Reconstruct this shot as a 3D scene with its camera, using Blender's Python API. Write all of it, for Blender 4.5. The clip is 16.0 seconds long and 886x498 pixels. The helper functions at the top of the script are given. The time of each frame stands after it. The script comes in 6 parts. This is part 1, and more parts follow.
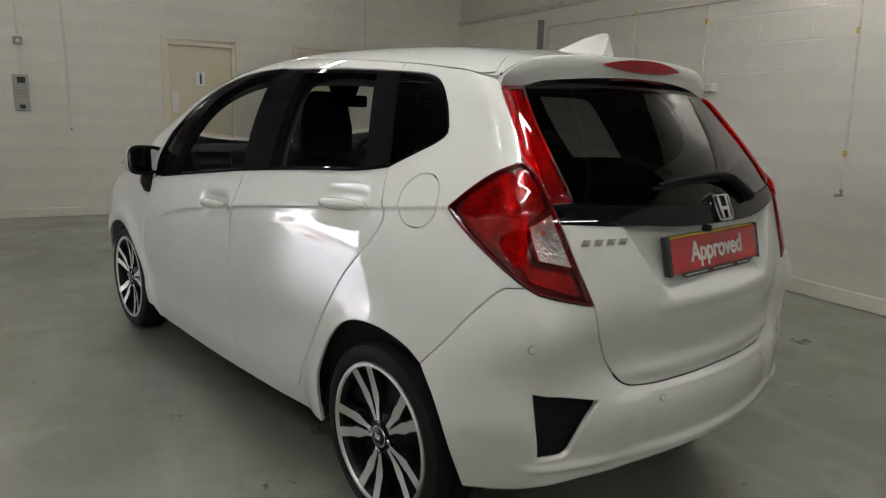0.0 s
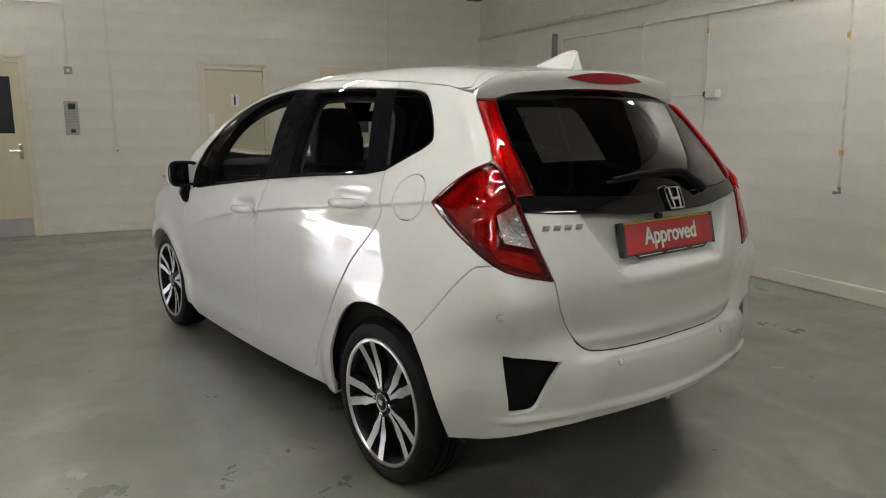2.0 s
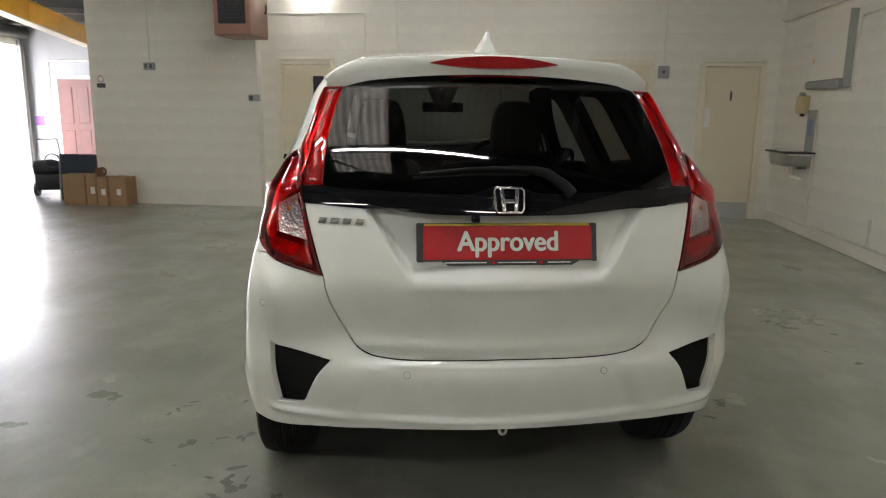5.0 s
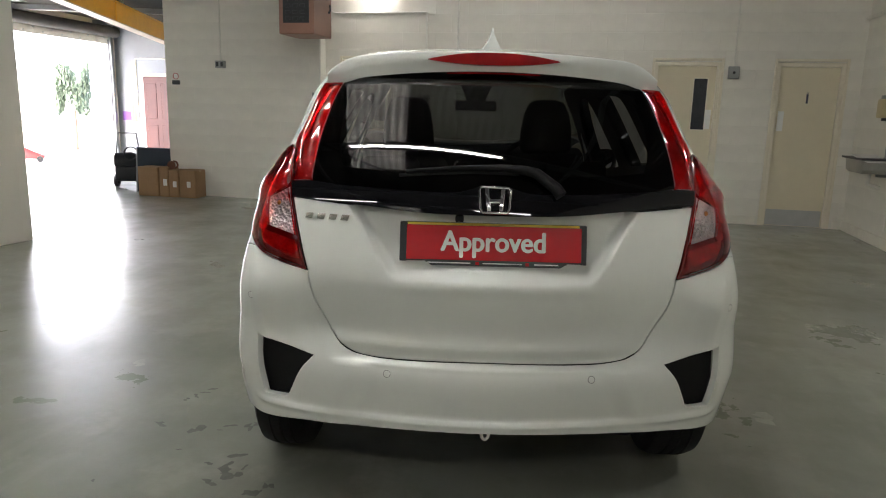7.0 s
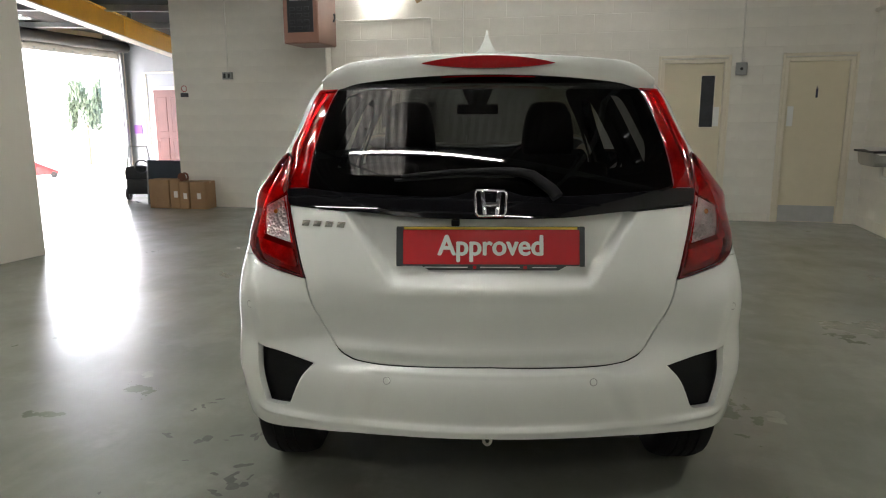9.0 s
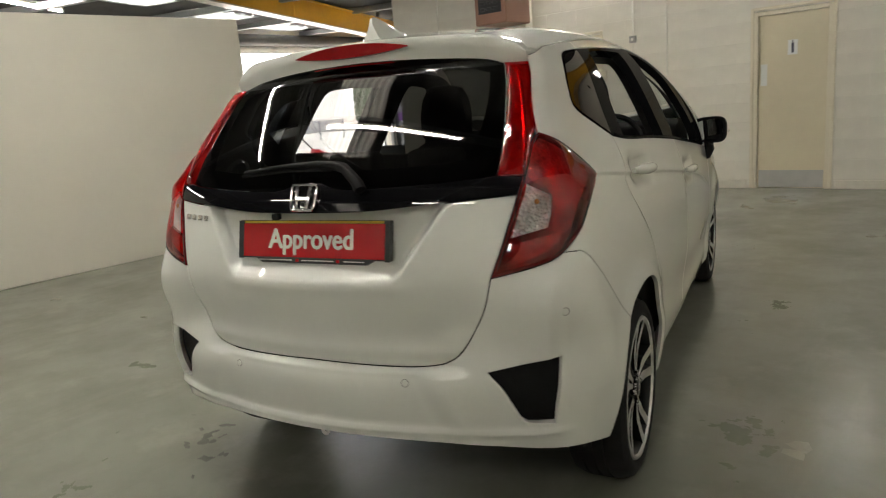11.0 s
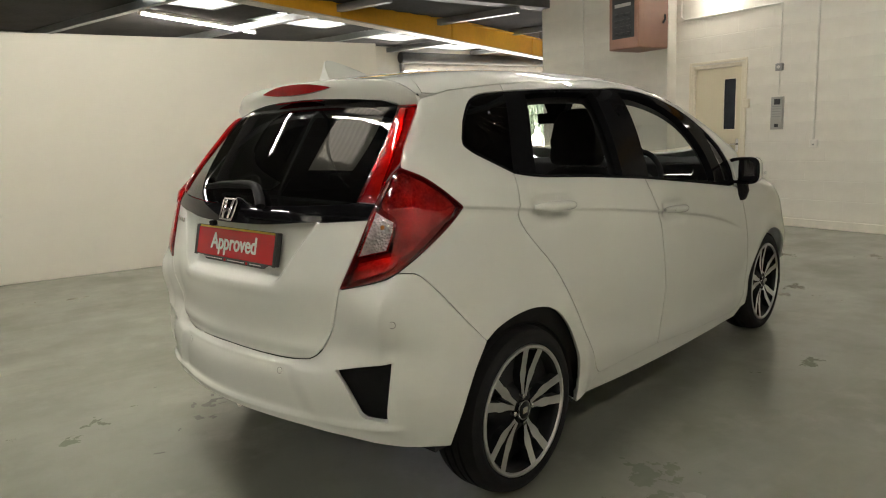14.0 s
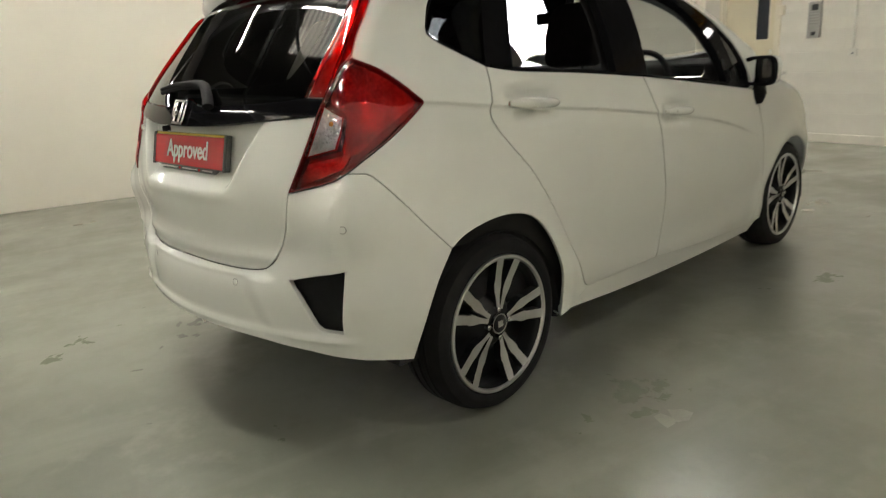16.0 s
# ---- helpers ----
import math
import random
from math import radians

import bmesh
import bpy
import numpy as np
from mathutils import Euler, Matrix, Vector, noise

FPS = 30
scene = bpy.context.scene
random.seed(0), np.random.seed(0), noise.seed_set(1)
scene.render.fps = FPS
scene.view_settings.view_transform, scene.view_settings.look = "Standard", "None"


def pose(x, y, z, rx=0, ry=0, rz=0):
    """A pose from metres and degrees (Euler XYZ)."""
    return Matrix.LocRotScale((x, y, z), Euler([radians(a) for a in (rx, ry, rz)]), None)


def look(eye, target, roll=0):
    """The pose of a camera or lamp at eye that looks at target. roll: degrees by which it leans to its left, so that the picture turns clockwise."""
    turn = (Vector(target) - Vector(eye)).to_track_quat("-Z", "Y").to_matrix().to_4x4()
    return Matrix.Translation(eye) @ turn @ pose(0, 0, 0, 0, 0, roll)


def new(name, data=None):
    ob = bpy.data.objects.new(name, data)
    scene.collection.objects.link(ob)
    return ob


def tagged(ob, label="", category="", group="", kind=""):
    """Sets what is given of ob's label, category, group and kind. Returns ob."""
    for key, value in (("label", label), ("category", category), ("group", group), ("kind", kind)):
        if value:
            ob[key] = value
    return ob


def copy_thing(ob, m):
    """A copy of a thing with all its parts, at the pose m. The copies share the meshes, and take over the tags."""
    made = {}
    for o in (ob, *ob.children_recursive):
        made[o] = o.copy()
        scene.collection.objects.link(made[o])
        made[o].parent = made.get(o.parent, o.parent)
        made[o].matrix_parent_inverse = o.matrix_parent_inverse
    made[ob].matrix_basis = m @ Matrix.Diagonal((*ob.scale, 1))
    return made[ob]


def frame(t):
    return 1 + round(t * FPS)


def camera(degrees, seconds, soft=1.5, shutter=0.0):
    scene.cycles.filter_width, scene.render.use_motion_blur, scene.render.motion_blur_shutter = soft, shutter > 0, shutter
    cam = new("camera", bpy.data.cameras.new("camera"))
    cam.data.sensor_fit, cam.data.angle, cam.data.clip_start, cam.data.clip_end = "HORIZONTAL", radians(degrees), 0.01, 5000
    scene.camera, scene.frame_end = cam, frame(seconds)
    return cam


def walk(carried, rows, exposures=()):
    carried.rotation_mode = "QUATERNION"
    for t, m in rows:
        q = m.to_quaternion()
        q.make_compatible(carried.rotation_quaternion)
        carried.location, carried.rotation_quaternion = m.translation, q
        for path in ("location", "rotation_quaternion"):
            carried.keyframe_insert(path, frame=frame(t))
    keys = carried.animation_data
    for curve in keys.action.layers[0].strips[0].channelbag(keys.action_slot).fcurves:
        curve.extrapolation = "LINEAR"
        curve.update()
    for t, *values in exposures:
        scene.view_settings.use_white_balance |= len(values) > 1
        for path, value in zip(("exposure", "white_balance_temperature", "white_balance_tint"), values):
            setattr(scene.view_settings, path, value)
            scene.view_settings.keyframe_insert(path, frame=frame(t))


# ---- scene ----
import itertools

from mathutils.geometry import delaunay_2d_cdt

# camera: carried round the back of the car, from its left corner to its right one
cam = camera(66.05, 16.0, soft=1.05, shutter=0.3)
ROWS = [
    (0.0, -1.970, -0.939, 1.319, -41.06, -11.58, -1.92),
    (0.5, -2.041, -1.234, 1.289, -39.58, -11.72, -1.30),
    (1.0, -2.064, -1.300, 1.297, -38.63, -11.36, -0.66),
    (1.5, -2.073, -1.303, 1.297, -38.31, -11.03, -0.66),
    (2.0, -2.077, -1.312, 1.310, -38.01, -10.50, -0.22),
    (2.5, -2.024, -1.377, 1.303, -36.13, -10.10, 2.43),
    (3.0, -1.814, -1.596, 1.327, -25.16, -9.40, 3.54),
    (3.5, -1.391, -1.748, 1.296, -26.97, -9.56, 2.30),
    (4.0, -1.018, -1.891, 1.293, -17.48, -10.65, 1.30),
    (4.2, -0.863, -1.926, 1.305, -14.53, -11.60, 0.68),
    (6.3, -0.127, -1.887, 1.302, 1.03, -10.58, -1.49),
    (6.5, -0.127, -1.895, 1.301, 0.98, -11.01, -1.48),
    (7.0, -0.124, -1.894, 1.301, 0.63, -11.30, -1.43),
    (7.5, -0.117, -1.894, 1.299, 0.38, -11.19, -1.34),
    (8.0, -0.115, -1.890, 1.302, 0.27, -11.27, -1.05),
    (8.5, -0.106, -1.887, 1.303, 0.20, -11.21, -0.87),
    (8.7, -0.106, -1.885, 1.302, 0.62, -11.05, -0.60),
    (10.8, 1.056, -1.594, 1.271, 23.15, -10.66, 4.86),
    (11.0, 1.237, -1.512, 1.290, 27.20, -12.02, 4.85),
    (11.5, 1.566, -1.315, 1.272, 30.23, -12.29, 5.14),
    (12.0, 1.873, -1.160, 1.273, 37.98, -11.52, 5.51),
    (12.5, 2.071, -1.107, 1.292, 42.15, -9.61, 0.54),
    (13.0, 2.144, -1.131, 1.288, 42.98, -10.03, 1.05),
    (13.5, 2.172, -1.128, 1.283, 43.17, -10.64, 1.91),
    (14.0, 2.191, -1.186, 1.300, 43.25, -9.83, 2.38),
    (14.5, 2.247, -1.324, 1.285, 40.68, -10.21, 1.81),
    (15.0, 2.296, -1.365, 1.291, 38.95, -10.40, 1.99),
    (15.5, 2.281, -1.197, 1.242, 40.24, -11.94, 2.96),
    (16.0, 2.236, -0.930, 1.170, 46.34, -15.47, 3.67),
]


def eye_pose(x, y, z, yaw, pitch, lean):
    return pose(x, y, z, 0, 0, yaw) @ pose(0, 0, 0, 90 + pitch) @ pose(0, 0, 0, 0, 0, -lean)


EXPOSURES = [(0.0, 4.05, 5900, 14), (0.8, 4.24, 5920, 14), (3.0, 4.28, 6020, 14), (4.2, 4.6, 6020, 14), (6.3, 4.40, 5920, 13), (8.7, 4.42, 5920, 13), (10.8, 4.5, 6310, 12), (12.4, 4.85, 6400, 12), (13.0, 4.75, 6400, 12), (15.4, 4.75, 6400, 12), (16.0, 4.95, 6330, 11)]
walk(cam, [(r[0], eye_pose(*r[1:])) for r in ROWS], EXPOSURES)

# world and daylight outside the roller door
world = bpy.data.worlds.new("sky")
scene.world = world
world.use_nodes = True
wn = world.node_tree.nodes
sky = wn.new("ShaderNodeTexSky")
sky.sky_type, sky.sun_disc = "NISHITA", False
sky.sun_elevation, sky.sun_rotation = radians(48), radians(200)
sky.air_density, sky.dust_density, sky.ozone_density = 0.7, 6.0, 0.3
wn["Background"].inputs[1].default_value = 0.115
world.node_tree.links.new(sky.outputs[0], wn["Background"].inputs[0])
sun = new("sun", bpy.data.lights.new("sun", "SUN"))
sun.data.energy, sun.data.angle, sun.data.color = 2.7, radians(0.5), (1.0, 0.95, 0.88)
sun.matrix_world = look((-19, 42, 38), (-14, 10, 0))

# the hall stands turned against the car
HALL = pose(0, 0, 0, 0, 0, -12.19)


def hall(u, v, z):
    return HALL @ Vector((u, v, z))


# ---- materials ----
def nodes_of(name):
    m = bpy.data.materials.new(name)
    m.use_nodes = True
    return m, m.node_tree.nodes, m.node_tree.links, m.node_tree.nodes["Principled BSDF"]


def surface(name, color, rough=0.5, metal=0.0, var=0.0, scale=6.0, bump=0.0, bscale=60.0, coat=0.0, dark=None, spec=0.5, rvar=0.0):
    """A plain surface with large soft stains, fine grain and relief in object space."""
    m, n, l, p = nodes_of(name)
    p.inputs["Roughness"].default_value, p.inputs["Metallic"].default_value = rough, metal
    p.inputs["Coat Weight"].default_value, p.inputs["Coat Roughness"].default_value = coat, 0.03
    p.inputs["Specular IOR Level"].default_value = spec
    co = n.new("ShaderNodeTexCoord")
    if var > 0:
        a, b = n.new("ShaderNodeTexNoise"), n.new("ShaderNodeTexNoise")
        a.inputs["Scale"].default_value, a.inputs["Detail"].default_value = scale, 5
        b.inputs["Scale"].default_value, b.inputs["Detail"].default_value = scale * 9, 3
        l.new(co.outputs["Object"], a.inputs[0]), l.new(co.outputs["Object"], b.inputs[0])
        mix = n.new("ShaderNodeMix")
        mix.data_type = "FLOAT"
        mix.inputs[0].default_value = 0.3
        l.new(a.outputs[0], mix.inputs[2]), l.new(b.outputs[0], mix.inputs[3])
        ramp = n.new("ShaderNodeValToRGB")
        low = dark or tuple(c * (1 - var) for c in color)
        ramp.color_ramp.elements[0].position, ramp.color_ramp.elements[1].position = 0.36, 0.6
        ramp.color_ramp.elements[0].color, ramp.color_ramp.elements[1].color = (*low, 1), (*color, 1)
        l.new(mix.outputs[0], ramp.inputs[0]), l.new(ramp.outputs[0], p.inputs["Base Color"])
        if rvar > 0:
            rr = n.new("ShaderNodeMapRange")
            rr.inputs[1].default_value, rr.inputs[2].default_value = 0.3, 0.7
            rr.inputs[3].default_value, rr.inputs[4].default_value = rough + rvar, max(rough - rvar, 0.02)
            l.new(mix.outputs[0], rr.inputs[0]), l.new(rr.outputs[0], p.inputs["Roughness"])
    else:
        p.inputs["Base Color"].default_value = (*color, 1)
    if bump > 0:
        c = n.new("ShaderNodeTexNoise")
        c.inputs["Scale"].default_value, c.inputs["Detail"].default_value = bscale, 4
        l.new(co.outputs["Object"], c.inputs[0])
        bp = n.new("ShaderNodeBump")
        bp.inputs["Strength"].default_value, bp.inputs["Distance"].default_value = bump, 0.004
        l.new(c.outputs[0], bp.inputs["Height"]), l.new(bp.outputs[0], p.inputs["Normal"])
    return m


def glow(name, color, strength):
    m, n, l, p = nodes_of(name)
    p.inputs["Base Color"].default_value = (0.8, 0.8, 0.8, 1)
    p.inputs["Emission Color"].default_value, p.inputs["Emission Strength"].default_value = (*color, 1), strength
    return m


def clear_glass(name, tint, gloss=1.0, rough=0.0):
    """A thin pane: it lets straight light through, tinted, and mirrors by its angle, from either side alike."""
    m, n, l, p = nodes_of(name)
    out = n["Material Output"]
    tr, gl, lw, mx = n.new("ShaderNodeBsdfTransparent"), n.new("ShaderNodeBsdfGlossy"), n.new("ShaderNodeLayerWeight"), n.new("ShaderNodeMixShader")
    tr.inputs[0].default_value, gl.inputs["Roughness"].default_value = (*tint, 1), rough
    gl.inputs[0].default_value = (gloss, gloss, gloss, 1)
    lw.inputs[0].default_value = 0.5
    po, ma = n.new("ShaderNodeMath"), n.new("ShaderNodeMath")
    po.operation, ma.operation = "POWER", "MULTIPLY_ADD"
    po.inputs[1].default_value, ma.inputs[1].default_value, ma.inputs[2].default_value = 4.5, 0.92, 0.055
    l.new(lw.outputs["Facing"], po.inputs[0]), l.new(po.outputs[0], ma.inputs[0])
    l.new(ma.outputs[0], mx.inputs[0]), l.new(tr.outputs[0], mx.inputs[1]), l.new(gl.outputs[0], mx.inputs[2])
    l.new(mx.outputs[0], out.inputs[0])
    n.remove(p)
    return m


WALL = surface("painted_block", (0.78, 0.75, 0.66), 0.55, var=0.06, scale=0.7, bump=0.25, bscale=45, dark=(0.70, 0.67, 0.585))
PLINTH = surface("plinth_paint", (0.80, 0.76, 0.66), 0.5, var=0.12, scale=2.0, bump=0.3, bscale=30)
PARTITION = surface("partition_board", (0.80, 0.76, 0.66), 0.6, var=0.03, scale=0.6)


def floor_paint():
    """Worn floor paint: cloudy wear, drawn-out tyre scuffs, specks and a patchy gloss."""
    m, n, l, p = nodes_of("floor_paint")
    co, st = n.new("ShaderNodeTexCoord"), n.new("ShaderNodeMapping")
    st.inputs["Rotation"].default_value, st.inputs["Scale"].default_value = (0, 0, 0.5), (1.0, 0.16, 1.0)
    l.new(co.outputs["Object"], st.inputs[0])
    base = (0.225, 0.237, 0.189, 1)
    last = None
    for src, scale, detail, lo, hi, tone, amount in ((co.outputs["Object"], 1.3, 9, 0.44, 0.66, (0.182, 0.191, 0.148, 1), 0.9), (st.outputs[0], 2.6, 6, 0.52, 0.68, (0.297, 0.301, 0.241, 1), 0.6), (co.outputs["Object"], 3.7, 7, 0.53, 0.66, (0.176, 0.184, 0.144, 1), 0.6), (co.outputs["Object"], 2.1, 8, 0.55, 0.64, (0.301, 0.303, 0.245, 1), 0.6), (st.outputs[0], 5.5, 5, 0.60, 0.74, (0.153, 0.157, 0.125, 1), 0.2), (co.outputs["Object"], 26, 3, 0.70, 0.78, (0.150, 0.150, 0.123, 1), 0.08)):
        nz, mr, mx = n.new("ShaderNodeTexNoise"), n.new("ShaderNodeMapRange"), n.new("ShaderNodeMix")
        nz.inputs["Scale"].default_value, nz.inputs["Detail"].default_value, nz.inputs["Roughness"].default_value = scale, detail, 0.62
        mr.inputs[1].default_value, mr.inputs[2].default_value, mr.inputs[4].default_value = lo, hi, amount
        mx.data_type = "RGBA"
        mx.inputs[7].default_value = tone
        l.new(src, nz.inputs[0]), l.new(nz.outputs[0], mr.inputs[0]), l.new(mr.outputs[0], mx.inputs[0])
        if last is None:
            mx.inputs[6].default_value = base
            first = nz
        else:
            l.new(last, mx.inputs[6])
        last = mx.outputs[2]
    l.new(last, p.inputs["Base Color"])
    p.inputs["Specular IOR Level"].default_value = 0.5
    p.inputs["Coat Weight"].default_value, p.inputs["Coat Roughness"].default_value, p.inputs["Coat IOR"].default_value = 0.9, 0.25, 1.55
    gl = n.new("ShaderNodeMapRange")
    gl.inputs[1].default_value, gl.inputs[2].default_value, gl.inputs[3].default_value, gl.inputs[4].default_value = 0.35, 0.65, 0.26, 0.44
    l.new(first.outputs[0], gl.inputs[0]), l.new(gl.outputs[0], p.inputs["Roughness"])
    gr, bp = n.new("ShaderNodeTexNoise"), n.new("ShaderNodeBump")
    gr.inputs["Scale"].default_value, gr.inputs["Detail"].default_value, gr.inputs["Roughness"].default_value = 7, 8, 0.65
    bp.inputs["Strength"].default_value, bp.inputs["Distance"].default_value = 0.16, 0.010
    l.new(co.outputs["Object"], gr.inputs[0]), l.new(gr.outputs[0], bp.inputs["Height"]), l.new(bp.outputs[0], p.inputs["Normal"]), l.new(bp.outputs[0], p.inputs["Coat Normal"])
    return m


FLOOR = floor_paint()
DOOR = surface("cream_door_paint", (0.72, 0.65, 0.47), 0.45, var=0.05, scale=1.5)
FRAME = surface("cream_frame_gloss", (0.76, 0.70, 0.55), 0.35, var=0.05, scale=3)
KICK = surface("brushed_kick_plate", (0.50, 0.50, 0.48), 0.45, 0.6, var=0.1, scale=8)
BEAM = surface("yellow_steel", (0.75, 0.38, 0.02), 0.3, var=0.15, scale=2, coat=0.5)
STEEL = surface("dull_steel", (0.30, 0.31, 0.31), 0.4, 0.7, var=0.2, scale=5)
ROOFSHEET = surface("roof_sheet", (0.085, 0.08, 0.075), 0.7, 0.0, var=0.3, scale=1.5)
WHITEPLASTIC = surface("white_plastic", (0.72, 0.70, 0.62), 0.4, var=0.04, scale=10)
GREYPLASTIC = surface("grey_plastic", (0.30, 0.30, 0.28), 0.45, var=0.06, scale=10)
DARKPLASTIC = surface("dark_plastic", (0.025, 0.026, 0.028), 0.45, var=0.2, scale=20)
TUBE = glow("lamp_tube", (1.0, 0.95, 0.84), 5.9)


# ---- mesh helpers ----
def finish(bm, name, material, smooth=None):
    bmesh.ops.recalc_face_normals(bm, faces=bm.faces)
    me = bpy.data.meshes.new(name)
    bm.to_mesh(me)
    bm.free()
    me.materials.append(material)
    if smooth is not None:
        me.shade_smooth()
        me.set_sharp_from_angle(angle=radians(smooth))
    return me


def part(name, bm, material, parent, label="", at=None, smooth=35):
    ob = new(name, finish(bm, name, material, smooth))
    ob.parent = parent
    if at is not None:
        ob.matrix_basis = at
    return tagged(ob, label)


def thing(name, label, category, at=None, group="", kind=""):
    ob = new(name)
    ob.empty_display_size = 0.1
    if at is not None:
        ob.matrix_basis = at
    return tagged(ob, label, category, group, kind)


def solid(name, bm, material, label, category, at=None, group="", kind="", smooth=35):
    ob = new(name, finish(bm, name, material, smooth))
    if at is not None:
        ob.matrix_basis = at
    return tagged(ob, label, category, group, kind)


def box(lo, hi, bevel=0.0, bm=None, seg=1):
    """A box between two corners with its edges rounded off."""
    bm = bm or bmesh.new()
    vs = [bm.verts.new((x, y, z)) for x in (lo[0], hi[0]) for y in (lo[1], hi[1]) for z in (lo[2], hi[2])]
    quads = ((0, 1, 3, 2), (4, 6, 7, 5), (0, 4, 5, 1), (2, 3, 7, 6), (0, 2, 6, 4), (1, 5, 7, 3))
    fs = [bm.faces.new([vs[i] for i in q]) for q in quads]
    if bevel > 0:
        es = list({e for f in fs for e in f.edges})
        bmesh.ops.bevel(bm, geom=es, offset=bevel, segments=seg, affect="EDGES", profile=0.5)
    return bm


def rod(points, radius, sides=10, bm=None, closed=False, caps=True):
    """A round bar along a polyline; radius may be a list, one a point."""
    bm = bm or bmesh.new()
    pts = [Vector(p) for p in points]
    n = len(pts)
    rad = radius if isinstance(radius, (list, tuple)) else [radius] * n
    rings, up = [], None
    for i, p in enumerate(pts):
        a, b = pts[i - 1] if (i or closed) else p, pts[(i + 1) % n] if (i < n - 1 or closed) else p
        t = (b - a).normalized()
        if up is None:
            up = t.orthogonal().normalized()
        up = (up - t * up.dot(t)).normalized()
        side = t.cross(up)
        rings.append([bm.verts.new(p + (up * math.cos(k * math.tau / sides) + side * math.sin(k * math.tau / sides)) * rad[i]) for k in range(sides)])
    for i in range(n if closed else n - 1):
        r, s = rings[i], rings[(i + 1) % n]
        for k in range(sides):
            bm.faces.new((r[k], r[(k + 1) % sides], s[(k + 1) % sides], s[k]))
    if caps and not closed:
        bm.faces.new(rings[0][::-1]), bm.faces.new(rings[-1])
    return bm


def lathe(profile, sides=48, axis="x", bm=None):
    """Turns (along, radius) pairs round an axis through the origin."""
    bm = bm or bmesh.new()
    rings = []
    for h, r in profile:
        ring = []
        for k in range(sides):
            a = k * math.tau / sides
            c, s = r * math.cos(a), r * math.sin(a)
            ring.append(bm.verts.new({"x": (h, c, s), "y": (c, h, s), "z": (c, s, h)}[axis]))
        rings.append(ring)
    for r, s in zip(rings, rings[1:]):
        for k in range(sides):
            bm.faces.new((r[k], r[(k + 1) % sides], s[(k + 1) % sides], s[k]))
    return bm


def prism(outline, lo, hi, axis="y", bm=None, bevel=0.0):
    """A flat outline of two coordinates, pushed from lo to hi along an axis."""
    bm = bm or bmesh.new()

    def place(p, h):
        return {"x": (h, p[0], p[1]), "y": (p[0], h, p[1]), "z": (p[0], p[1], h)}[axis]

    a = [bm.verts.new(place(p, lo)) for p in outline]
    b = [bm.verts.new(place(p, hi)) for p in outline]
    fs = [bm.faces.new(a[::-1]), bm.faces.new(b)]
    for i in range(len(a)):
        j = (i + 1) % len(a)
        fs.append(bm.faces.new((a[i], a[j], b[j], b[i])))
    if bevel > 0:
        bmesh.ops.bevel(bm, geom=list({e for f in fs for e in f.edges}), offset=bevel, segments=2, affect="EDGES", profile=0.5)
    return bm


# ---- the hall ----
FAR, RIGHT, SIDE = 7.37, 3.23, 7.20                       # far wall, right wall, block wall by the heater
LEFTW, BACKW = -11.0, 12.5                                # outer walls of the workshop behind the screen
DOORS = [(-3.28, -2.61), (-0.64, 0.07), (0.90, 1.60), (2.33, 3.00)]
DOORTOP, EAVES = 1.95, 3.9

floor = solid("floor", box((-11.2, -7.0, -0.2), (3.5, 12.8, 0.0)), FLOOR, "worn grey-green painted concrete workshop floor", "floor", HALL, kind="structure")
ground = solid("ground", box((-700.0, -600.0, -0.3), (-11.2, 700.0, -0.02)), surface("yard_concrete", (0.34, 0.325, 0.295), 0.8, var=0.2, scale=0.3, bump=0.3), "pale sunlit concrete yard outside the roller door", "ground", HALL, kind="structure")

bm = bmesh.new()
edges = [-3.58] + [c for d in DOORS for c in (d[0] - 0.05, d[1] + 0.05)] + [RIGHT + 0.2]
for a, b in zip(edges[0::2], edges[1::2]):
    box((a, FAR, 0), (b, FAR + 0.14, EAVES), bm=bm)
for a, b in DOORS:
    box((a - 0.05, FAR, DOORTOP + 0.05), (b + 0.05, FAR + 0.14, EAVES), bm=bm)
wall_north = solid("wall_north", bm, WALL, "cream painted blockwork wall with four doors", "wall", HALL, kind="structure")
wall_east = solid("wall_east", box((RIGHT, -7.0, 0), (RIGHT + 0.2, FAR, EAVES)), WALL, "cream painted blockwork wall with old conduit", "wall", HALL, kind="structure")
wall_heater = solid("wall_heater", box((-6.0, SIDE, 0), (-3.58, SIDE + 0.31, EAVES)), WALL, "cream painted block wall behind the heater", "wall", HALL, kind="structure")
solid("wall_passage", box((-6.0, SIDE + 0.31, 0), (-5.86, BACKW, EAVES)), WALL, "cream painted wall of the passage", "wall", HALL, kind="structure")
# Unseen wall behind the camera, added in grey to throw less light back.
solid("wall_south", box((-11.2, -7.2, 0), (RIGHT + 0.2, -7.0, EAVES)), surface("unseen_wall_grey", (0.52, 0.49, 0.42), 0.8, var=0.15, scale=1.2, bump=0.3, bscale=30), "unseen grey end wall, added and darkened to cut bounce light", "wall", HALL, kind="structure")
# Pale paint, its colour darkened to offset the strong door light.
solid("wall_back", box((LEFTW, BACKW, 0), (-6.0, BACKW + 0.2, EAVES)), surface("darkened_whitewash", (0.30, 0.32, 0.35), 0.6, var=0.08, scale=1), "whitewashed end wall of the workshop, colour darkened against strong light", "wall", HALL, kind="structure")
bm = box((LEFTW - 0.2, -7.0, 0), (LEFTW, 7.6, EAVES))
box((LEFTW - 0.2, 7.6, 2.78), (LEFTW, 12.3, EAVES), bm=bm)
box((LEFTW - 0.2, 12.3, 0), (LEFTW, BACKW + 0.2, EAVES), bm=bm)
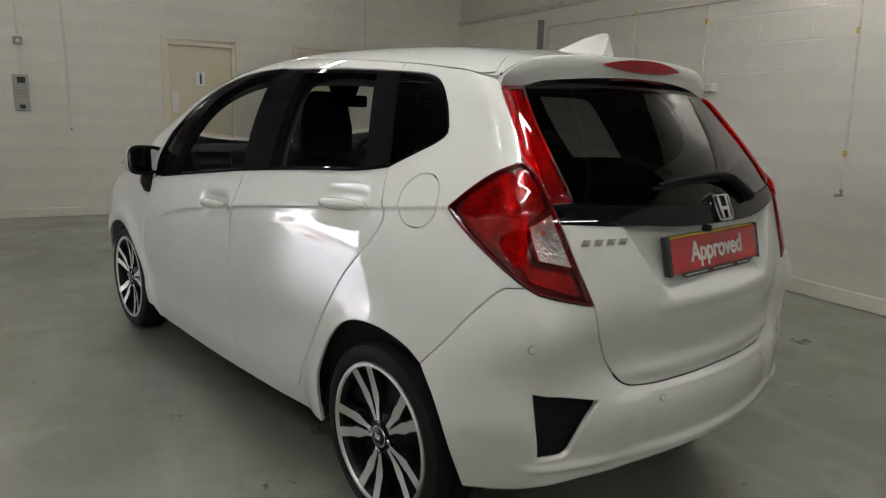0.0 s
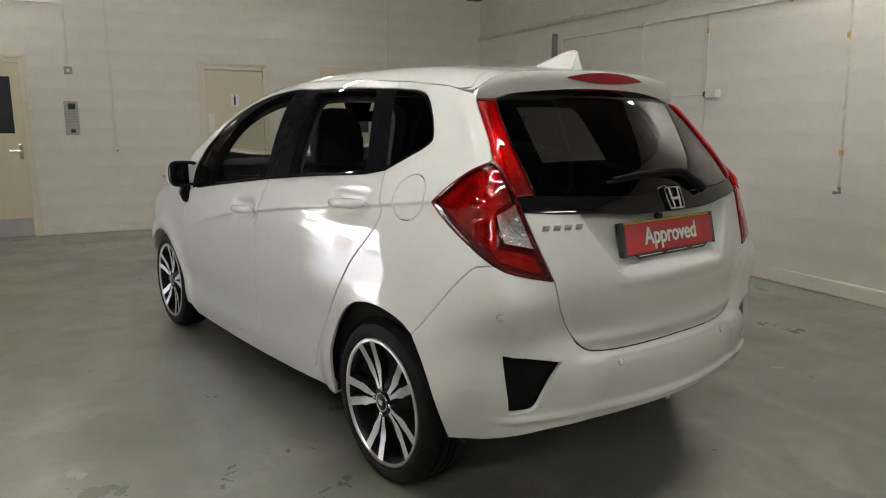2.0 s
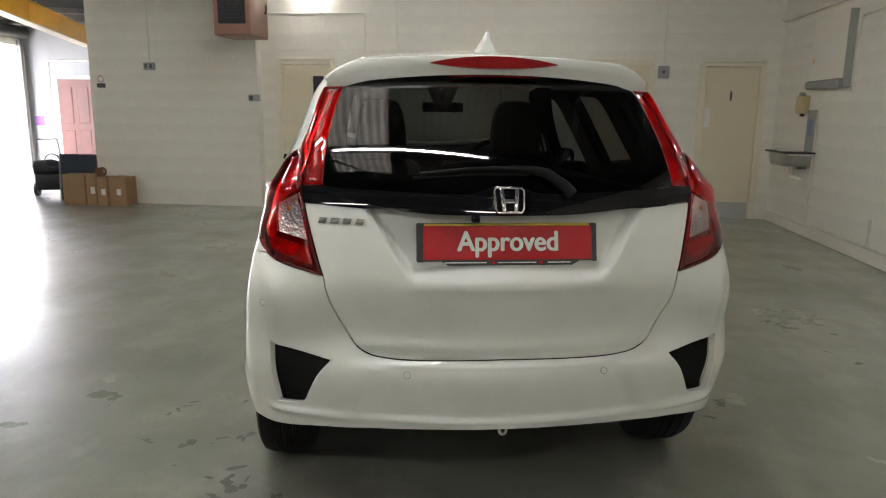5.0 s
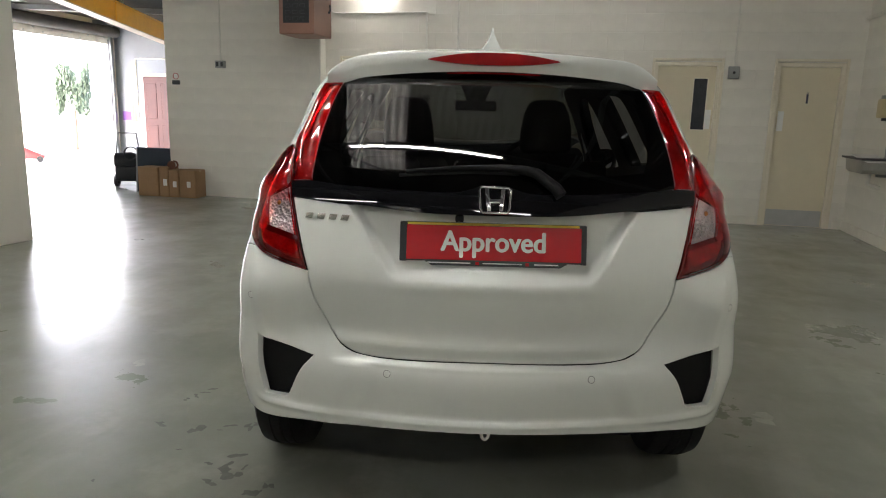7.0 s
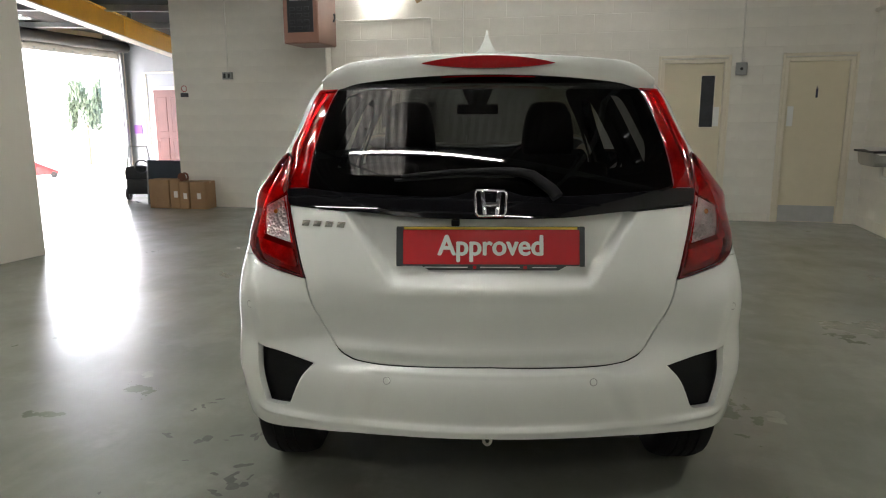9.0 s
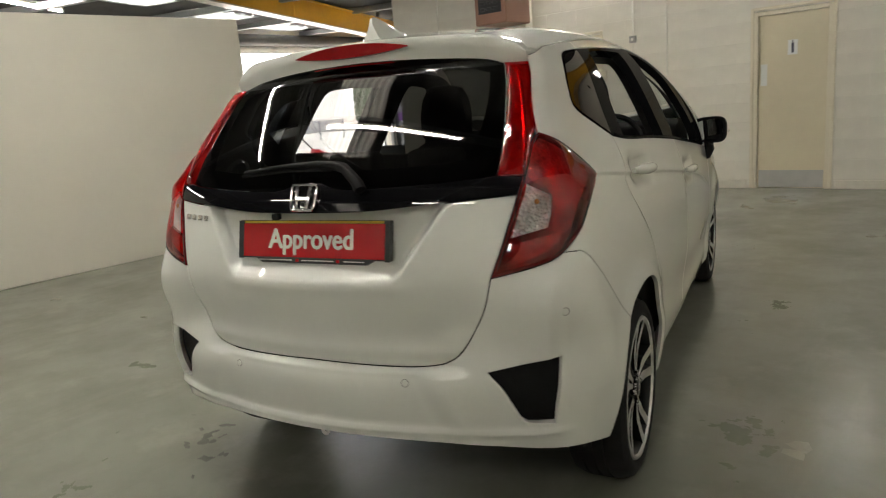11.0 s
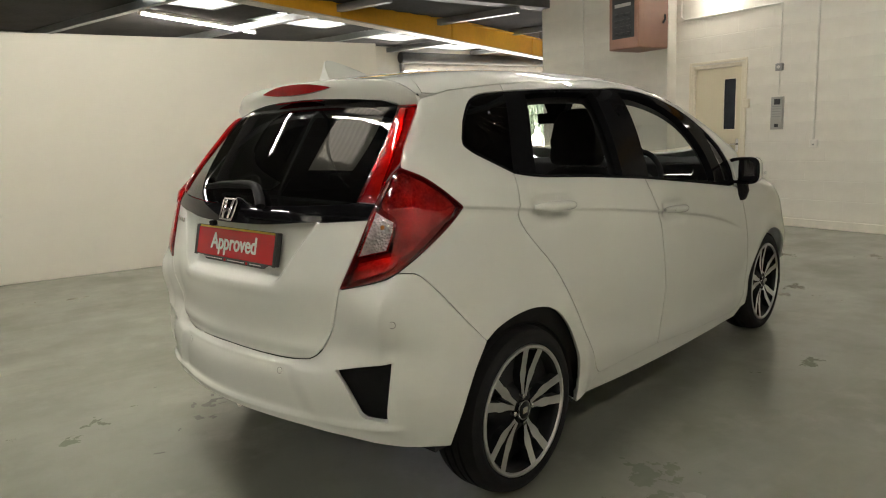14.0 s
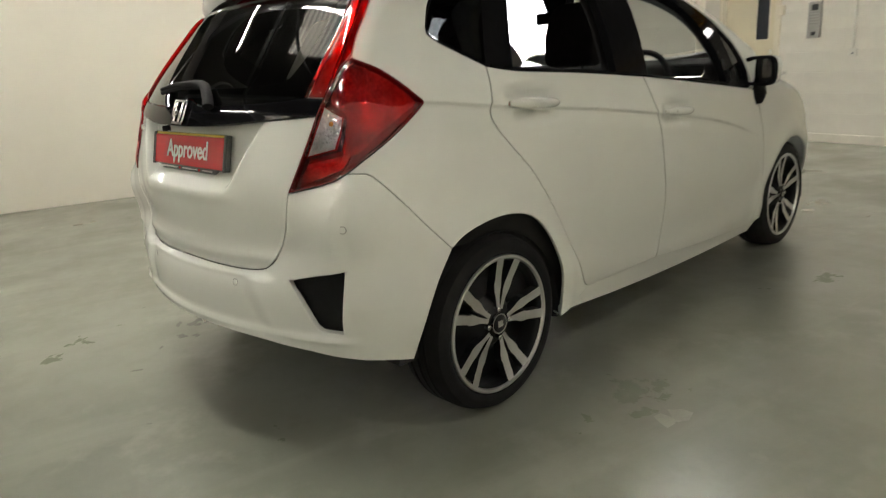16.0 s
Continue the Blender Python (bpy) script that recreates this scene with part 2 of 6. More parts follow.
solid("wall_west", bm, WALL, "outer workshop wall with an open roller door", "wall", HALL, kind="structure")
screen = solid("wall_screen", box((-0.12, -10.35, 0), (0, 0, 2.37), 0.006), PARTITION, "free-standing plain cream studio screen wall", "wall", HALL @ pose(-5.02, 3.55, 0, 0, 0, -4.6), kind="structure")

# plinth course along the right and far walls
solid("baseboard_east", box((RIGHT - 0.025, -6.9, 0), (RIGHT, FAR, 0.12), 0.008), PLINTH, "scuffed painted plinth along the wall foot", "baseboard", HALL, kind="structure")
bm = bmesh.new()
for a, b in zip(edges[0::2], edges[1::2]):
    box((a + 0.06, FAR - 0.018, 0), (b - 0.06 if b < 3 else RIGHT - 0.03, FAR, 0.10), 0.006, bm=bm)
solid("baseboard_north", bm, PLINTH, "scuffed painted plinth between the doors", "baseboard", HALL, kind="structure")

# roof: corrugated sheets in one mesh, with rooflights left open; lower over the workshop
BAY = (-0.31, 0.95)
# The light at (-1.33, -5.5) is unseen, added to brighten the floor.
LIGHTS = [(-1.34, 0.25, 0.80, 2.3, 0.0, 1.0, 3.72), (-1.33, -5.5, 0.95, 2.2, 0.0, 1.0, 3.72)] + [(u, v, 0.62, 1.5, *BAY, 3.20) for u, v in ((-7.35, 1.9), (-8.43, 4.15), (-9.50, 6.35), (-10.55, 8.60))]


def gaps(u, z):
    """Where a run of sheeting at u is cut by the rooflights."""
    out = []
    for cu, cv, w, n, a, b, h in LIGHTS:
        du, lo, hi = u - cu, -99.0, 99.0
        for k, m, size in ((a, b, n), (b, -a, w)):
            if abs(m) < 1e-6:
                if abs(du * k) > size / 2:
                    lo, hi = 1, 0
            else:
                e = sorted(((-size / 2 - du * k) / m, (size / 2 - du * k) / m))
                lo, hi = max(lo, e[0]), min(hi, e[1])
        if h == z and hi > lo:
            out.append((cv + lo, cv + hi))
    return sorted(out)


bm = bmesh.new()
for i in range(0, 146):
    u = -11.1 + i * 0.1
    z = 3.20 if u < -5.95 else 3.72
    cuts = [-7.1] + [c for g in gaps(u + 0.05, z) for c in g] + [12.6]
    for v0, v1 in zip(cuts[0::2], cuts[1::2]):
        q = [bm.verts.new(p) for p in ((u, v0, z), (u + 0.05, v0, z - 0.03 if z < 3.5 else z - 0.008), (u + 0.05, v1, z - 0.03 if z < 3.5 else z - 0.008), (u, v1, z))]
        w = [bm.verts.new(p) for p in ((u + 0.1, v0, z), (u + 0.1, v1, z))]
        bm.faces.new(q), bm.faces.new((q[1], w[0], w[1], q[2]))
box((-6.06, -7.1, 3.14), (-5.82, 12.6, 3.79), bm=bm)
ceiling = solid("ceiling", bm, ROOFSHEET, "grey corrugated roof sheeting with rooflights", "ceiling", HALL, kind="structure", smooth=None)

def rooflight_sheet(name, low, high):
    """Translucent corrugated plastic, with darker bands along its ribs."""
    m, n, l, p = nodes_of(name)
    t, wave, ramp, co = n.new("ShaderNodeBsdfTranslucent"), n.new("ShaderNodeTexWave"), n.new("ShaderNodeValToRGB"), n.new("ShaderNodeTexCoord")
    wave.inputs["Scale"].default_value, wave.inputs["Distortion"].default_value = 3.0, 2.2
    ramp.color_ramp.elements[0].color, ramp.color_ramp.elements[1].color = (*low, 1), (*high, 1)
    l.new(co.outputs["Object"], wave.inputs[0]), l.new(wave.outputs[0], ramp.inputs[0])
    l.new(ramp.outputs[0], t.inputs[0]), l.new(t.outputs[0], n["Material Output"].inputs[0])
    return m


ROOFLIGHT = rooflight_sheet("rooflight_sheet", (0.155, 0.159, 0.150), (0.34, 0.35, 0.33))
OLDLIGHT = rooflight_sheet("old_rooflight_sheet", (0.19, 0.185, 0.166), (0.37, 0.36, 0.325))
for cu, cv, w, n, a, b, h in LIGHTS:
    solid("window_rooflight", box((-w / 2 - 0.06, -n / 2 - 0.08, 0.0), (w / 2 + 0.06, n / 2 + 0.08, 0.007)), OLDLIGHT if h > 3.5 else ROOFLIGHT, "translucent plastic rooflight sheet, one of them added unseen as fill", "rooflight", HALL @ pose(cu, cv, h + 0.015 if h > 3.5 else h - 0.045, 0, 0, math.degrees(math.atan2(-a, b))), kind="structure")
# lights of the hall
LAMPGLASS = glow("floodlight_glass", (1.0, 0.95, 0.86), 1.6)


def floodlight(u, v, z, yaw, watts, tilt=65, inward=False):
    th = thing("floodlight", "small grey wall floodlight, switched on", "floodlight", HALL @ pose(u, v, z, 0, 0, yaw), "floodlights")
    part("housing", box((-0.10, -0.05, -0.075), (0.10, 0.05, 0.075), 0.012), GREYPLASTIC, th)
    part("lens", box((-0.085, -0.056, -0.06), (0.085, -0.05, 0.06), 0.002), LAMPGLASS, th, "glowing floodlight glass")
    part("bracket", rod([(0, 0.04, 0), (0, 0.09, 0.02), (0, 0.09, 0.12), (0, -0.22, 0.13)], 0.012, 8) if inward else box((-0.02, 0.05, -0.02), (0.02, 0.12, 0.02), 0.003), STEEL, th)
    la = new("floodlight_lamp", bpy.data.lights.new("floodlight_lamp", "AREA"))
    la.data.energy, la.data.size, la.data.color = watts, 0.16, (1.0, 0.93, 0.82)
    la.parent = th
    la.matrix_basis = pose(0, -0.07, 0, -tilt, 0, 0)


def strip_light(u, v, z, yaw, length):
    th = thing("strip_light", "white fluorescent strip light, switched on, some added as unseen fill", "strip light", HALL @ pose(u, v, z, 0, 0, yaw), "strip lights")
    part("housing", box((-length / 2, -0.03, 0.02), (length / 2, 0.03, 0.07), 0.008), WHITEPLASTIC, th)
    part("tube", rod([(-length / 2 + 0.04, 0, 0), (length / 2 - 0.04, 0, 0)], 0.016, 10), TUBE, th, "glowing fluorescent tube")
    for e in (-1, 1):
        part("hanger", rod([(e * length * 0.35, 0, 0.06), (e * length * 0.35, 0, 3.70 - z)], 0.004, 6), STEEL, th)
        part("end_cap", box((e * length / 2 - 0.02, -0.022, -0.022), (e * length / 2 + 0.02, 0.022, 0.03), 0.004), WHITEPLASTIC, th)


floodlight(0.48, FAR - 0.13, 2.92, 0, 0.1, 22)
floodlight(-2.85, FAR - 0.22, 3.02, 180, 0.50, 30, True)
floodlight(RIGHT - 0.26, 1.5, 3.30, -90, 2.05, -26)
# Rows at v -3.4, -3.9 and 4.2 are unseen fill, added for brightness.
for args in ((-0.60, -0.25, 3.3, 0, 1.8), (-2.85, 0.2, 3.3, 90, 1.8), (-2.6, -3.4, 3.3, 0, 1.8), (1.4, -3.9, 3.3, 0, 1.6), (-1.6, 4.2, 3.3, 0, 1.8), (-8.84, 2.66, 3.1, 121, 2.47), (-7.6, -1.6, 3.1, 90, 1.8)):
    strip_light(*args)


# ---- the car's skin: one smooth analytic body ----
def table(points, lo, hi, step=0.001):
    """A natural cubic spline through (a, b) pairs, as a fine table."""
    xs, ys = np.array([p[0] for p in points]), np.array([p[1] for p in points])
    n = len(xs)
    h = np.diff(xs)
    A, r = np.eye(n), np.zeros(n)
    for i in range(1, n - 1):
        A[i, i - 1], A[i, i], A[i, i + 1] = h[i - 1], 2 * (h[i - 1] + h[i]), h[i]
        r[i] = 6 * ((ys[i + 1] - ys[i]) / h[i] - (ys[i] - ys[i - 1]) / h[i - 1])
    m = np.linalg.solve(A, r)
    q = np.arange(lo, hi, step)
    c = np.clip(q, xs[0], xs[-1])
    i = np.clip(np.searchsorted(xs, c) - 1, 0, n - 2)
    a, b = xs[i + 1] - c, c - xs[i]
    val = (m[i] * a**3 + m[i + 1] * b**3) / (6 * h[i]) + (ys[i] / h[i] - m[i] * h[i] / 6) * a + (ys[i + 1] / h[i] - m[i + 1] * h[i] / 6) * b
    return lambda x: np.interp(x, q, val)


half_width = table([(0.1, 0.775), (0.2, 0.795), (0.3, 0.815), (0.45, 0.832), (0.62, 0.842), (0.78, 0.84), (0.9, 0.832), (1.0, 0.814), (1.08, 0.79), (1.16, 0.755), (1.25, 0.712), (1.35, 0.66), (1.45, 0.60), (1.6, 0.5)], 0, 1.8)
rear_taper = table([(0.1, 0.03), (0.4, 0.02), (0.6, 0.032), (0.75, 0.056), (0.9, 0.092), (0.98, 0.115), (1.06, 0.12), (1.2, 0.145), (1.3, 0.135), (1.4, 0.10), (1.6, 0.08)], 0, 1.8)
rear_line = table([(0.1, 0.12), (0.2, 0.05), (0.27, -0.005), (0.36, -0.028), (0.46, -0.037), (0.54, -0.035), (0.60, -0.012), (0.66, 0.008), (0.74, 0.0), (0.83, -0.004), (0.9, 0.01), (1.0, 0.038), (1.06, 0.06), (1.12, 0.098), (1.2, 0.165), (1.3, 0.26), (1.4, 0.355), (1.5, 0.45), (1.6, 0.54)], 0, 1.8)
roof_line = table([(0.0, 1.42), (0.3, 1.487), (0.55, 1.520), (0.8, 1.544), (1.2, 1.557), (1.6, 1.555), (1.95, 1.532), (2.2, 1.495), (2.5, 1.392), (2.8, 1.248), (3.0, 1.135), (3.12, 1.072), (3.25, 1.03), (3.45, 0.98), (3.7, 0.88), (3.9, 0.74), (4.1, 0.5)], -0.5, 4.6)
nose_line = table([(0.1, 3.70), (0.2, 3.80), (0.35, 3.90), (0.55, 3.93), (0.7, 3.91), (0.85, 3.86), (1.6, 3.7)], 0, 1.8)


crease = table([(0.3, 1.072), (0.489, 1.056), (0.705, 1.028), (1.14, 0.980), (1.57, 0.926), (2.0, 0.864), (2.34, 0.800), (2.63, 0.722), (2.9, 0.640)], -0.6, 4.6)
foot_line = table([(0.6, 0.52), (1.1, 0.455), (1.45, 0.385), (1.8, 0.345), (2.2, 0.332), (2.6, 0.336), (3.2, 0.345)], -0.6, 4.6)


def ease(t):
    t = np.clip(t, 0, 1)
    return t * t * (3 - 2 * t)


def smax(a, b, k):
    h = np.maximum(k - np.abs(a - b), 0) / k
    return np.maximum(a, b) + h * h * k * 0.25


def body(x, y, z, tail=True):
    """Negative inside the car's skin; without its tail the roof runs on to the rear."""
    x = np.abs(x)
    g = np.clip((1.5 - y) / 1.5, 0, 1.2) ** 2
    gf = np.clip((y - 2.3) / 1.6, 0, 1.2) ** 2
    dz = z - crease(y)
    on = ease((y - 0.45) / 0.5) * ease((3.3 - y) / 0.5)
    line = ease((y - 0.36) / 0.14) * ease((2.75 - y) / 0.5)
    swage = line * np.where(dz > 0, 0.0055 * np.exp(-np.clip(dz, 0, 1) / 0.045), 0.0055 - 0.0078 * ease(-dz / 0.013) + 0.0023 * ease((-dz - 0.012) / 0.055))
    low = z - foot_line(y) - 0.055
    scoop = -0.011 * on * np.exp(-(low / 0.10) ** 2) + 0.003 * on * np.exp(-((low + 0.10) / 0.045) ** 2)
    arch = sum(0.016 * np.exp(-((np.hypot(y - c, z - 0.305) - 0.37) / 0.06) ** 2) for c in (0.675, 3.205))
    side = x - (half_width(z) - rear_taper(z) * g - (0.04 + 0.16 * np.clip(z - 0.6, 0, 0.5)) * gf + swage + scoop + arch * (z < 1.2))
    bulge = np.clip((x - 0.44) / 0.30, 0, 1)
    back = (rear_line(z) + 0.32 * x * x - 0.050 * bulge * bulge * (3 - 2 * bulge) * np.exp(-((z - 0.72) / 0.13) ** 2)) - y
    top = (z - (roof_line(y) - 0.13 * x * x)) * 0.9
    nose = y - (nose_line(z) - 0.45 * x * x)
    corner = 0.05 + 0.07 * np.clip((0.95 - z) / 0.3, 0, 1) + 0.09 * np.clip((0.50 - z) / 0.2, 0, 1)
    f = smax(side, back * 0.9, corner) if tail else side
    f = smax(f, nose, 0.2)
    return smax(f, top, 0.12)


def normals_at(p):
    e = 0.003
    g = np.stack([body(p[:, 0] + d[0], p[:, 1] + d[1], p[:, 2] + d[2]) - body(p[:, 0] - d[0], p[:, 1] - d[1], p[:, 2] - d[2]) for d in np.eye(3) * e], -1)
    return g / np.linalg.norm(g, axis=1)[:, None]


def strike(o, w, reach=1.4, tail=True):
    """Where rays that start inside leave the body last."""
    ts = np.linspace(0.0, reach, 71)
    inside = np.stack([body(*(o + w * t).T, tail) < 0 for t in ts], -1)
    last = inside.shape[1] - 1 - np.argmax(inside[:, ::-1], axis=1)
    a, b = ts[last], ts[np.minimum(last + 1, len(ts) - 1)]
    for _ in range(24):
        m = (a + b) / 2
        ins = body(*(o + w * m[:, None]).T, tail) < 0
        a, b = np.where(ins, m, a), np.where(ins, b, m)
    return o + w * a[:, None]


CX, CY, CR = 0.35, 0.60, 0.45           # the inner core from which the skin is unrolled
BEND = CX + CR * math.pi / 2
END = BEND + 2.75


def wrap(uz):
    """(u, z) on the unrolled skin: u runs from the middle of the tail round the corner and forward; minus is the left-hand side."""
    uz = np.asarray(uz, float)
    u, z, sg = np.abs(uz[:, 0]), uz[:, 1], np.where(uz[:, 0] < 0, -1.0, 1.0)
    ang = np.clip((u - CX) / CR, 0, math.pi / 2)
    o = np.stack([np.clip(u, -CX, CX), CY + np.clip(u - BEND, 0, None), z], -1)
    w = np.stack([np.sin(ang), -np.cos(ang), 0 * u], -1)
    return strike(o, w) * np.stack([sg, 1 + 0 * u, 1 + 0 * u], -1)


def lid(xy):
    """(x, y) seen from above."""
    xy = np.asarray(xy, float)
    return strike(np.stack([xy[:, 0], xy[:, 1], 0 * xy[:, 0] + 0.6], -1), np.array([[0, 0, 1.0]]), 1.1, False)


def unroll(x, y):
    x = abs(x)
    if y >= CY:
        return BEND + y - CY
    return x if x <= CX else CX + CR * math.atan2(x - CX, CY - y)


def prow(xz):
    """(x, z) seen from the front."""
    xz = np.asarray(xz, float)
    return strike(np.stack([xz[:, 0], 0 * xz[:, 0] + 3.0, xz[:, 1]], -1), np.array([[0, 1.0, 0]]), 1.2)


# ---- panels cut from the skin ----
def curve(points, step=0.012):
    """A smooth line through its points; a sharp corner wherever a new list begins."""
    out = []
    for seg in points:
        p = np.array(seg, float)
        q = np.vstack([2 * p[0] - p[1], p, 2 * p[-1] - p[-2]])
        for i in range(len(p) - 1):
            a, b, c, d = q[i], q[i + 1], q[i + 2], q[i + 3]
            n = max(1, int(np.linalg.norm(c - b) / step))
            for t in np.arange(n) / n:
                out.append(0.5 * (2 * b + (c - a) * t + (2 * a - 5 * b + 4 * c - d) * t * t + (3 * b - a - 3 * c + d) * t**3))
    return np.array(out)


def ring_area(p):
    x, y = p.T
    return 0.5 * np.sum(x * np.roll(y, -1) - y * np.roll(x, -1))


def inset(p, d):
    """The outline drawn in by d metres."""
    if ring_area(p) < 0:
        p = p[::-1]
    a = p - np.roll(p, 1, 0)
    b = np.roll(p, -1, 0) - p
    na, nb = (np.stack([-v[:, 1], v[:, 0]], -1) / (np.linalg.norm(v, axis=1)[:, None] + 1e-9) for v in (a, b))
    m = na + nb
    m /= np.maximum((m * m).sum(1), 0.6)[:, None] / 2
    return p + m * d


def rounded(p, d):
    """The outline drawn in by d metres, with soft corners."""
    q = inset(np.asarray(p, float), d)
    for _ in range(14):
        q = (np.roll(q, 1, 0) + 2 * q + np.roll(q, -1, 0)) / 4
    return q


def within(q, p):
    x, y = q[:, 0][:, None], q[:, 1][:, None]
    x1, y1 = p.T
    x2, y2 = np.roll(p, -1, 0).T
    hit = ((y1 > y) != (y2 > y)) & (x < (x2 - x1) * (y - y1) / (y2 - y1 + 1e-15) + x1)
    return hit.sum(1) % 2 == 1


def clearance(q, p):
    best = np.full(len(q), 9.0)
    for a, b in zip(p, np.roll(p, -1, 0)):
        d = b - a
        t = np.clip(((q - a) @ d) / (d @ d + 1e-12), 0, 1)
        best = np.minimum(best, np.linalg.norm(q - a - t[:, None] * d, axis=1))
    return best


def panel(name, dom, outline, material, parent, label="", holes=(), grid=0.02, lift=0.0, flange=0.014, press=None, flip=1, gap=0.0018, dome=None, lines=None, roll=0.0):
    """A pressed sheet: the outline and its holes are laid on the skin, lifted off it by lift, pressed in by press(points), with its edges turned in."""
    rings = [inset(np.asarray(outline, float), gap)] + [inset(np.asarray(h, float), -gap) for h in holes]
    lo, hi = rings[0].min(0), rings[0].max(0)
    gx, gy = np.meshgrid(np.arange(lo[0] + grid / 2, hi[0], grid), np.arange(lo[1] + grid / 2, hi[1], grid))
    gx = gx + (np.arange(gx.shape[0]) % 2)[:, None] * grid / 2
    q = np.stack([gx.ravel(), gy.ravel()], -1)
    keep = within(q, rings[0])
    for h in rings[1:]:
        keep &= ~within(q, h)
    q = q[keep]
    if lines is not None:
        near = np.min(np.linalg.norm(q[:, None] - lines[None, ::2], axis=2), axis=1)
        extra = lines[within(lines, rings[0])]
        for h in rings[1:]:
            extra = extra[~within(extra, h)]
        for r in rings:
            extra = extra[clearance(extra, r) > 0.003]
        q = q[near > 0.010]
    for r in rings:
        q = q[clearance(q, r) > grid * 0.45]
    if lines is not None:
        q = np.vstack([q, extra])
    if roll > 0:
        lip = np.vstack([inset(rings[0], roll)] + [inset(r, -roll) for r in rings[1:]])
        lip = lip[within(lip, rings[0])]
        for h in rings[1:]:
            lip = lip[~within(lip, h)]
        for r in rings:
            lip = lip[clearance(lip, r) > roll * 0.7]
        q = np.vstack([q, lip])
    pts, edges, k = [q], [], len(q)
    for r in rings:
        pts.append(r)
        edges += [(k + i, k + (i + 1) % len(r)) for i in range(len(r))]
        k += len(r)
    flat = np.vstack(pts)
    vs, _, fs, *_ = delaunay_2d_cdt([Vector(v) for v in flat], edges, [], 0, 1e-7)
    flat = np.array([v[:] for v in vs])
    tri = np.array(fs)
    mid = flat[tri].mean(1)
    ok = within(mid, rings[0])
    for h in rings[1:]:
        ok &= ~within(mid, h)
    tri = tri[ok]

    def place(w):
        p = dom(w)
        if press is not None:
            p = p + press(p)
        return p

    e = 0.004
    p = place(flat)
    du, dv = place(flat + [e, 0]) - place(flat - [e, 0]), place(flat + [0, e]) - place(flat - [0, e])
    nrm = np.cross(du, dv)
    nrm /= np.linalg.norm(nrm, axis=1)[:, None] + 1e-12
    out = normals_at(p)
    nrm *= np.where((nrm * out).sum(1) < 0, -1, 1)[:, None]
    p = p + nrm * lift
    if dome is not None:
        k = np.minimum.reduce([clearance(flat, r) for r in rings[:1]]) / dome[1]
        p = p + nrm * (dome[0] * np.sqrt(1 - (1 - np.clip(k, 0, 1)) ** 2))[:, None]
        fn = np.cross(p[tri[:, 1]] - p[tri[:, 0]], p[tri[:, 2]] - p[tri[:, 0]])
        fn *= np.where((fn * nrm[tri].mean(1)).sum(1) < 0, -1, 1)[:, None]
        acc = np.zeros_like(nrm)
        for i in range(3):
            np.add.at(acc, tri[:, i], fn)
        nrm = acc / (np.linalg.norm(acc, axis=1)[:, None] + 1e-12)
    # orient
    fn = np.cross(p[tri[:, 1]] - p[tri[:, 0]], p[tri[:, 2]] - p[tri[:, 0]])
    bad = (fn * nrm[tri].mean(1)).sum(1) < 0
    tri[bad] = tri[bad][:, ::-1]
    verts, faces, norms = p.tolist(), tri.tolist(), nrm.tolist()
    if flange > 0:
        count = {}
        for a, b, c in faces:
            for ed in ((a, b), (b, c), (c, a)):
                count[ed] = 1
        rim = [ed for ed in count if (ed[1], ed[0]) not in count]
        side = {}
        for a, b in rim:
            t = p[b] - p[a]
            for i in (a, b):
                w = np.cross(t, nrm[i])
                side[i] = side.get(i, 0) + w / (np.linalg.norm(w) + 1e-12)
        idx = {}
        for i, w in side.items():
            w = w / (np.linalg.norm(w) + 1e-12)
            if roll > 0:
                # the rolled edge of the pressing
                p[i] = p[i] - nrm[i] * 0.0008
                verts[i] = p[i].tolist()
                e = nrm[i] + w * 0.7
                norms[i] = (e / np.linalg.norm(e)).tolist()
            idx[i] = len(verts)
            verts += [p[i].tolist(), (p[i] - nrm[i] * flange - w * flange * 0.1).tolist()]
            norms += [w.tolist(), w.tolist()]
        faces += [(idx[b], idx[a], idx[a] + 1, idx[b] + 1) for a, b in rim]
    if flip < 0:
        verts = [(-x, y, z) for x, y, z in verts]
        norms = [(-x, y, z) for x, y, z in norms]
        faces = [f[::-1] for f in faces]
    me = bpy.data.meshes.new(name)
    me.from_pydata(verts, [], faces)
    me.materials.append(material)
    me.shade_smooth()
    me.normals_split_custom_set_from_vertices(norms)
    ob = new(name, me)
    ob.parent = parent
    return tagged(ob, label)


def mirrored(pts):
    """Closes a half outline, given from the middle outward and back to the middle, on the other side."""
    p = np.asarray(pts, float)
    q = p[::-1] * [-1, 1]
    return np.vstack([p, q[np.abs(q[:, 0]) > 1e-6]])


# ---- materials of the car ----
PAINT = surface("white_pearl_paint", (0.752, 0.765, 0.718), 0.50, coat=1.0, var=0.02, scale=1.2, spec=0.3)
BLACKGLOSS = surface("gloss_black", (0.006, 0.006, 0.007), 0.3, coat=0.6, spec=0.0)
BLACKTRIM = surface("satin_black_trim", (0.010, 0.010, 0.011), 0.42, var=0.2, scale=30, spec=0.0, coat=0.2)
GRAIN = surface("black_grained_plastic", (0.009, 0.009, 0.0095), 0.6, spec=0.15, bump=0.4, bscale=260, var=0.2, scale=40)
RUBBER = surface("tyre_rubber", (0.019, 0.019, 0.0195), 0.6, spec=0.10, var=0.25, scale=14, bump=0.2, bscale=120)
CHROME = surface("chrome", (0.82, 0.82, 0.83), 0.09, 1.0)
MACHINED = surface("machined_alloy", (0.72, 0.72, 0.71), 0.28, 0.9, var=0.08, scale=30)
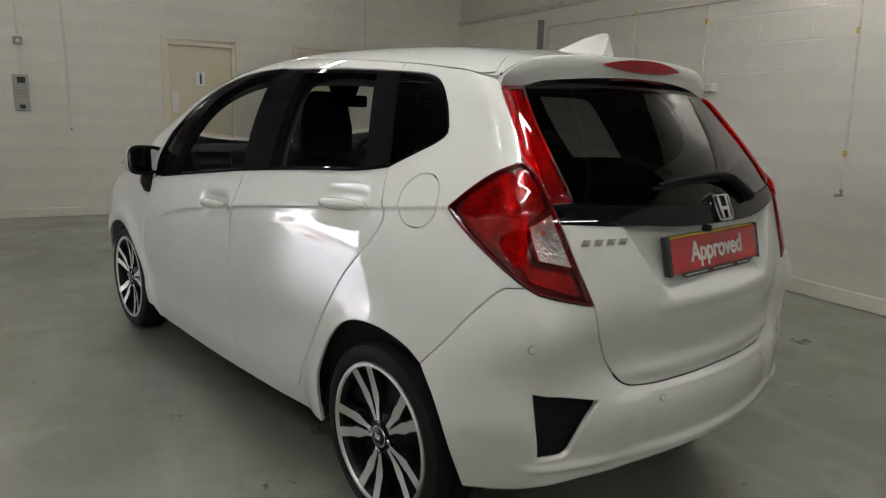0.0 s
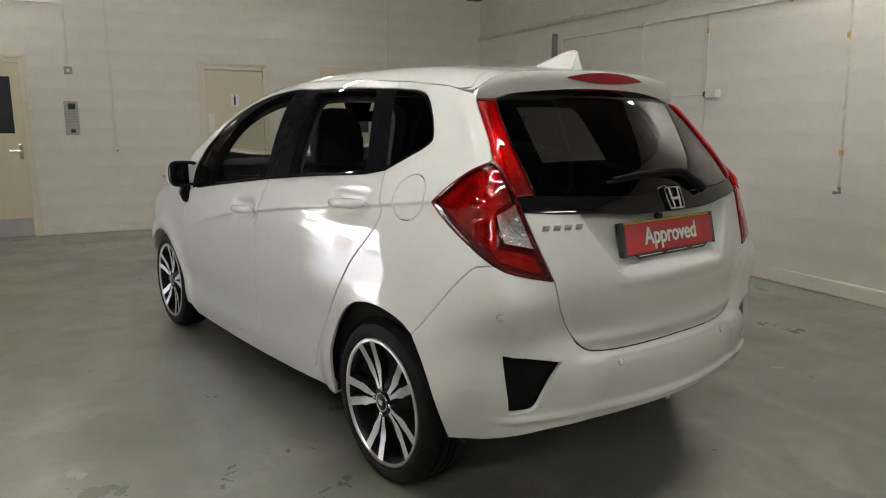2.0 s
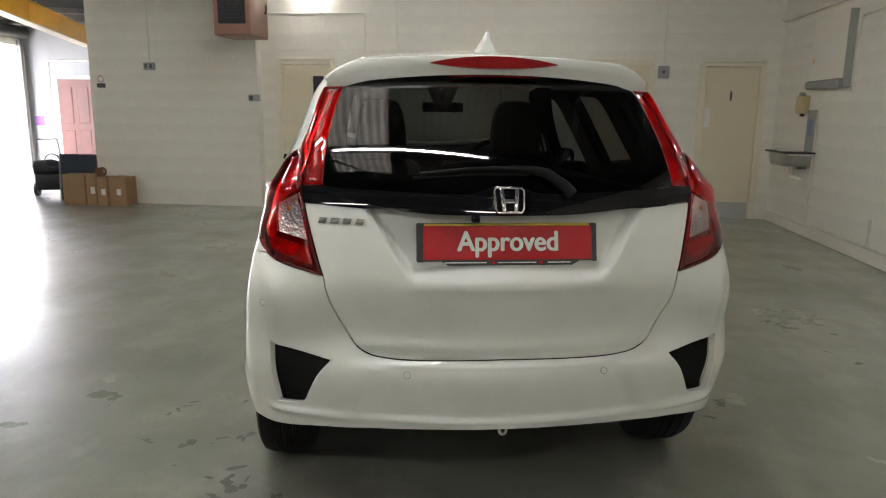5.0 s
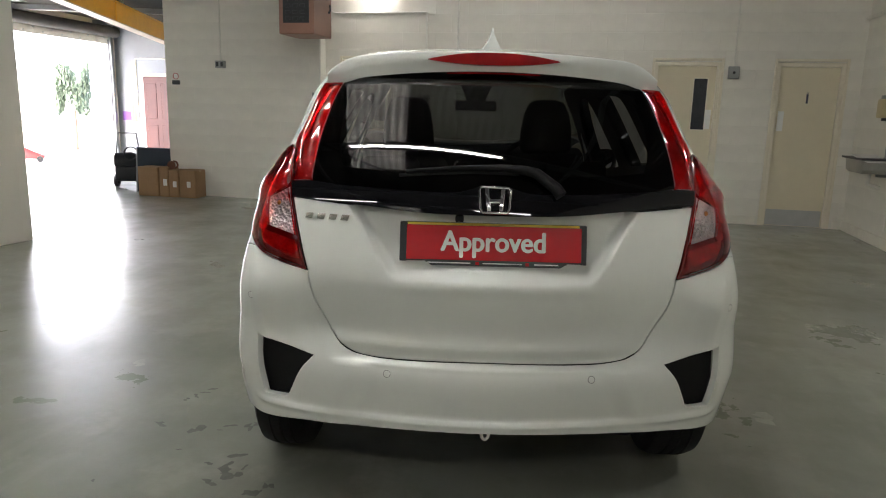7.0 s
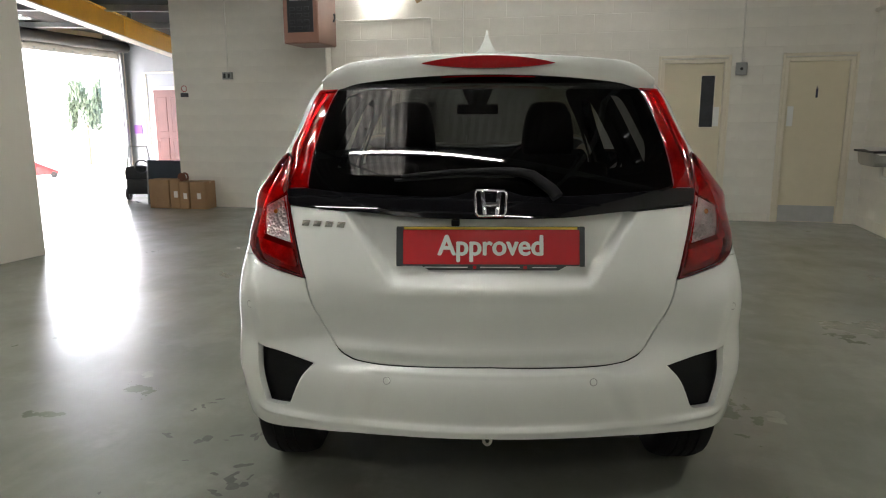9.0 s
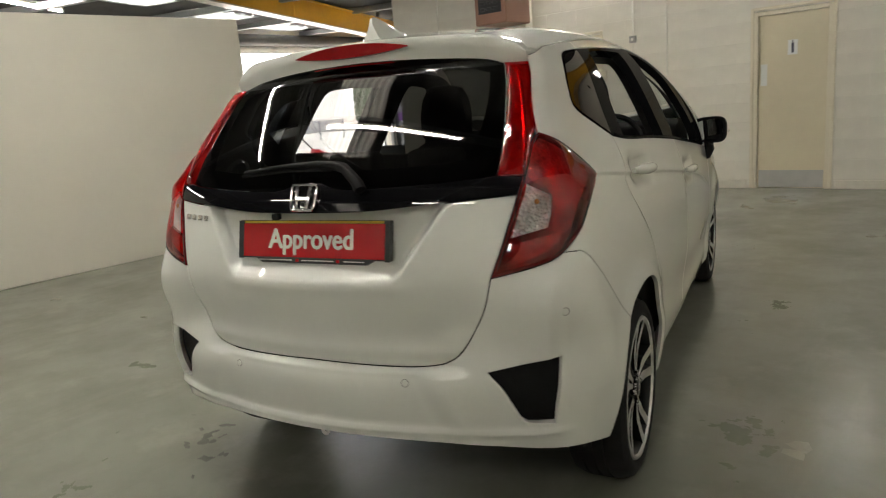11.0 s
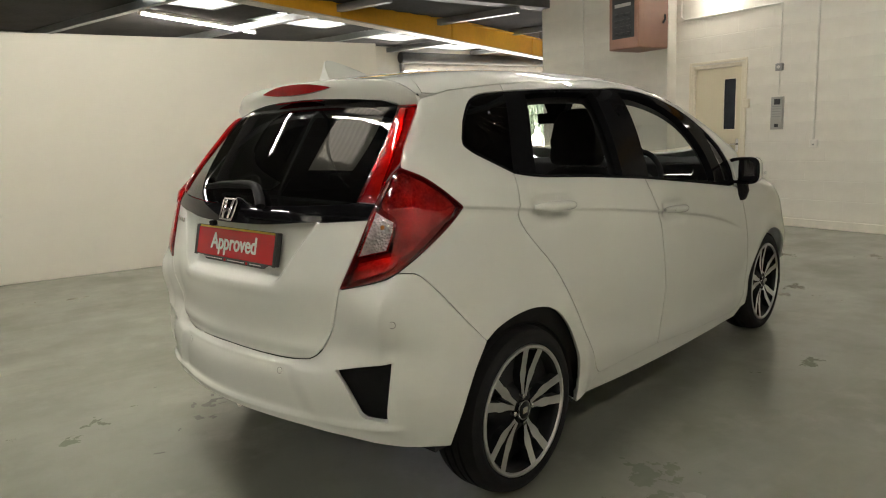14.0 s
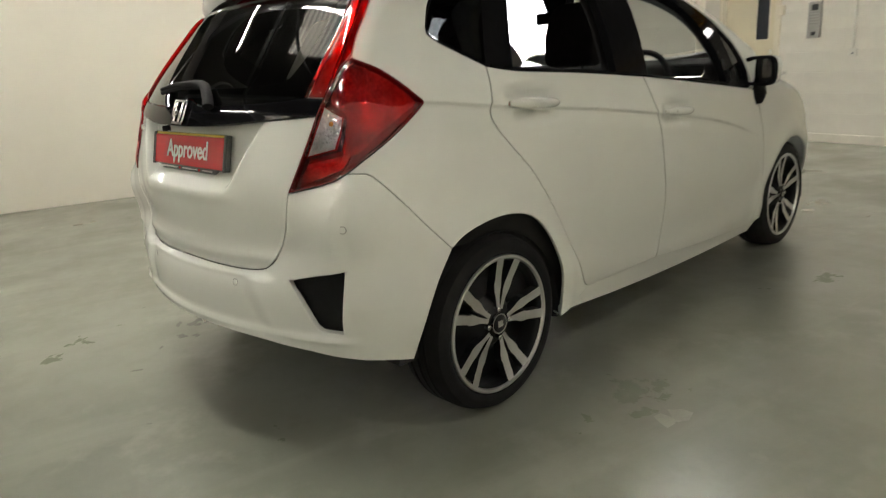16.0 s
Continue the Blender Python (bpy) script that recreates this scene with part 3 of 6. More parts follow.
DARKALLOY = surface("dark_alloy_lacquer", (0.010, 0.0105, 0.012), 0.35, 0.0, coat=0.2, spec=0.2)
CLOTH = surface("black_seat_cloth", (0.028, 0.028, 0.029), 0.95, bump=0.5, bscale=300, var=0.25, scale=25, spec=0.2)
CABIN = surface("black_cabin_plastic", (0.030, 0.030, 0.031), 0.75, var=0.2, scale=20, spec=0.15)
LINER = surface("grey_headlining", (0.10, 0.10, 0.098), 0.9, bump=0.3, bscale=300)
SIDEGLASS = clear_glass("side_glass", (0.78, 0.81, 0.79))
REARGLASS = clear_glass("rear_glass", (0.090, 0.094, 0.092), 0.7)
DARKGLASS = clear_glass("privacy_glass", (0.010, 0.011, 0.011))
LENS = clear_glass("clear_lens", (0.90, 0.90, 0.90), rough=0.02)
PLATERED = surface("red_plate_plastic", (0.50, 0.012, 0.018), 0.22, coat=0.5, var=0.05, scale=10)
YELLOW = surface("yellow_plate_edge", (0.62, 0.42, 0.02), 0.4)
LETTER = surface("white_letter", (0.82, 0.80, 0.76), 0.4)


def optics(name, color, scale, metal):
    """The faceted bowl behind a lamp lens."""
    m, n, l, p = nodes_of(name)
    co, vo, ns = n.new("ShaderNodeTexCoord"), n.new("ShaderNodeTexVoronoi"), n.new("ShaderNodeTexNoise")
    vo.inputs["Scale"].default_value, ns.inputs["Scale"].default_value = scale, 8
    l.new(co.outputs["Object"], vo.inputs[0]), l.new(co.outputs["Object"], ns.inputs[0])
    rp = n.new("ShaderNodeValToRGB")
    rp.color_ramp.elements[0].color, rp.color_ramp.elements[1].color = (*(0.42 * k for k in color), 1), (*color, 1)
    rp.color_ramp.elements[0].position, rp.color_ramp.elements[1].position = 0.40, 0.60
    l.new(ns.outputs[0], rp.inputs[0]), l.new(rp.outputs[0], p.inputs["Base Color"])
    bp = n.new("ShaderNodeBump")
    bp.inputs["Strength"].default_value, bp.inputs["Distance"].default_value = 0.9, 0.010
    l.new(vo.outputs[0], bp.inputs["Height"]), l.new(bp.outputs[0], p.inputs["Normal"])
    p.inputs["Roughness"].default_value, p.inputs["Metallic"].default_value = 0.28, metal
    return m


REDLAMP = clear_glass("red_lamp_lens", (0.86, 0.016, 0.010), 1.0)
SILVER = optics("lamp_reflector", (1.0, 1.0, 0.99), 105, 0.45)
GUIDE = surface("light_guide", (0.60, 0.56, 0.55), 0.26, 0.35, var=0.72, scale=13)
STRIPBOWL = surface("reflector_plate", (0.42, 0.40, 0.40), 0.3, 0.4, var=0.55, scale=7)
BRAKERED = surface("brake_lamp_red", (0.30, 0.004, 0.007), 0.25, coat=0.25, spec=0.3, var=0.2, scale=14)
DARKRED = surface("dark_red_lens_rim", (0.12, 0.003, 0.004), 0.25, coat=0.3)

# ---- the car ----
car = thing("car", "white pearl five-door hatchback parked on the workshop floor", "car")

# lines that the panels share, in (u, z) of the unrolled skin
BAND_LOW = [(0, 1.012), (0.20, 1.014), (0.37, 1.026), (0.592, 1.040)]
BAND_TOP = [(0.548, 1.090), (0.46, 1.083), (0.29, 1.077), (0.14, 1.074), (0.075, 1.083), (0.045, 1.094), (0, 1.098)]
GATE_SIDE = [(0.592, 1.040), (0.555, 0.936), (0.516, 0.829)]
GATE_SEAM = [(0.516, 0.829), (0.498, 0.745), (0.468, 0.672), (0.437, 0.620), (0.408, 0.595), (0.372, 0.583), (0.28, 0.579), (0, 0.583)]
GLASS_SIDE = [(0.548, 1.090), (0.562, 1.140), (0.585, 1.205), (0.616, 1.285), (0.663, 1.392)]
GLASS_TOP = [(0.663, 1.392), (0.514, 1.412), (0.23, 1.432), (0, 1.437)]
STRIP_OUT = [(0.784, 1.390), (0.73, 1.317), (0.698, 1.257), (0.684, 1.205)]
LAMP_TOP = [(0.684, 1.192), (0.76, 1.160), (0.83, 1.115), (0.895, 1.062)]
LAMP_TIP = [(0.895, 1.062), (0.899, 1.054), (0.885, 1.040)]
LAMP_LOW = [(0.885, 1.040), (0.81, 0.988), (0.725, 0.930), (0.672, 0.886), (0.645, 0.868)]
LAMP_FOOT = [(0.645, 0.868), (0.60, 0.852), (0.516, 0.829)]
LAMP_IN = [(0.516, 0.829), (0.555, 0.936), (0.592, 1.040), (0.617, 1.105), (0.655, 1.172), (0.684, 1.192)]
WING_SEAM = [(0.672, 0.886), (0.703, 0.884), (0.726, 0.874), (0.778, 0.808), (0.843, 0.718), (0.917, 0.627)]
ARCH_REAR = [(0.917, 0.627), (0.872, 0.555), (0.838, 0.475), (0.805, 0.375), (0.787, 0.312)]
BUMPER_LOW = [(0.787, 0.312), (0.683, 0.329), (0.60, 0.344), (0.50, 0.356), (0.285, 0.368), (0, 0.372)]
ARCH = [(0.917, 0.627), (0.965, 0.655), (1.03, 0.673), (1.10, 0.681), (1.17, 0.679), (1.25, 0.661), (1.325, 0.614), (1.412, 0.512), (1.459, 0.385), (1.468, 0.225)]
DOOR_REAR = [(1.205, 1.143), (1.196, 1.100), (1.178, 1.045), (1.160, 0.995), (1.178, 0.945), (1.225, 0.885), (1.315, 0.786), (1.432, 0.615), (1.554, 0.435), (1.612, 0.325), (1.646, 0.293)]
DOOR_MID = [(2.060, 1.060), (2.100, 0.965), (2.142, 0.862), (2.172, 0.690), (2.198, 0.520), (2.205, 0.410), (2.170, 0.279)]
DOOR_FRONT = [(2.930, 0.955), (3.090, 0.930), (3.150, 0.870), (3.225, 0.690), (3.270, 0.450), (3.240, 0.250), (3.180, 0.205)]
BELT_REAR = [(1.205, 1.143), (1.349, 1.121), (1.650, 1.098), (2.060, 1.060)]
BELT_FRONT = [(2.060, 1.060), (2.576, 0.999), (2.930, 0.955)]
DOOR_FOOT_R = [(2.170, 0.279), (1.90, 0.287), (1.646, 0.293)]
DOOR_FOOT_F = [(3.180, 0.205), (2.61, 0.238), (2.170, 0.279)]
DLO_TOP = [(1.345, 1.438), (1.68, 1.452), (2.05, 1.458), (2.22, 1.464), (2.48, 1.442), (2.69, 1.382), (2.85, 1.290), (3.00, 1.165)]
ROOF_EDGE = [(0.800, 1.408), (1.0, 1.432), (1.2, 1.452), (1.39, 1.468), (1.69, 1.487), (2.16, 1.498), (2.36, 1.489), (2.60, 1.442), (2.85, 1.343), (3.08, 1.224), (3.22, 1.130)]

BOWLZONE = [(0.690, 1.183), (0.76, 1.151), (0.83, 1.106), (0.874, 1.058), (0.83, 1.032), (0.752, 0.983), (0.694, 0.938), (0.660, 0.944), (0.672, 1.038), (0.630, 1.076), (0.628, 1.104), (0.660, 1.166)]
FOOT = [(0.565, 0.914), (0.668, 0.940), (0.682, 0.940), (0.666, 0.906), (0.636, 0.888), (0.548, 0.860)]


def rev(seg):
    return seg[::-1]


def sub(seg, lo, hi):
    """The stretch of a line between two values of u."""
    p = curve([seg], 0.02)
    p = np.vstack([p, seg[-1]])
    u = np.linspace(lo, hi, max(4, int(abs(hi - lo) / 0.06)))
    o = np.argsort(p[:, 0])
    return [(float(a), float(np.interp(a, p[o, 0], p[o, 1]))) for a in u]


def step01(t):
    t = np.clip(t, 0, 1)
    return t * t * (3 - 2 * t)


def gate_press(p):
    """The number plate's niche in the tailgate."""
    x, z = np.abs(p[:, 0]), p[:, 2]
    wide = 0.285 + 0.66 * (z - 0.83)
    d = 0.042 * step01((wide - x) / 0.036 + 0.45) * step01((z - 0.818) / 0.046)
    roll = -0.005 * np.exp(-((z - 0.805) / 0.02) ** 2) * step01((0.36 - x) / 0.1) + 0.024 * step01((0.63 - z) / 0.05)
    return np.stack([0 * x, d + roll, 0 * x], -1)


SEAM_X = wrap(np.array(WING_SEAM[::-1]))[:, [0, 2]]


def bumper_press(p):
    """The inset middle of the bumper, its shelf and the lips round the corner grilles."""
    x, y, z = np.abs(p[:, 0]), p[:, 1], p[:, 2]
    rim = 0.362 + 0.40 * (0.565 - z)
    d = 0.013 * step01((rim - x) / 0.085 + 0.5) * step01((0.572 - z) / 0.016) * (0.35 + 0.65 * step01((z - 0.395) / 0.022))
    d = d + 0.024 * step01((z - 0.557) / 0.024) * step01((0.50 - x) / 0.12) * step01((0.66 - z) / 0.03)
    d = d - (0.005 + 0.008 * step01((x - 0.46) / 0.10)) * np.exp(-((z - 0.396) / 0.012) ** 2) * step01((0.75 - x) / 0.06)
    # the upright crease at the corner, from the lamp down past the grille
    k = x - (0.690 + 0.10 * np.clip(z - 0.60, 0, 0.25))
    seam = np.interp(z, SEAM_X[:, 1], SEAM_X[:, 0])
    d = d - 0.011 * np.where(k < 0, np.clip(1 + k / 0.075, 0, 1) ** 1.5, np.clip(1 - k / 0.035, 0, 1)) * step01((z - 0.40) / 0.08) * step01((0.85 - z) / 0.06) * step01((seam - x) / 0.035)
    return np.stack([0 * x, d * (y < 0.5), 0 * x], -1)


def lens_press(p):
    """The crease across the tail lamp, from its tip up to the notch."""
    x, y, z = np.abs(p[:, 0]), p[:, 1], p[:, 2]
    d = 0.013 * np.clip(1 - np.abs(z - (1.135 - 0.32 * np.clip(y - 0.05, 0, 0.3))) / 0.055, 0, 1)
    return np.stack([np.sign(p[:, 0]) * 0.6 * d, -0.8 * d, 0 * d], -1)


def door_press(p):
    """Finger cups behind the door handles."""
    x, y, z = p.T
    d = 0
    for cy, cz in ((0.905, 1.012), (1.835, 0.900)):
        d = d + 0.026 * np.exp(-((y - cy) / 0.112) ** 4 - ((z - cz + 0.06 * (y - cy)) / 0.046) ** 4)
    return np.stack([-np.sign(x) * d, 0 * x, 0 * x], -1)


# tail
gate = panel("tailgate", wrap, mirrored(np.vstack([curve([BAND_LOW, GATE_SIDE, GATE_SEAM]), [[0, 0.583]]])), PAINT, car, "white tailgate with a number plate niche", grid=0.010, press=gate_press, roll=0.0024)
VENT = [[(0.650, 0.612), (0.497, 0.572)], [(0.497, 0.572), (0.525, 0.530), (0.548, 0.475), (0.563, 0.437), (0.575, 0.427)], [(0.575, 0.427), (0.632, 0.422)], [(0.632, 0.422), (0.650, 0.612)]]
vent = curve(VENT)
panel("rear_bumper", wrap, mirrored(np.vstack([[[0, 0.583]], curve([rev(GATE_SEAM), rev(LAMP_FOOT), [(0.645, 0.868), (0.672, 0.886)], WING_SEAM, ARCH_REAR, BUMPER_LOW])[1:], [[0, 0.372]]])), PAINT, car, "white bumper with black corner grilles", holes=[vent, vent * [-1, 1]], grid=0.009, press=bumper_press, flange=0.02, gap=0.0011, roll=0.0024)
for s in (1, -1):
    panel("corner_grille", wrap, inset(vent, -0.006), GRAIN, car, "black grained corner grille", grid=0.016, lift=-0.030, flange=0, flip=s)
panel("tailgate_garnish", wrap, mirrored(np.vstack([curve([BAND_LOW, [(0.592, 1.040), (0.617, 1.086)], [(0.617, 1.086), (0.548, 1.090)], BAND_TOP]), [[0, 1.098]]])), BLACKGLOSS, car, "gloss black garnish under the rear window", grid=0.014, lift=0.004)
glass = panel("rear_window", wrap, mirrored(np.vstack([[[0, 1.098]], curve([rev(BAND_TOP), GLASS_SIDE, GLASS_TOP])[1:], [[0, 1.437]]])), REARGLASS, car, "tinted rear window", grid=0.02, lift=0.001, flange=0.004)
FRIT = [[(0, 1.130), (0.30, 1.130), (0.46, 1.140)], [(0.46, 1.140), (0.50, 1.200), (0.545, 1.300), (0.57, 1.368)], [(0.57, 1.368), (0.45, 1.385), (0.2, 1.402), (0, 1.405)]]
frit_hole = mirrored(np.vstack([curve(FRIT), [[0, 1.405]]]))
panel("window_border", wrap, mirrored(np.vstack([[[0, 1.098]], curve([rev(BAND_TOP), GLASS_SIDE, GLASS_TOP])[1:], [[0, 1.437]]])), BLACKTRIM, car, "black printed border of the rear window", holes=[frit_hole], grid=0.02, lift=-0.004, flange=0.0)
for s in (1, -1):
    strip_line = curve([STRIP_OUT, [(0.684, 1.205), (0.670, 1.188), (0.655, 1.172)], rev(LAMP_IN[3:5]), [(0.617, 1.105), (0.617, 1.086)], [(0.617, 1.086), (0.548, 1.090)], GLASS_SIDE, [(0.663, 1.392), (0.784, 1.390)]])
    refl = panel("reflector", wrap, strip_line, REDLAMP, car, "red reflector strip beside the rear window", grid=0.010, lift=0.003, flip=s, dome=(0.009, 0.045))
    panel("prism_plate", wrap, strip_line, STRIPBOWL, refl, "prismatic red reflector plate", grid=0.02, lift=-0.010, flip=s, flange=0)
    tube = wrap(np.array([(0.716, 1.376), (0.690, 1.315), (0.664, 1.255), (0.645, 1.200), (0.632, 1.155), (0.622, 1.115)]))
    tube = (tube - 0.004 * normals_at(tube)) * [s, 1, 1]
    part("light_tube", rod([tuple(q) for q in tube], 0.006, 10), CHROME, refl, "bright light tube behind the red lens", smooth=60)
    lamp_line = curve([LAMP_TOP, LAMP_TIP, LAMP_LOW, LAMP_FOOT, LAMP_IN])
    CLEAR = curve([[(0.613, 1.068), (0.640, 1.050), (0.667, 1.033)], [(0.667, 1.033), (0.661, 0.995), (0.648, 0.950)], [(0.648, 0.950), (0.565, 0.929)], [(0.565, 0.929), (0.585, 0.990), (0.600, 1.040), (0.613, 1.068)]])
    core = inset(lamp_line, 0.0075)
    lamp = panel("tail_lamp", wrap, lamp_line, DARKRED, car, "red wrap-round tail lamp with a clear segment", holes=[core], grid=0.016, lift=0.004, flip=s, flange=0.02)
    panel("red_lens", wrap, core, REDLAMP, lamp, "red lamp lens", holes=[CLEAR], grid=0.010, lift=0.004, flip=s, gap=0, flange=0.01, dome=(0.006, 0.05), press=lens_press)
    panel("lamp_back", wrap, core, DARKRED, lamp, "dark maroon lamp back", holes=[CLEAR], grid=0.02, lift=-0.026, flip=s, gap=0, flange=0)
    panel("lamp_bowl", wrap, curve([BOWLZONE + BOWLZONE[:1]]), GUIDE, lamp, "smooth lamp bowl", grid=0.014, lift=-0.012, flip=s, gap=0, flange=0)
    panel("light_guide", wrap, curve([FOOT + FOOT[:1]]), GUIDE, lamp, "smooth red light guide inside the lamp", grid=0.016, lift=-0.010, flip=s, gap=0.002, flange=0.010)
    panel("clear_lens", wrap, CLEAR, LENS, lamp, "clear reversing lamp lens", grid=0.016, lift=0.010, flip=s, gap=0.0005, flange=0.004)
    panel("lamp_reflector", wrap, CLEAR, SILVER, lamp, "faceted silver lamp reflector", grid=0.012, lift=-0.003, flip=s, gap=0, flange=0.0)

    q = wrap(np.array([(s * 0.632, 1.018)]))[0]
    part("bulb", lathe([(0.0075 * math.cos(a), 0.007 * math.sin(a)) for a in np.linspace(0.02, math.pi - 0.02, 9)], 14, "z"), surface("amber_bulb", (0.50, 0.22, 0.05), 0.2, coat=0.5) if s > 0 else bpy.data.materials["amber_bulb"], lamp, "amber indicator bulb", at=Matrix.Translation((q[0], q[1] + 0.004, q[2])))

# sides
SWAGE = np.array([(unroll(0.80, y), float(crease(y)) + d) for d in (0.026, 0.010, 0.002, -0.004, -0.009, -0.014, -0.026) for y in np.arange(0.36, 2.78, 0.016)])
FUEL = np.array([(1.026 + 0.083 * math.copysign(abs(math.cos(a)) ** 0.9, math.cos(a)), 1.061 + 0.076 * math.copysign(abs(math.sin(a)) ** 0.9, math.sin(a))) for a in np.linspace(0, math.tau, 41)[:-1]])
QUARTER = curve([rev(WING_SEAM), [(0.672, 0.886), (0.725, 0.930), (0.81, 0.988), (0.885, 1.040)], rev(LAMP_TIP), rev(LAMP_TOP), [(0.684, 1.192), (0.684, 1.205)], rev(STRIP_OUT), [(0.784, 1.390), (0.800, 1.408)], sub(ROOF_EDGE, 0.80, 1.36), [(1.36, 1.466), (1.345, 1.438)],
                 [(1.345, 1.438), (1.217, 1.428), (1.150, 1.411), (1.100, 1.378), (1.055, 1.325), (1.012, 1.270), (1.008, 1.252), (1.020, 1.240)], [(1.020, 1.240), (1.205, 1.143)], DOOR_REAR, [(1.646, 0.293), (1.56, 0.250), (1.468, 0.225)], rev(ARCH)])
FENDER_ARCH = [(3.315, 0.225)] + [(3.662 + 0.352 * math.cos(a), 0.285 + 0.345 * math.sin(a)) for a in np.radians(range(168, 10, -13))] + [(4.01, 0.225)]
for s in (1, -1):
    panel("quarter_panel", wrap, QUARTER, PAINT, car, "white rear wing", holes=[FUEL] if s < 0 else [], grid=0.02, flip=s, lines=SWAGE, gap=0.0012, roll=0.0024)
    if s < 0:
        panel("fuel_flap", wrap, FUEL, PAINT, car, "round white fuel flap", grid=0.02, flip=s, lines=SWAGE, roll=0.0024)
    door = panel("rear_door", wrap, curve([BELT_REAR, DOOR_MID, DOOR_FOOT_R, rev(DOOR_REAR)]), PAINT, car, "white rear passenger door", grid=0.02, flip=s, gap=0.0026, press=door_press, lines=SWAGE, roll=0.0024)
    panel("front_door", wrap, curve([BELT_FRONT, DOOR_FRONT, DOOR_FOOT_F, rev(DOOR_MID)]), PAINT, car, "white front door", grid=0.02, flip=s, gap=0.0024, press=door_press, lines=SWAGE, roll=0.0024)
    panel("door_rail", wrap, curve([sub(ROOF_EDGE, 1.36, 2.26), [(2.26, 1.496), (2.24, 1.463)], sub(DLO_TOP, 2.24, 1.345), [(1.345, 1.438), (1.36, 1.466)]]), PAINT, car, "white rail over the side windows", grid=0.018, flip=s, roll=0.0024)
    panel("windscreen_pillar", wrap, curve([sub(ROOF_EDGE, 2.26, 3.22), [(3.22, 1.130), (3.20, 1.04), (3.09, 0.93)], [(3.09, 0.93), (3.065, 1.045), (3.00, 1.165)], sub(DLO_TOP, 3.00, 2.24), [(2.24, 1.463), (2.26, 1.496)]]), PAINT, car, "white windscreen pillar", grid=0.02, flip=s)
    panel("front_wing", wrap, curve([[(3.09, 0.93), (3.20, 1.03), (3.22, 1.065)], [(3.22, 1.065), (3.45, 1.02), (3.75, 0.955), (4.05, 0.87), (4.22, 0.80)], [(4.22, 0.80), (4.22, 0.24)], [(4.22, 0.24), (4.01, 0.225)], rev(FENDER_ARCH), [(3.315, 0.225), (3.18, 0.205)], rev(DOOR_FRONT)[:-1]]), PAINT, car, "white front wing", grid=0.025, flip=s, roll=0.0024)
    panel("sill", wrap, curve([[(1.468, 0.225), (1.56, 0.250), (1.646, 0.293)], rev(DOOR_FOOT_R), rev(DOOR_FOOT_F), [(3.18, 0.205), (3.315, 0.225)], [(3.315, 0.225), (3.25, 0.150)], [(3.25, 0.150), (2.55, 0.160), (1.97, 0.186), (1.468, 0.225)]]), PAINT, car, "white sill under the doors", grid=0.02, flip=s, lift=-0.016, flange=0.03, roll=0.0024)
    QG = curve([[(1.332, 1.429), (1.217, 1.419), (1.155, 1.402), (1.105, 1.368), (1.062, 1.318), (1.022, 1.268), (1.020, 1.256), (1.032, 1.246)], [(1.032, 1.246), (1.208, 1.152)], [(1.208, 1.152), (1.332, 1.429)]])
    RG = curve([[(1.462, 1.428), (1.70, 1.440), (1.955, 1.438)], [(1.955, 1.438), (1.93, 1.260), (1.885, 1.086)], [(1.885, 1.086), (1.325, 1.134)], [(1.325, 1.134), (1.395, 1.290), (1.462, 1.428)]])
    FG = curve([[(2.195, 1.444), (2.38, 1.425), (2.55, 1.372), (2.68, 1.288), (2.77, 1.155), (2.80, 0.990)], [(2.80, 0.990), (2.105, 1.062)], [(2.105, 1.062), (2.165, 1.260), (2.195, 1.444)]])
    FG_IN = curve([[(2.200, 1.444), (2.40, 1.425), (2.58, 1.372), (2.72, 1.288), (2.82, 1.155), (2.85, 0.985)], [(2.85, 0.985), (2.115, 1.062)], [(2.115, 1.062), (2.175, 1.260), (2.200, 1.444)]])
    TG = curve([[(2.880, 1.245), (2.985, 1.145), (3.04, 0.985)], [(3.04, 0.985), (2.925, 0.985)], [(2.925, 0.985), (2.880, 1.245)]])
    frame_line = curve([[(1.020, 1.240), (1.205, 1.143)], BELT_REAR, BELT_FRONT, [(2.93, 0.955), (3.06, 0.945)], [(3.06, 0.945), (3.055, 1.05), (3.00, 1.165)], sub(DLO_TOP, 3.00, 1.345), [(1.345, 1.438), (1.217, 1.428), (1.150, 1.411), (1.100, 1.378), (1.055, 1.325), (1.012, 1.270), (1.008, 1.252), (1.020, 1.240)]])
    panel("window_frame", wrap, frame_line, BLACKTRIM, car, "satin black window frames, door glass wound down", holes=[QG, RG, FG, TG], grid=0.02, lift=-0.003, flip=s, flange=0.035, gap=0.001)
    panel("quarter_window", wrap, QG, DARKGLASS, car, "dark fixed rear quarter window", grid=0.03, lift=0.0, flip=s, gap=0.0, flange=0.004)
    panel("front_quarter_window", wrap, TG, SIDEGLASS, car, "small fixed front window", grid=0.04, lift=-0.010, flip=s, gap=-0.004, flange=0)
    # inner trim: the openings are smaller and rounder on the cabin side
    panel("inner_trim", wrap, inset(frame_line, -0.045), CABIN, car, "black inner trim round the window openings", holes=[rounded(QG, 0.045), rounded(RG, 0.012), rounded(FG_IN, 0.010), rounded(TG, 0.008)], grid=0.03, lift=-0.060, flip=s, flange=0.0, gap=0.004)
    # thin black weather strips along the belt
    strip = wrap(np.array(sub(BELT_REAR, 1.225, 2.04) + sub(BELT_FRONT, 2.08, 2.92)))
    part("weather_strip", rod([(s * (p[0] + 0.001), p[1], p[2] + 0.004) for p in strip], 0.006, 6), BLACKTRIM, car)
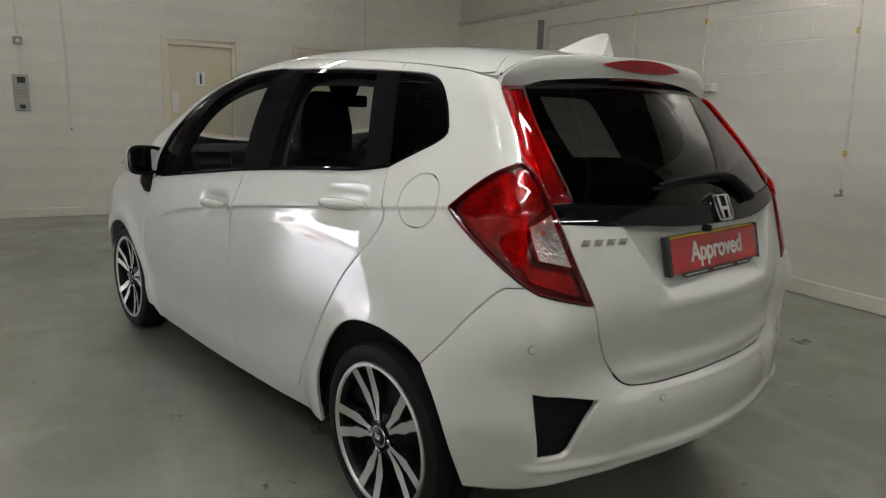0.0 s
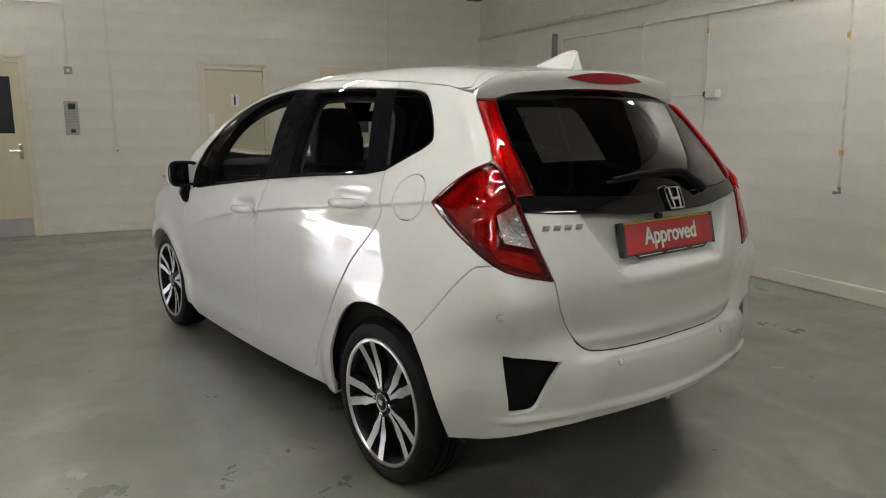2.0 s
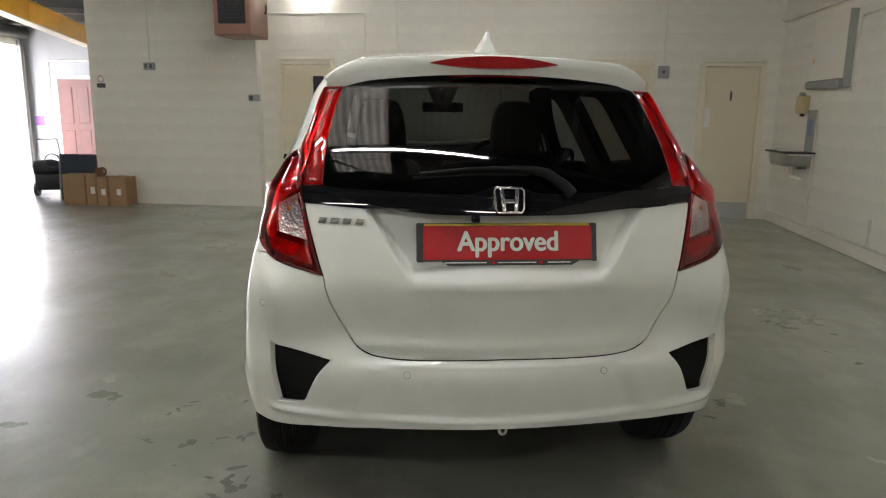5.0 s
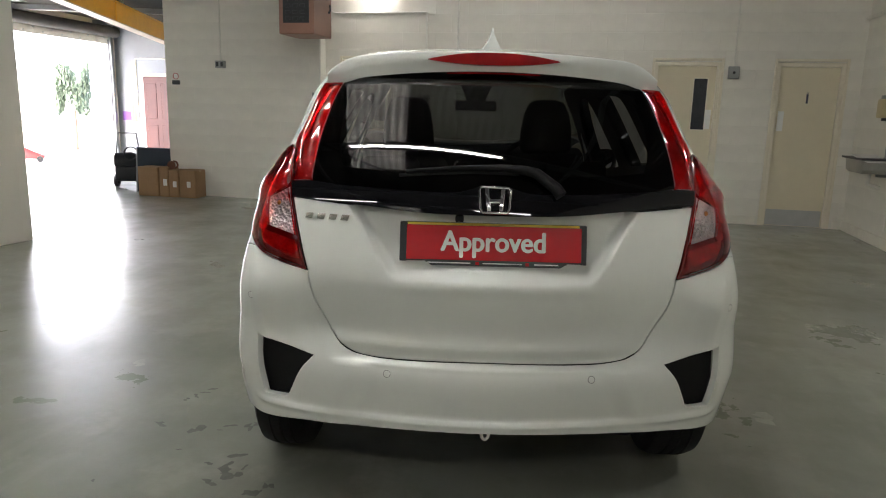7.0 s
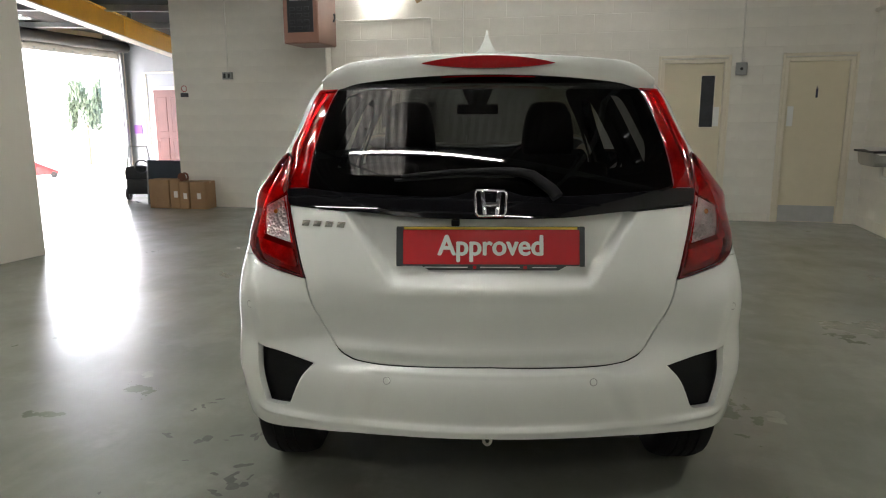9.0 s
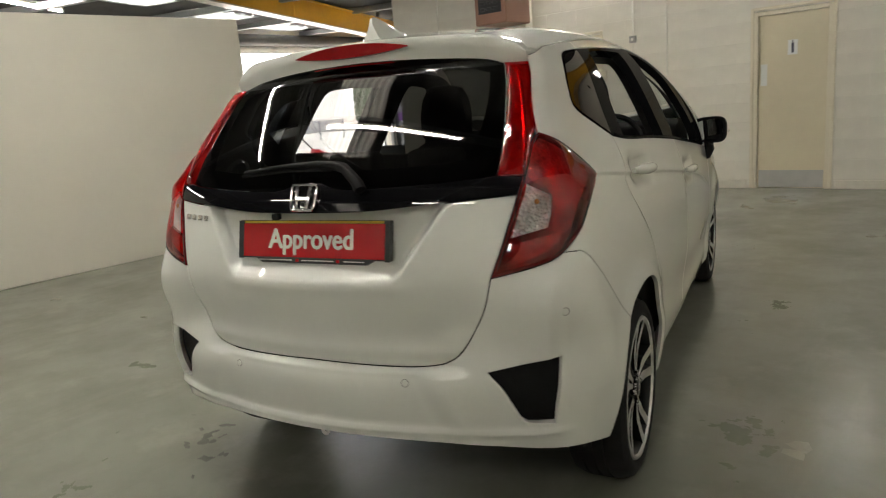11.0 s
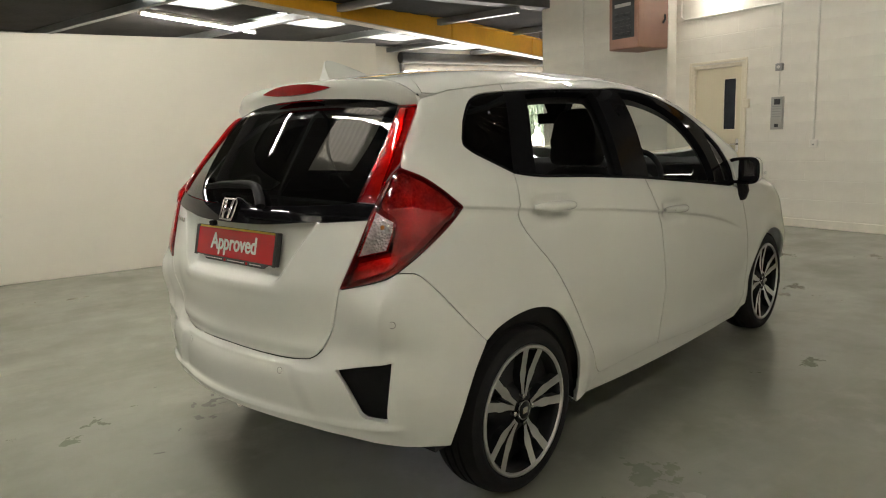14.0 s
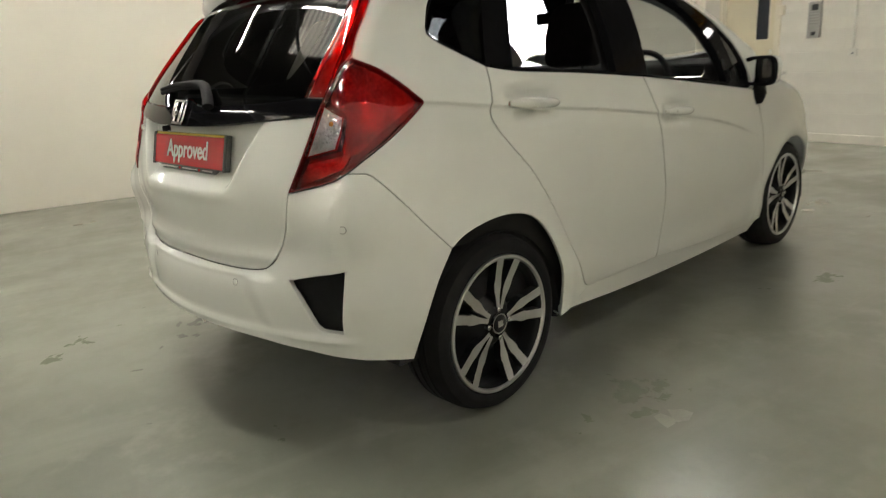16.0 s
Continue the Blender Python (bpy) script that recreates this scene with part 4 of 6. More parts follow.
    # cabin side lining behind the doors
    panel("door_lining", wrap, np.array([(1.0, 0.33), (3.2, 0.33), (2.93, 0.93), (2.06, 1.04), (1.2, 1.12), (1.0, 1.0)]), CABIN, car, "black cabin side lining", grid=0.08, lift=-0.06, flip=s, flange=0)
    # wheel arch liners
    for cy, cz in ((0.675, 0.305), (3.205, 0.285)):
        bm = bmesh.new()
        rings = [[bm.verts.new((s * x, cy + 0.352 * math.cos(a), cz - 0.06 + 0.372 * math.sin(a))) for a in np.radians(range(-2, 165, 9))] for x in (0.52, 0.79)]
        for i in range(len(rings[0]) - 1):
            bm.faces.new((rings[0][i], rings[0][i + 1], rings[1][i + 1], rings[1][i]))
        bm.faces.new(rings[0])
        part("arch_liner", bm, CABIN, car, "black wheel arch liner")

# roof, spoiler, windscreen, bonnet, nose
edge = wrap(np.array(sub(ROOF_EDGE, 0.80, 3.22)))
ex, ey = edge[:, 0], edge[:, 1]


def rail_x(y):
    return np.interp(y, ey, ex)


def across(y, n=13, bow=0.0, shrink=0.0):
    xs = np.linspace(-1, 1, n) * (rail_x(y) - shrink)
    return [(float(x), float(y + bow * (1 - (x / rail_x(y)) ** 2))) for x in xs]


def rail(y0, y1, side, shrink=0.0):
    return [(float(side * (rail_x(y) - shrink)), float(y)) for y in np.linspace(y0, y1, max(3, int(abs(y1 - y0) / 0.06)))]


def spoiler_edge(x):
    return 0.357 + 0.33 * x * x


SPX = float(np.interp(0.49, ey, ex))
roof_seam = [(x, 0.60 - 0.38 * x * x) for x in np.linspace(-SPX, SPX, 15)]
panel("roof", lid, curve([roof_seam, rail(roof_seam[-1][1], 2.03, 1), across(2.03, 13, 0.07)[::-1], rail(2.03, roof_seam[0][1], -1)]), PAINT, car, "white roof", grid=0.03, roll=0.0024)
sp = [(x, spoiler_edge(x)) for x in np.linspace(-SPX, SPX, 25)]
panel("spoiler", lid, curve([sp, [sp[-1], roof_seam[-1]], roof_seam[::-1], [roof_seam[0], sp[0]]]), PAINT, car, "white roof spoiler over the rear window", grid=0.02, flange=0.0, roll=0.0024)
panel("windscreen", lid, curve([across(2.05, 13, 0.07, 0.03), rail(2.05, 2.74, 1, 0.03), across(2.74, 13, 0.30, 0.03)[::-1], rail(2.74, 2.05, -1, 0.03)]), SIDEGLASS, car, "clear windscreen", grid=0.06, flange=0)
panel("bonnet", lid, curve([across(2.76, 13, 0.30), [(float(rail_x(2.76)), 2.76), (0.70, 3.0), (0.66, 3.35), (0.58, 3.62)], [(0.58, 3.62), (0.3, 3.72), (0, 3.75), (-0.3, 3.72), (-0.58, 3.62)], [(-0.58, 3.62), (-0.66, 3.35), (-0.70, 3.0), (-float(rail_x(2.76)), 2.76)]]), PAINT, car, "white bonnet", grid=0.04)
panel("front_bumper", prow, curve([[(-0.62, 0.22), (0, 0.20), (0.62, 0.22)], [(0.62, 0.22), (0.64, 0.5), (0.60, 0.80)], [(0.60, 0.80), (0, 0.88), (-0.60, 0.80)], [(-0.60, 0.80), (-0.64, 0.5), (-0.62, 0.22)]]), PAINT, car, "white front bumper", grid=0.05)

# spoiler's rear face and underside
bm = bmesh.new()
rows = []
for x in np.linspace(-SPX, SPX, 41):
    q = lid([(x, spoiler_edge(x))])[0]
    h = 0.062 + 0.012 * (abs(x) / 0.5) ** 2 if abs(x) < 0.5 else 0.074 - 0.034 * (abs(x) - 0.5) / (SPX - 0.5)
    under = wrap(np.array([(np.interp(abs(x), [p[0] for p in wrap(np.array(rev(GLASS_TOP)))], [0, 0.23, 0.514, 0.663]) if abs(x) > 0 else 0, 1.432 - 0.04 * (abs(x) / 0.5) ** 2)]))[0]
    rows.append([bm.verts.new(v) for v in ((x, q[1], q[2]), (x, q[1] - 0.004, q[2] - 0.006), (x, q[1] + 0.004, q[2] - h * 0.55), (x, q[1] + 0.012, q[2] - h), (x, max(under[1], q[1] + 0.03) + 0.02, q[2] - h + 0.004))])
for a, b in zip(rows, rows[1:]):
    for i in range(4):
        bm.faces.new((a[i], b[i], b[i + 1], a[i + 1]))
bm.faces.new(rows[0]), bm.faces.new(rows[-1][::-1])
part("spoiler_lip", bm, PAINT, car, "white rear face of the spoiler", smooth=50)
# the narrow channel between the roof and the rear wings
for sd in (1, -1):
    bm = bmesh.new()
    rows = []
    for u, z in sub(ROOF_EDGE, 0.795, 1.15):
        q = wrap(np.array([(u, z)]))[0]
        x = float(rail_x(q[1]))
        t = lid([(x, max(q[1], 0.462))])[0]
        rows.append([bm.verts.new(v) for v in ((sd * (q[0] - 0.001), q[1], q[2] - 0.001), (sd * (x + 0.004), max(q[1], 0.462), (q[2] + t[2]) / 2), (sd * (x - 0.002), max(q[1], 0.462), t[2] - 0.0015))])
    for a, b in zip(rows, rows[1:]):
        for i in range(2):
            bm.faces.new((a[i], b[i], b[i + 1], a[i + 1]))
    part("roof_channel", bm, PAINT, car, "white channel between roof and rear wing", smooth=60)

# high brake lamp, a red lens shape in the spoiler's face
bm = bmesh.new()
rows = []
for x in np.linspace(-0.212, 0.212, 33):
    q = lid([(x, spoiler_edge(x))])[0]
    h = 0.037 * (1 - (abs(x) / 0.214) ** 2.2) + 0.0015
    c = q[2] - 0.024
    rows.append([bm.verts.new(v) for v in ((x, q[1] + 0.006, c + h * 0.55), (x, q[1] - 0.008, c + h * 0.5), (x, q[1] - 0.007, c - h * 0.5), (x, q[1] + 0.006, c - h * 0.55))])
for a, b in zip(rows, rows[1:]):
    for i in range(3):
        bm.faces.new((a[i], b[i], b[i + 1], a[i + 1]))
brake_lamp = part("high_brake_lamp", bm, BRAKERED, car, "slim red high-level brake lamp", smooth=60)
bm = bmesh.new()
rows = []
for x in np.linspace(-0.15, 0.15, 17):
    q = lid([(x, spoiler_edge(x))])[0]
    w = 0.012 * (1 - (abs(x) / 0.16) ** 2)
    rows.append([bm.verts.new((x, q[1] + 0.012 + k * w, q[2] - 0.065 - 0.012 * (x / 0.5) ** 2 + dz)) for k, dz in ((0, 0), (0.2, -0.004), (1.8, -0.004), (2, 0))])
for a, b in zip(rows, rows[1:]):
    for i in range(3):
        bm.faces.new((a[i], b[i], b[i + 1], a[i + 1]))
part("under_lens", bm, BRAKERED, brake_lamp, "red lens under the spoiler", smooth=60)

# shark-fin aerial
bm = bmesh.new()
fin = [(0.508 + 0.72 * (a - 0.508), b) for a, b in [(0.508, 1.525), (0.511, 1.568), (0.518, 1.584), (0.540, 1.590), (0.570, 1.588), (0.620, 1.580), (0.670, 1.570), (0.710, 1.561), (0.745, 1.553), (0.775, 1.546)]]
L, R = [], []
for y, z in fin:
    w = 0.006 + 0.046 * np.clip((1.590 - z) / 0.06, 0, 1) ** 1.2 * (1 - 0.55 * abs(y - 0.62) / 0.2)
    base = lid([(0, y)])[0][2] - 0.004
    L.append([bm.verts.new((-w * k, y, base + (z - base) * t)) for k, t in ((1.35, 0), (1.0, 0.25), (0.72, 0.7), (0.35, 0.98))])
    R.append([bm.verts.new((w * k, y, base + (z - base) * t)) for k, t in ((1.35, 0), (1.0, 0.25), (0.72, 0.7), (0.35, 0.98))])
for a, b, c, d in zip(L, L[1:], R, R[1:]):
    for i in range(3):
        bm.faces.new((a[i], b[i], b[i + 1], a[i + 1])), bm.faces.new((d[i], c[i], c[i + 1], d[i + 1]))
    bm.faces.new((a[3], b[3], d[3], c[3]))
for q in (0, -1):
    for i in range(3):
        bm.faces.new((L[q][i], L[q][i + 1], R[q][i + 1], R[q][i]))
part("aerial", bm, PAINT, car, "white shark-fin roof aerial", smooth=60)

# parking sensors, sunk rings in the bumper
for s in (1, -1):
    for u, z in ((0.658, 0.738), (0.302, 0.540)):
        q = wrap(np.array([(u, z)]))
        q = q + bumper_press(q)
        nn = normals_at(q)[0]
        m = Matrix.Translation(q[0]) @ Vector(nn).to_track_quat("Z", "Y").to_matrix().to_4x4()
        if s < 0:
            m = Matrix.Diagonal((-1, 1, 1, 1)) @ m @ Matrix.Diagonal((-1, 1, 1, 1))
        sensor = part("parking_sensor", lathe([(-0.004, 0.0092), (0.0012, 0.0092), (0.0018, 0.0085), (0.0022, 0.0)], 20, "z"), PAINT, car, "white round parking sensor", at=m)
        part("ring", lathe([(-0.002, 0.0118), (0.0008, 0.0115), (0.0008, 0.0096), (-0.002, 0.0094)], 20, "z"), GREYPLASTIC, sensor)

# number plate holder and its red card
PLATE = pose(0, 0.060, 0.930, -13, 0, 0)
holder = part("number_plate", box((-0.272, -0.004, -0.054), (0.272, 0.012, 0.060), 0.003), DARKPLASTIC, car, "red show plate in a black holder", at=PLATE)
part("card", box((-0.252, -0.008, -0.050), (0.256, -0.0035, 0.050), 0.001), PLATERED, holder, "red plate card")
part("card_edge", box((-0.250, -0.0062, 0.051), (0.250, -0.003, 0.058), 0.001), YELLOW, holder, "yellow plate showing above the card")
part("side_bar", box((-0.271, -0.0085, -0.056), (-0.252, -0.003, 0.058), 0.001), DARKPLASTIC, holder)
part("side_bar", box((0.256, -0.0085, -0.056), (0.271, -0.003, 0.058), 0.001), DARKPLASTIC, holder)
part("foot_strip", prism([(-0.205, -0.050), (0.225, -0.050), (0.195, -0.067), (-0.178, -0.067)], -0.0075, 0.004), DARKPLASTIC, holder)
for a, b in ((-0.19, -0.065), (-0.03, 0.085), (0.12, 0.19)):
    part("text_bar", box((a, -0.0082, -0.0600), (b, -0.0070, -0.0570)), LETTER, holder, "white bar of small print")
for a in (-0.045, 0.10):
    part("emblem_bar", box((a - 0.005, -0.0094, -0.0630), (a + 0.005, -0.0070, -0.0540)), PLATERED, holder)


def lettering(text, size, depth, material, parent, at, name="lettering", label=""):
    c = bpy.data.curves.new(name, "FONT")
    c.body, c.size, c.extrude, c.align_x, c.align_y = text, size, depth, "CENTER", "CENTER"
    tmp = bpy.data.objects.new(name, c)
    scene.collection.objects.link(tmp)
    me = bpy.data.meshes.new_from_object(tmp.evaluated_get(bpy.context.evaluated_depsgraph_get()))
    bpy.data.objects.remove(tmp)
    # three layers, a hair apart, give the bold stroke
    bm = bmesh.new()
    for i, (dx, dy) in enumerate(((-0.030, 0), (0.030, 0), (0, 0.018), (0, -0.018))):
        k = len(bm.verts)
        bm.from_mesh(me)
        bm.verts.ensure_lookup_table()
        for v in bm.verts[k:]:
            v.co += Vector((dx * size, dy * size, i * depth * 0.3))
    me = finish(bm, name, material, None)
    ob = new(name, me)
    ob.parent, ob.matrix_basis = parent, at
    return tagged(ob, label)


lettering("Approved", 0.083, 0.0006, LETTER, holder, pose(0.002, -0.0088, 0.002, 90, 0, 0) @ Matrix.Diagonal((0.91, 1, 1, 1)), label="white word on the plate")

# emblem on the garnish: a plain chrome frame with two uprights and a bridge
q = wrap(np.array([(0.0, 1.062)]))[0]
EMB = Matrix.Translation((0, q[1] - 0.010, 1.058)) @ pose(0, 0, 0, -24, 0, 0) @ Matrix.Diagonal((0.88, 1, 1, 1))
pts = [(0.044, 0.036), (0.050, 0.026), (0.046, -0.026), (0.038, -0.036), (-0.038, -0.036), (-0.046, -0.026), (-0.050, 0.026), (-0.044, 0.036)]
emblem = part("emblem", rod([(a * 1.02, -0.004, b * 1.05) for a, b in pts], 0.0042, 8, closed=True), CHROME, car, "chrome emblem in a rounded frame", at=EMB, smooth=60)
for s in (1, -1):
    part("upright", prism([(s * 0.034, 0.034), (s * 0.020, 0.034), (s * 0.013, -0.034), (s * 0.026, -0.034)], -0.009, 0.002, bevel=0.002), CHROME, emblem)
part("bridge", box((-0.018, -0.009, -0.010), (0.018, 0.002, 0.003), 0.002), CHROME, emblem)
part("backing", box((-0.044, -0.002, -0.034), (0.044, 0.004, 0.034), 0.004), BLACKGLOSS, emblem)

# model script: plain slanted chrome bars
for i in range(4):
    u = -0.545 + i * 0.0345
    p = wrap(np.array([(u, 0.990), (u + 0.030, 0.990)]))
    m = Matrix.Translation(p.mean(0) + np.array([0, -0.002, 0])) @ pose(0, 0, 0, 0, 0, math.degrees(math.atan2(p[1, 1] - p[0, 1], p[1, 0] - p[0, 0])))
    b = prism([(-0.0160, -0.0085), (0.0085, -0.0085), (0.0145, 0.0085), (-0.0100, 0.0085)], -0.003, 0.002, bevel=0.0008)
    part("script_bar", b, surface("satin_chrome", (0.78, 0.78, 0.77), 0.25, 1.0) if i == 0 else bpy.data.materials["satin_chrome"], car, "slanted silver bar of the model script", at=m)

# gate release button and rear wiper
part("gate_button", box((-0.112, 0.028, 0.996), (-0.088, 0.050, 1.014), 0.003), BLACKTRIM, car)
wiper = [(0.19, 1.075), (0.175, 1.095), (0.12, 1.135), (0.085, 1.143), (0.02, 1.147), (-0.12, 1.143), (-0.26, 1.130)]
w3 = wrap(np.array(wiper))
part("wiper", rod([(p[0], p[1] - 0.022 + 0.006 * (i > 3), p[2]) for i, p in enumerate(w3)], [0.018, 0.018, 0.016, 0.014, 0.011, 0.008, 0.006], 8), GRAIN, car, "black rear wiper lying on the window", smooth=60)
part("wiper_blade", rod([(p[0], p[1] - 0.008, p[2] - 0.006) for p in wrap(np.array([(0.07, 1.137), (-0.08, 1.139), (-0.28, 1.124)]))], 0.006, 6), RUBBER, car)

# towing eye, exhaust and floor pan
part("towing_eye", rod([(-0.005 + 0.011 * math.cos(a), 0.02, 0.350 + 0.016 * math.sin(a)) for a in np.linspace(0, math.tau, 13)[:-1]], 0.005, 6, closed=True), WHITEPLASTIC, car, "pale towing eye under the bumper")
part("exhaust", rod([(0.40, 0.24, 0.285), (0.40, 0.5, 0.285), (0.30, 0.9, 0.26)], 0.024, 12), CABIN, car, "steel exhaust tail pipe")
bm = bmesh.new()
pan = [(-0.46, 0.62), (0.46, 0.62), (0.48, 0.70), (0.48, 0.95), (0.76, 1.05), (0.77, 2.80), (0.58, 2.9), (0.58, 3.5), (0.60, 3.75), (-0.60, 3.75), (-0.58, 3.5), (-0.58, 2.9), (-0.77, 2.80), (-0.76, 1.05), (-0.48, 0.95), (-0.48, 0.70)]
part("silencer", box((0.10, 0.30, 0.205), (0.56, 0.60, 0.335), 0.05, seg=3), CABIN, car, "dark exhaust silencer", smooth=60)
# Axle and tank boxes are unseen, added to keep the floor below dark.
part("axle_blocker", box((-0.66, 0.63, 0.19), (0.66, 0.74, 0.30), 0.03, seg=2), CABIN, car, "unseen black axle box that blocks light under the car", smooth=60)
part("tank_blocker", box((-0.60, 0.98, 0.16), (0.60, 1.62, 0.24), 0.04, seg=2), CABIN, car, smooth=60)
part("floor_pan", prism(pan, 0.20, 0.26, "z"), CABIN, car, "black underside")
part("rear_valance", prism([(-0.50, 0.36), (-0.50, 0.46), (0.50, 0.46), (0.50, 0.36), (0.40, 0.345), (-0.40, 0.345)], 0.16, 0.62), CABIN, car)

# door handles
for s in (1, -1):
    for cy, cz, length in ((0.905, 1.014, 0.235), (1.835, 0.902, 0.225)):
        pts, rad = [], []
        for t in np.linspace(-1, 1, 11):
            y = cy + t * length / 2
            z = cz - 0.06 * (y - cy)
            p = wrap(np.array([(unroll(0.8, y), z)]))[0]
            out = 0.016 * (1 - abs(t) ** 4) + 0.002
            pts.append((s * (p[0] + out), y, z))
            rad.append(0.009 + 0.010 * (1 - abs(t) ** 3))
        h = part("door_handle", rod(pts, rad, 10), PAINT, car, "white pull handle", smooth=60)
        if cy > 1.5:
            part("lock_button", lathe([(0, 0.006), (0.002, 0.005), (0.002, 0.0)], 12, "x"), CHROME, h, at=Matrix.Translation((pts[2][0] + s * 0.014, pts[2][1], pts[2][2])))

# door mirrors
for s in (1, -1):
    def oval(k, dy, m):
        """One ring of the mirror head."""
        out = []
        for a in np.linspace(0, math.tau, 29)[:-1]:
            c, d = math.cos(a), math.sin(a)
            out.append(m.verts.new((s * (0.846 + 0.097 * k * math.copysign(abs(c) ** 0.60, c)), 2.672 + dy - 0.018 * c, 1.022 + (0.072 + 0.008 * c) * k * math.copysign(abs(d) ** 0.62, d))))
        return out

    def sleeve(rings, m):
        for a, b in zip(rings, rings[1:]):
            for k in range(28):
                m.faces.new((a[k], a[(k + 1) % 28], b[(k + 1) % 28], b[k]))
        return m

    shell = bmesh.new()
    rings = [oval(k, dy, shell) for dy, k in ((-0.040, 0.97), (-0.036, 0.99), (-0.010, 1.0), (0.025, 0.97), (0.06, 0.86), (0.09, 0.66), (0.108, 0.35))]
    sleeve(rings, shell).faces.new(rings[-1])
    mir = part("door_mirror", shell, PAINT, car, "white door mirror with a black surround", smooth=60)
    back = bmesh.new()
    part("surround", sleeve([oval(k, dy, back) for dy, k in ((-0.030, 1.0), (-0.050, 1.005), (-0.062, 0.97), (-0.060, 0.82), (-0.044, 0.76), (-0.030, 0.75))], back), BLACKTRIM, mir, "satin black mirror surround", smooth=50)
    gl = bmesh.new()
    gl.faces.new(oval(0.755, -0.040, gl))
    part("mirror_glass", gl, surface("mirror_silver", (0.75, 0.77, 0.78), 0.02, 1.0) if s > 0 else bpy.data.materials["mirror_silver"], mir, "silvered mirror glass")
    part("foot", rod([(s * 0.812, 2.69, 0.885), (s * 0.832, 2.675, 0.915), (s * 0.832, 2.665, 0.985)], [0.046, 0.042, 0.030], 12), BLACKGLOSS, mir, "black mirror foot", smooth=60)
    part("indicator", box((s * 0.925, 2.676, 0.998), (s * 0.952, 2.72, 1.014), 0.006), LENS, mir, "clear side repeater")


# ---- wheels ----
def wheel(x, y, z, s, turn):
    base = pose(x, y, z) @ Matrix.Diagonal((s, 1, 1, 1))
    # rim barrel, lip and dark dish; +x is the outer face
    rim = part("wheel", lathe([(h, r * 1.09) for h, r in [(-0.15, 0.212), (-0.14, 0.198), (-0.02, 0.196), (0.000, 0.199), (0.009, 0.2075), (0.009, 0.216), (0.000, 0.218), (-0.15, 0.212)]], 72), DARKALLOY, car, "sixteen-inch alloy wheel with five pairs of blades", at=base, smooth=40)
    part("rim_lip", lathe([(h, r * 1.09) for h, r in [(0.004, 0.2040), (0.0115, 0.2065), (0.014, 0.2085), (0.0135, 0.2165), (0.009, 0.2195), (0.003, 0.2195)]], 72), MACHINED, rim, "bright machined rim lip", smooth=50)
    part("dish", lathe([(h, r * 1.09) for h, r in [(-0.070, 0.196), (-0.075, 0.120), (-0.030, 0.075), (-0.016, 0.062), (-0.012, 0.0)]], 48), DARKALLOY, rim, "dark lacquered wheel dish", smooth=60)
    prof = [(-0.165, 0.205), (-0.178, 0.225), (-0.180, 0.262), (-0.165, 0.292), (-0.145, 0.300)]
    for g in (-0.118, -0.083, -0.048):
        prof += [(g - 0.006, 0.3045), (g - 0.004, 0.297), (g + 0.004, 0.297), (g + 0.006, 0.3045)]
    prof += [(-0.020, 0.300), (0.004, 0.290), (0.015, 0.272), (0.017, 0.262), (0.016, 0.252), (0.011, 0.2425), (0.000, 0.236)]
    part("tyre", lathe(prof, 80), RUBBER, rim, "black low-profile tyre", smooth=30)
    part("brake_disc", lathe([(-0.085, 0.125), (-0.075, 0.130), (-0.075, 0.070), (-0.060, 0.065)], 40), STEEL, rim)
    for k in range(5):
        for side in (-1, 1):
            bm = bmesh.new()
            front, rear = [], []
            for r, w, off in ((0.050, 0.008, 8.8), (0.075, 0.0085, 9.4), (0.095, 0.0105, 10.0), (0.116, 0.0155, 10.6), (0.138, 0.0180, 10.8), (0.158, 0.0150, 10.8), (0.190, 0.0160, 11.0), (0.2265, 0.0165, 11.2)):
                a = math.radians(90 + turn + 72 * k + side * off)
                c, d = math.cos(a), math.sin(a)
                h = -0.006 - 0.010 * math.sin(math.pi * (r - 0.05) / 0.15) * 0.6 + 0.010 * (r - 0.05) / 0.15
                for lst, dx, kk in ((front, h, 1.0), (rear, h - 0.030, 1.12)):
                    lst.append([bm.verts.new((dx, c * r - d * w * e * kk, d * r + c * w * e * kk)) for e in (-1, 1)])
            for i in range(len(front) - 1):
                f, g, p, q = front[i], front[i + 1], rear[i], rear[i + 1]
                bm.faces.new((f[0], f[1], g[1], g[0])), bm.faces.new((p[1], p[0], q[0], q[1]))
                bm.faces.new((f[1], p[1], q[1], g[1])), bm.faces.new((p[0], f[0], g[0], q[0]))
            bm.faces.new((front[0][1], front[0][0], rear[0][0], rear[0][1])), bm.faces.new((front[-1][0], front[-1][1], rear[-1][1], rear[-1][0]))
            sp_me = finish(bm, "spoke", MACHINED)
            sp_me.materials.append(DARKALLOY)
            for f in sp_me.polygons:
                f.material_index = 0 if f.normal.x > 0.75 else 1
            ob = new("spoke", sp_me)
            ob.parent = rim
    part("hub_cap", lathe([(-0.012, 0.034), (0.000, 0.033), (0.004, 0.028), (0.005, 0.0)], 32), DARKALLOY, rim, "dark hub cap", smooth=50)
    part("hub_ring", lathe([(-0.004, 0.036), (0.003, 0.0355), (0.003, 0.031), (0.0, 0.030)], 32), CHROME, rim)
    part("hub_mark", box((0.004, -0.013, -0.012), (0.007, 0.013, 0.012), 0.003), CHROME, rim)
    for k in range(4):
        a = math.radians(90 * k)
        part("wheel_bolt", lathe([(-0.02, 0.009), (0.002, 0.009), (0.004, 0.006), (0.004, 0.0)], 12), CHROME, rim, at=pose(0, 0.051 * math.cos(a), 0.051 * math.sin(a)))


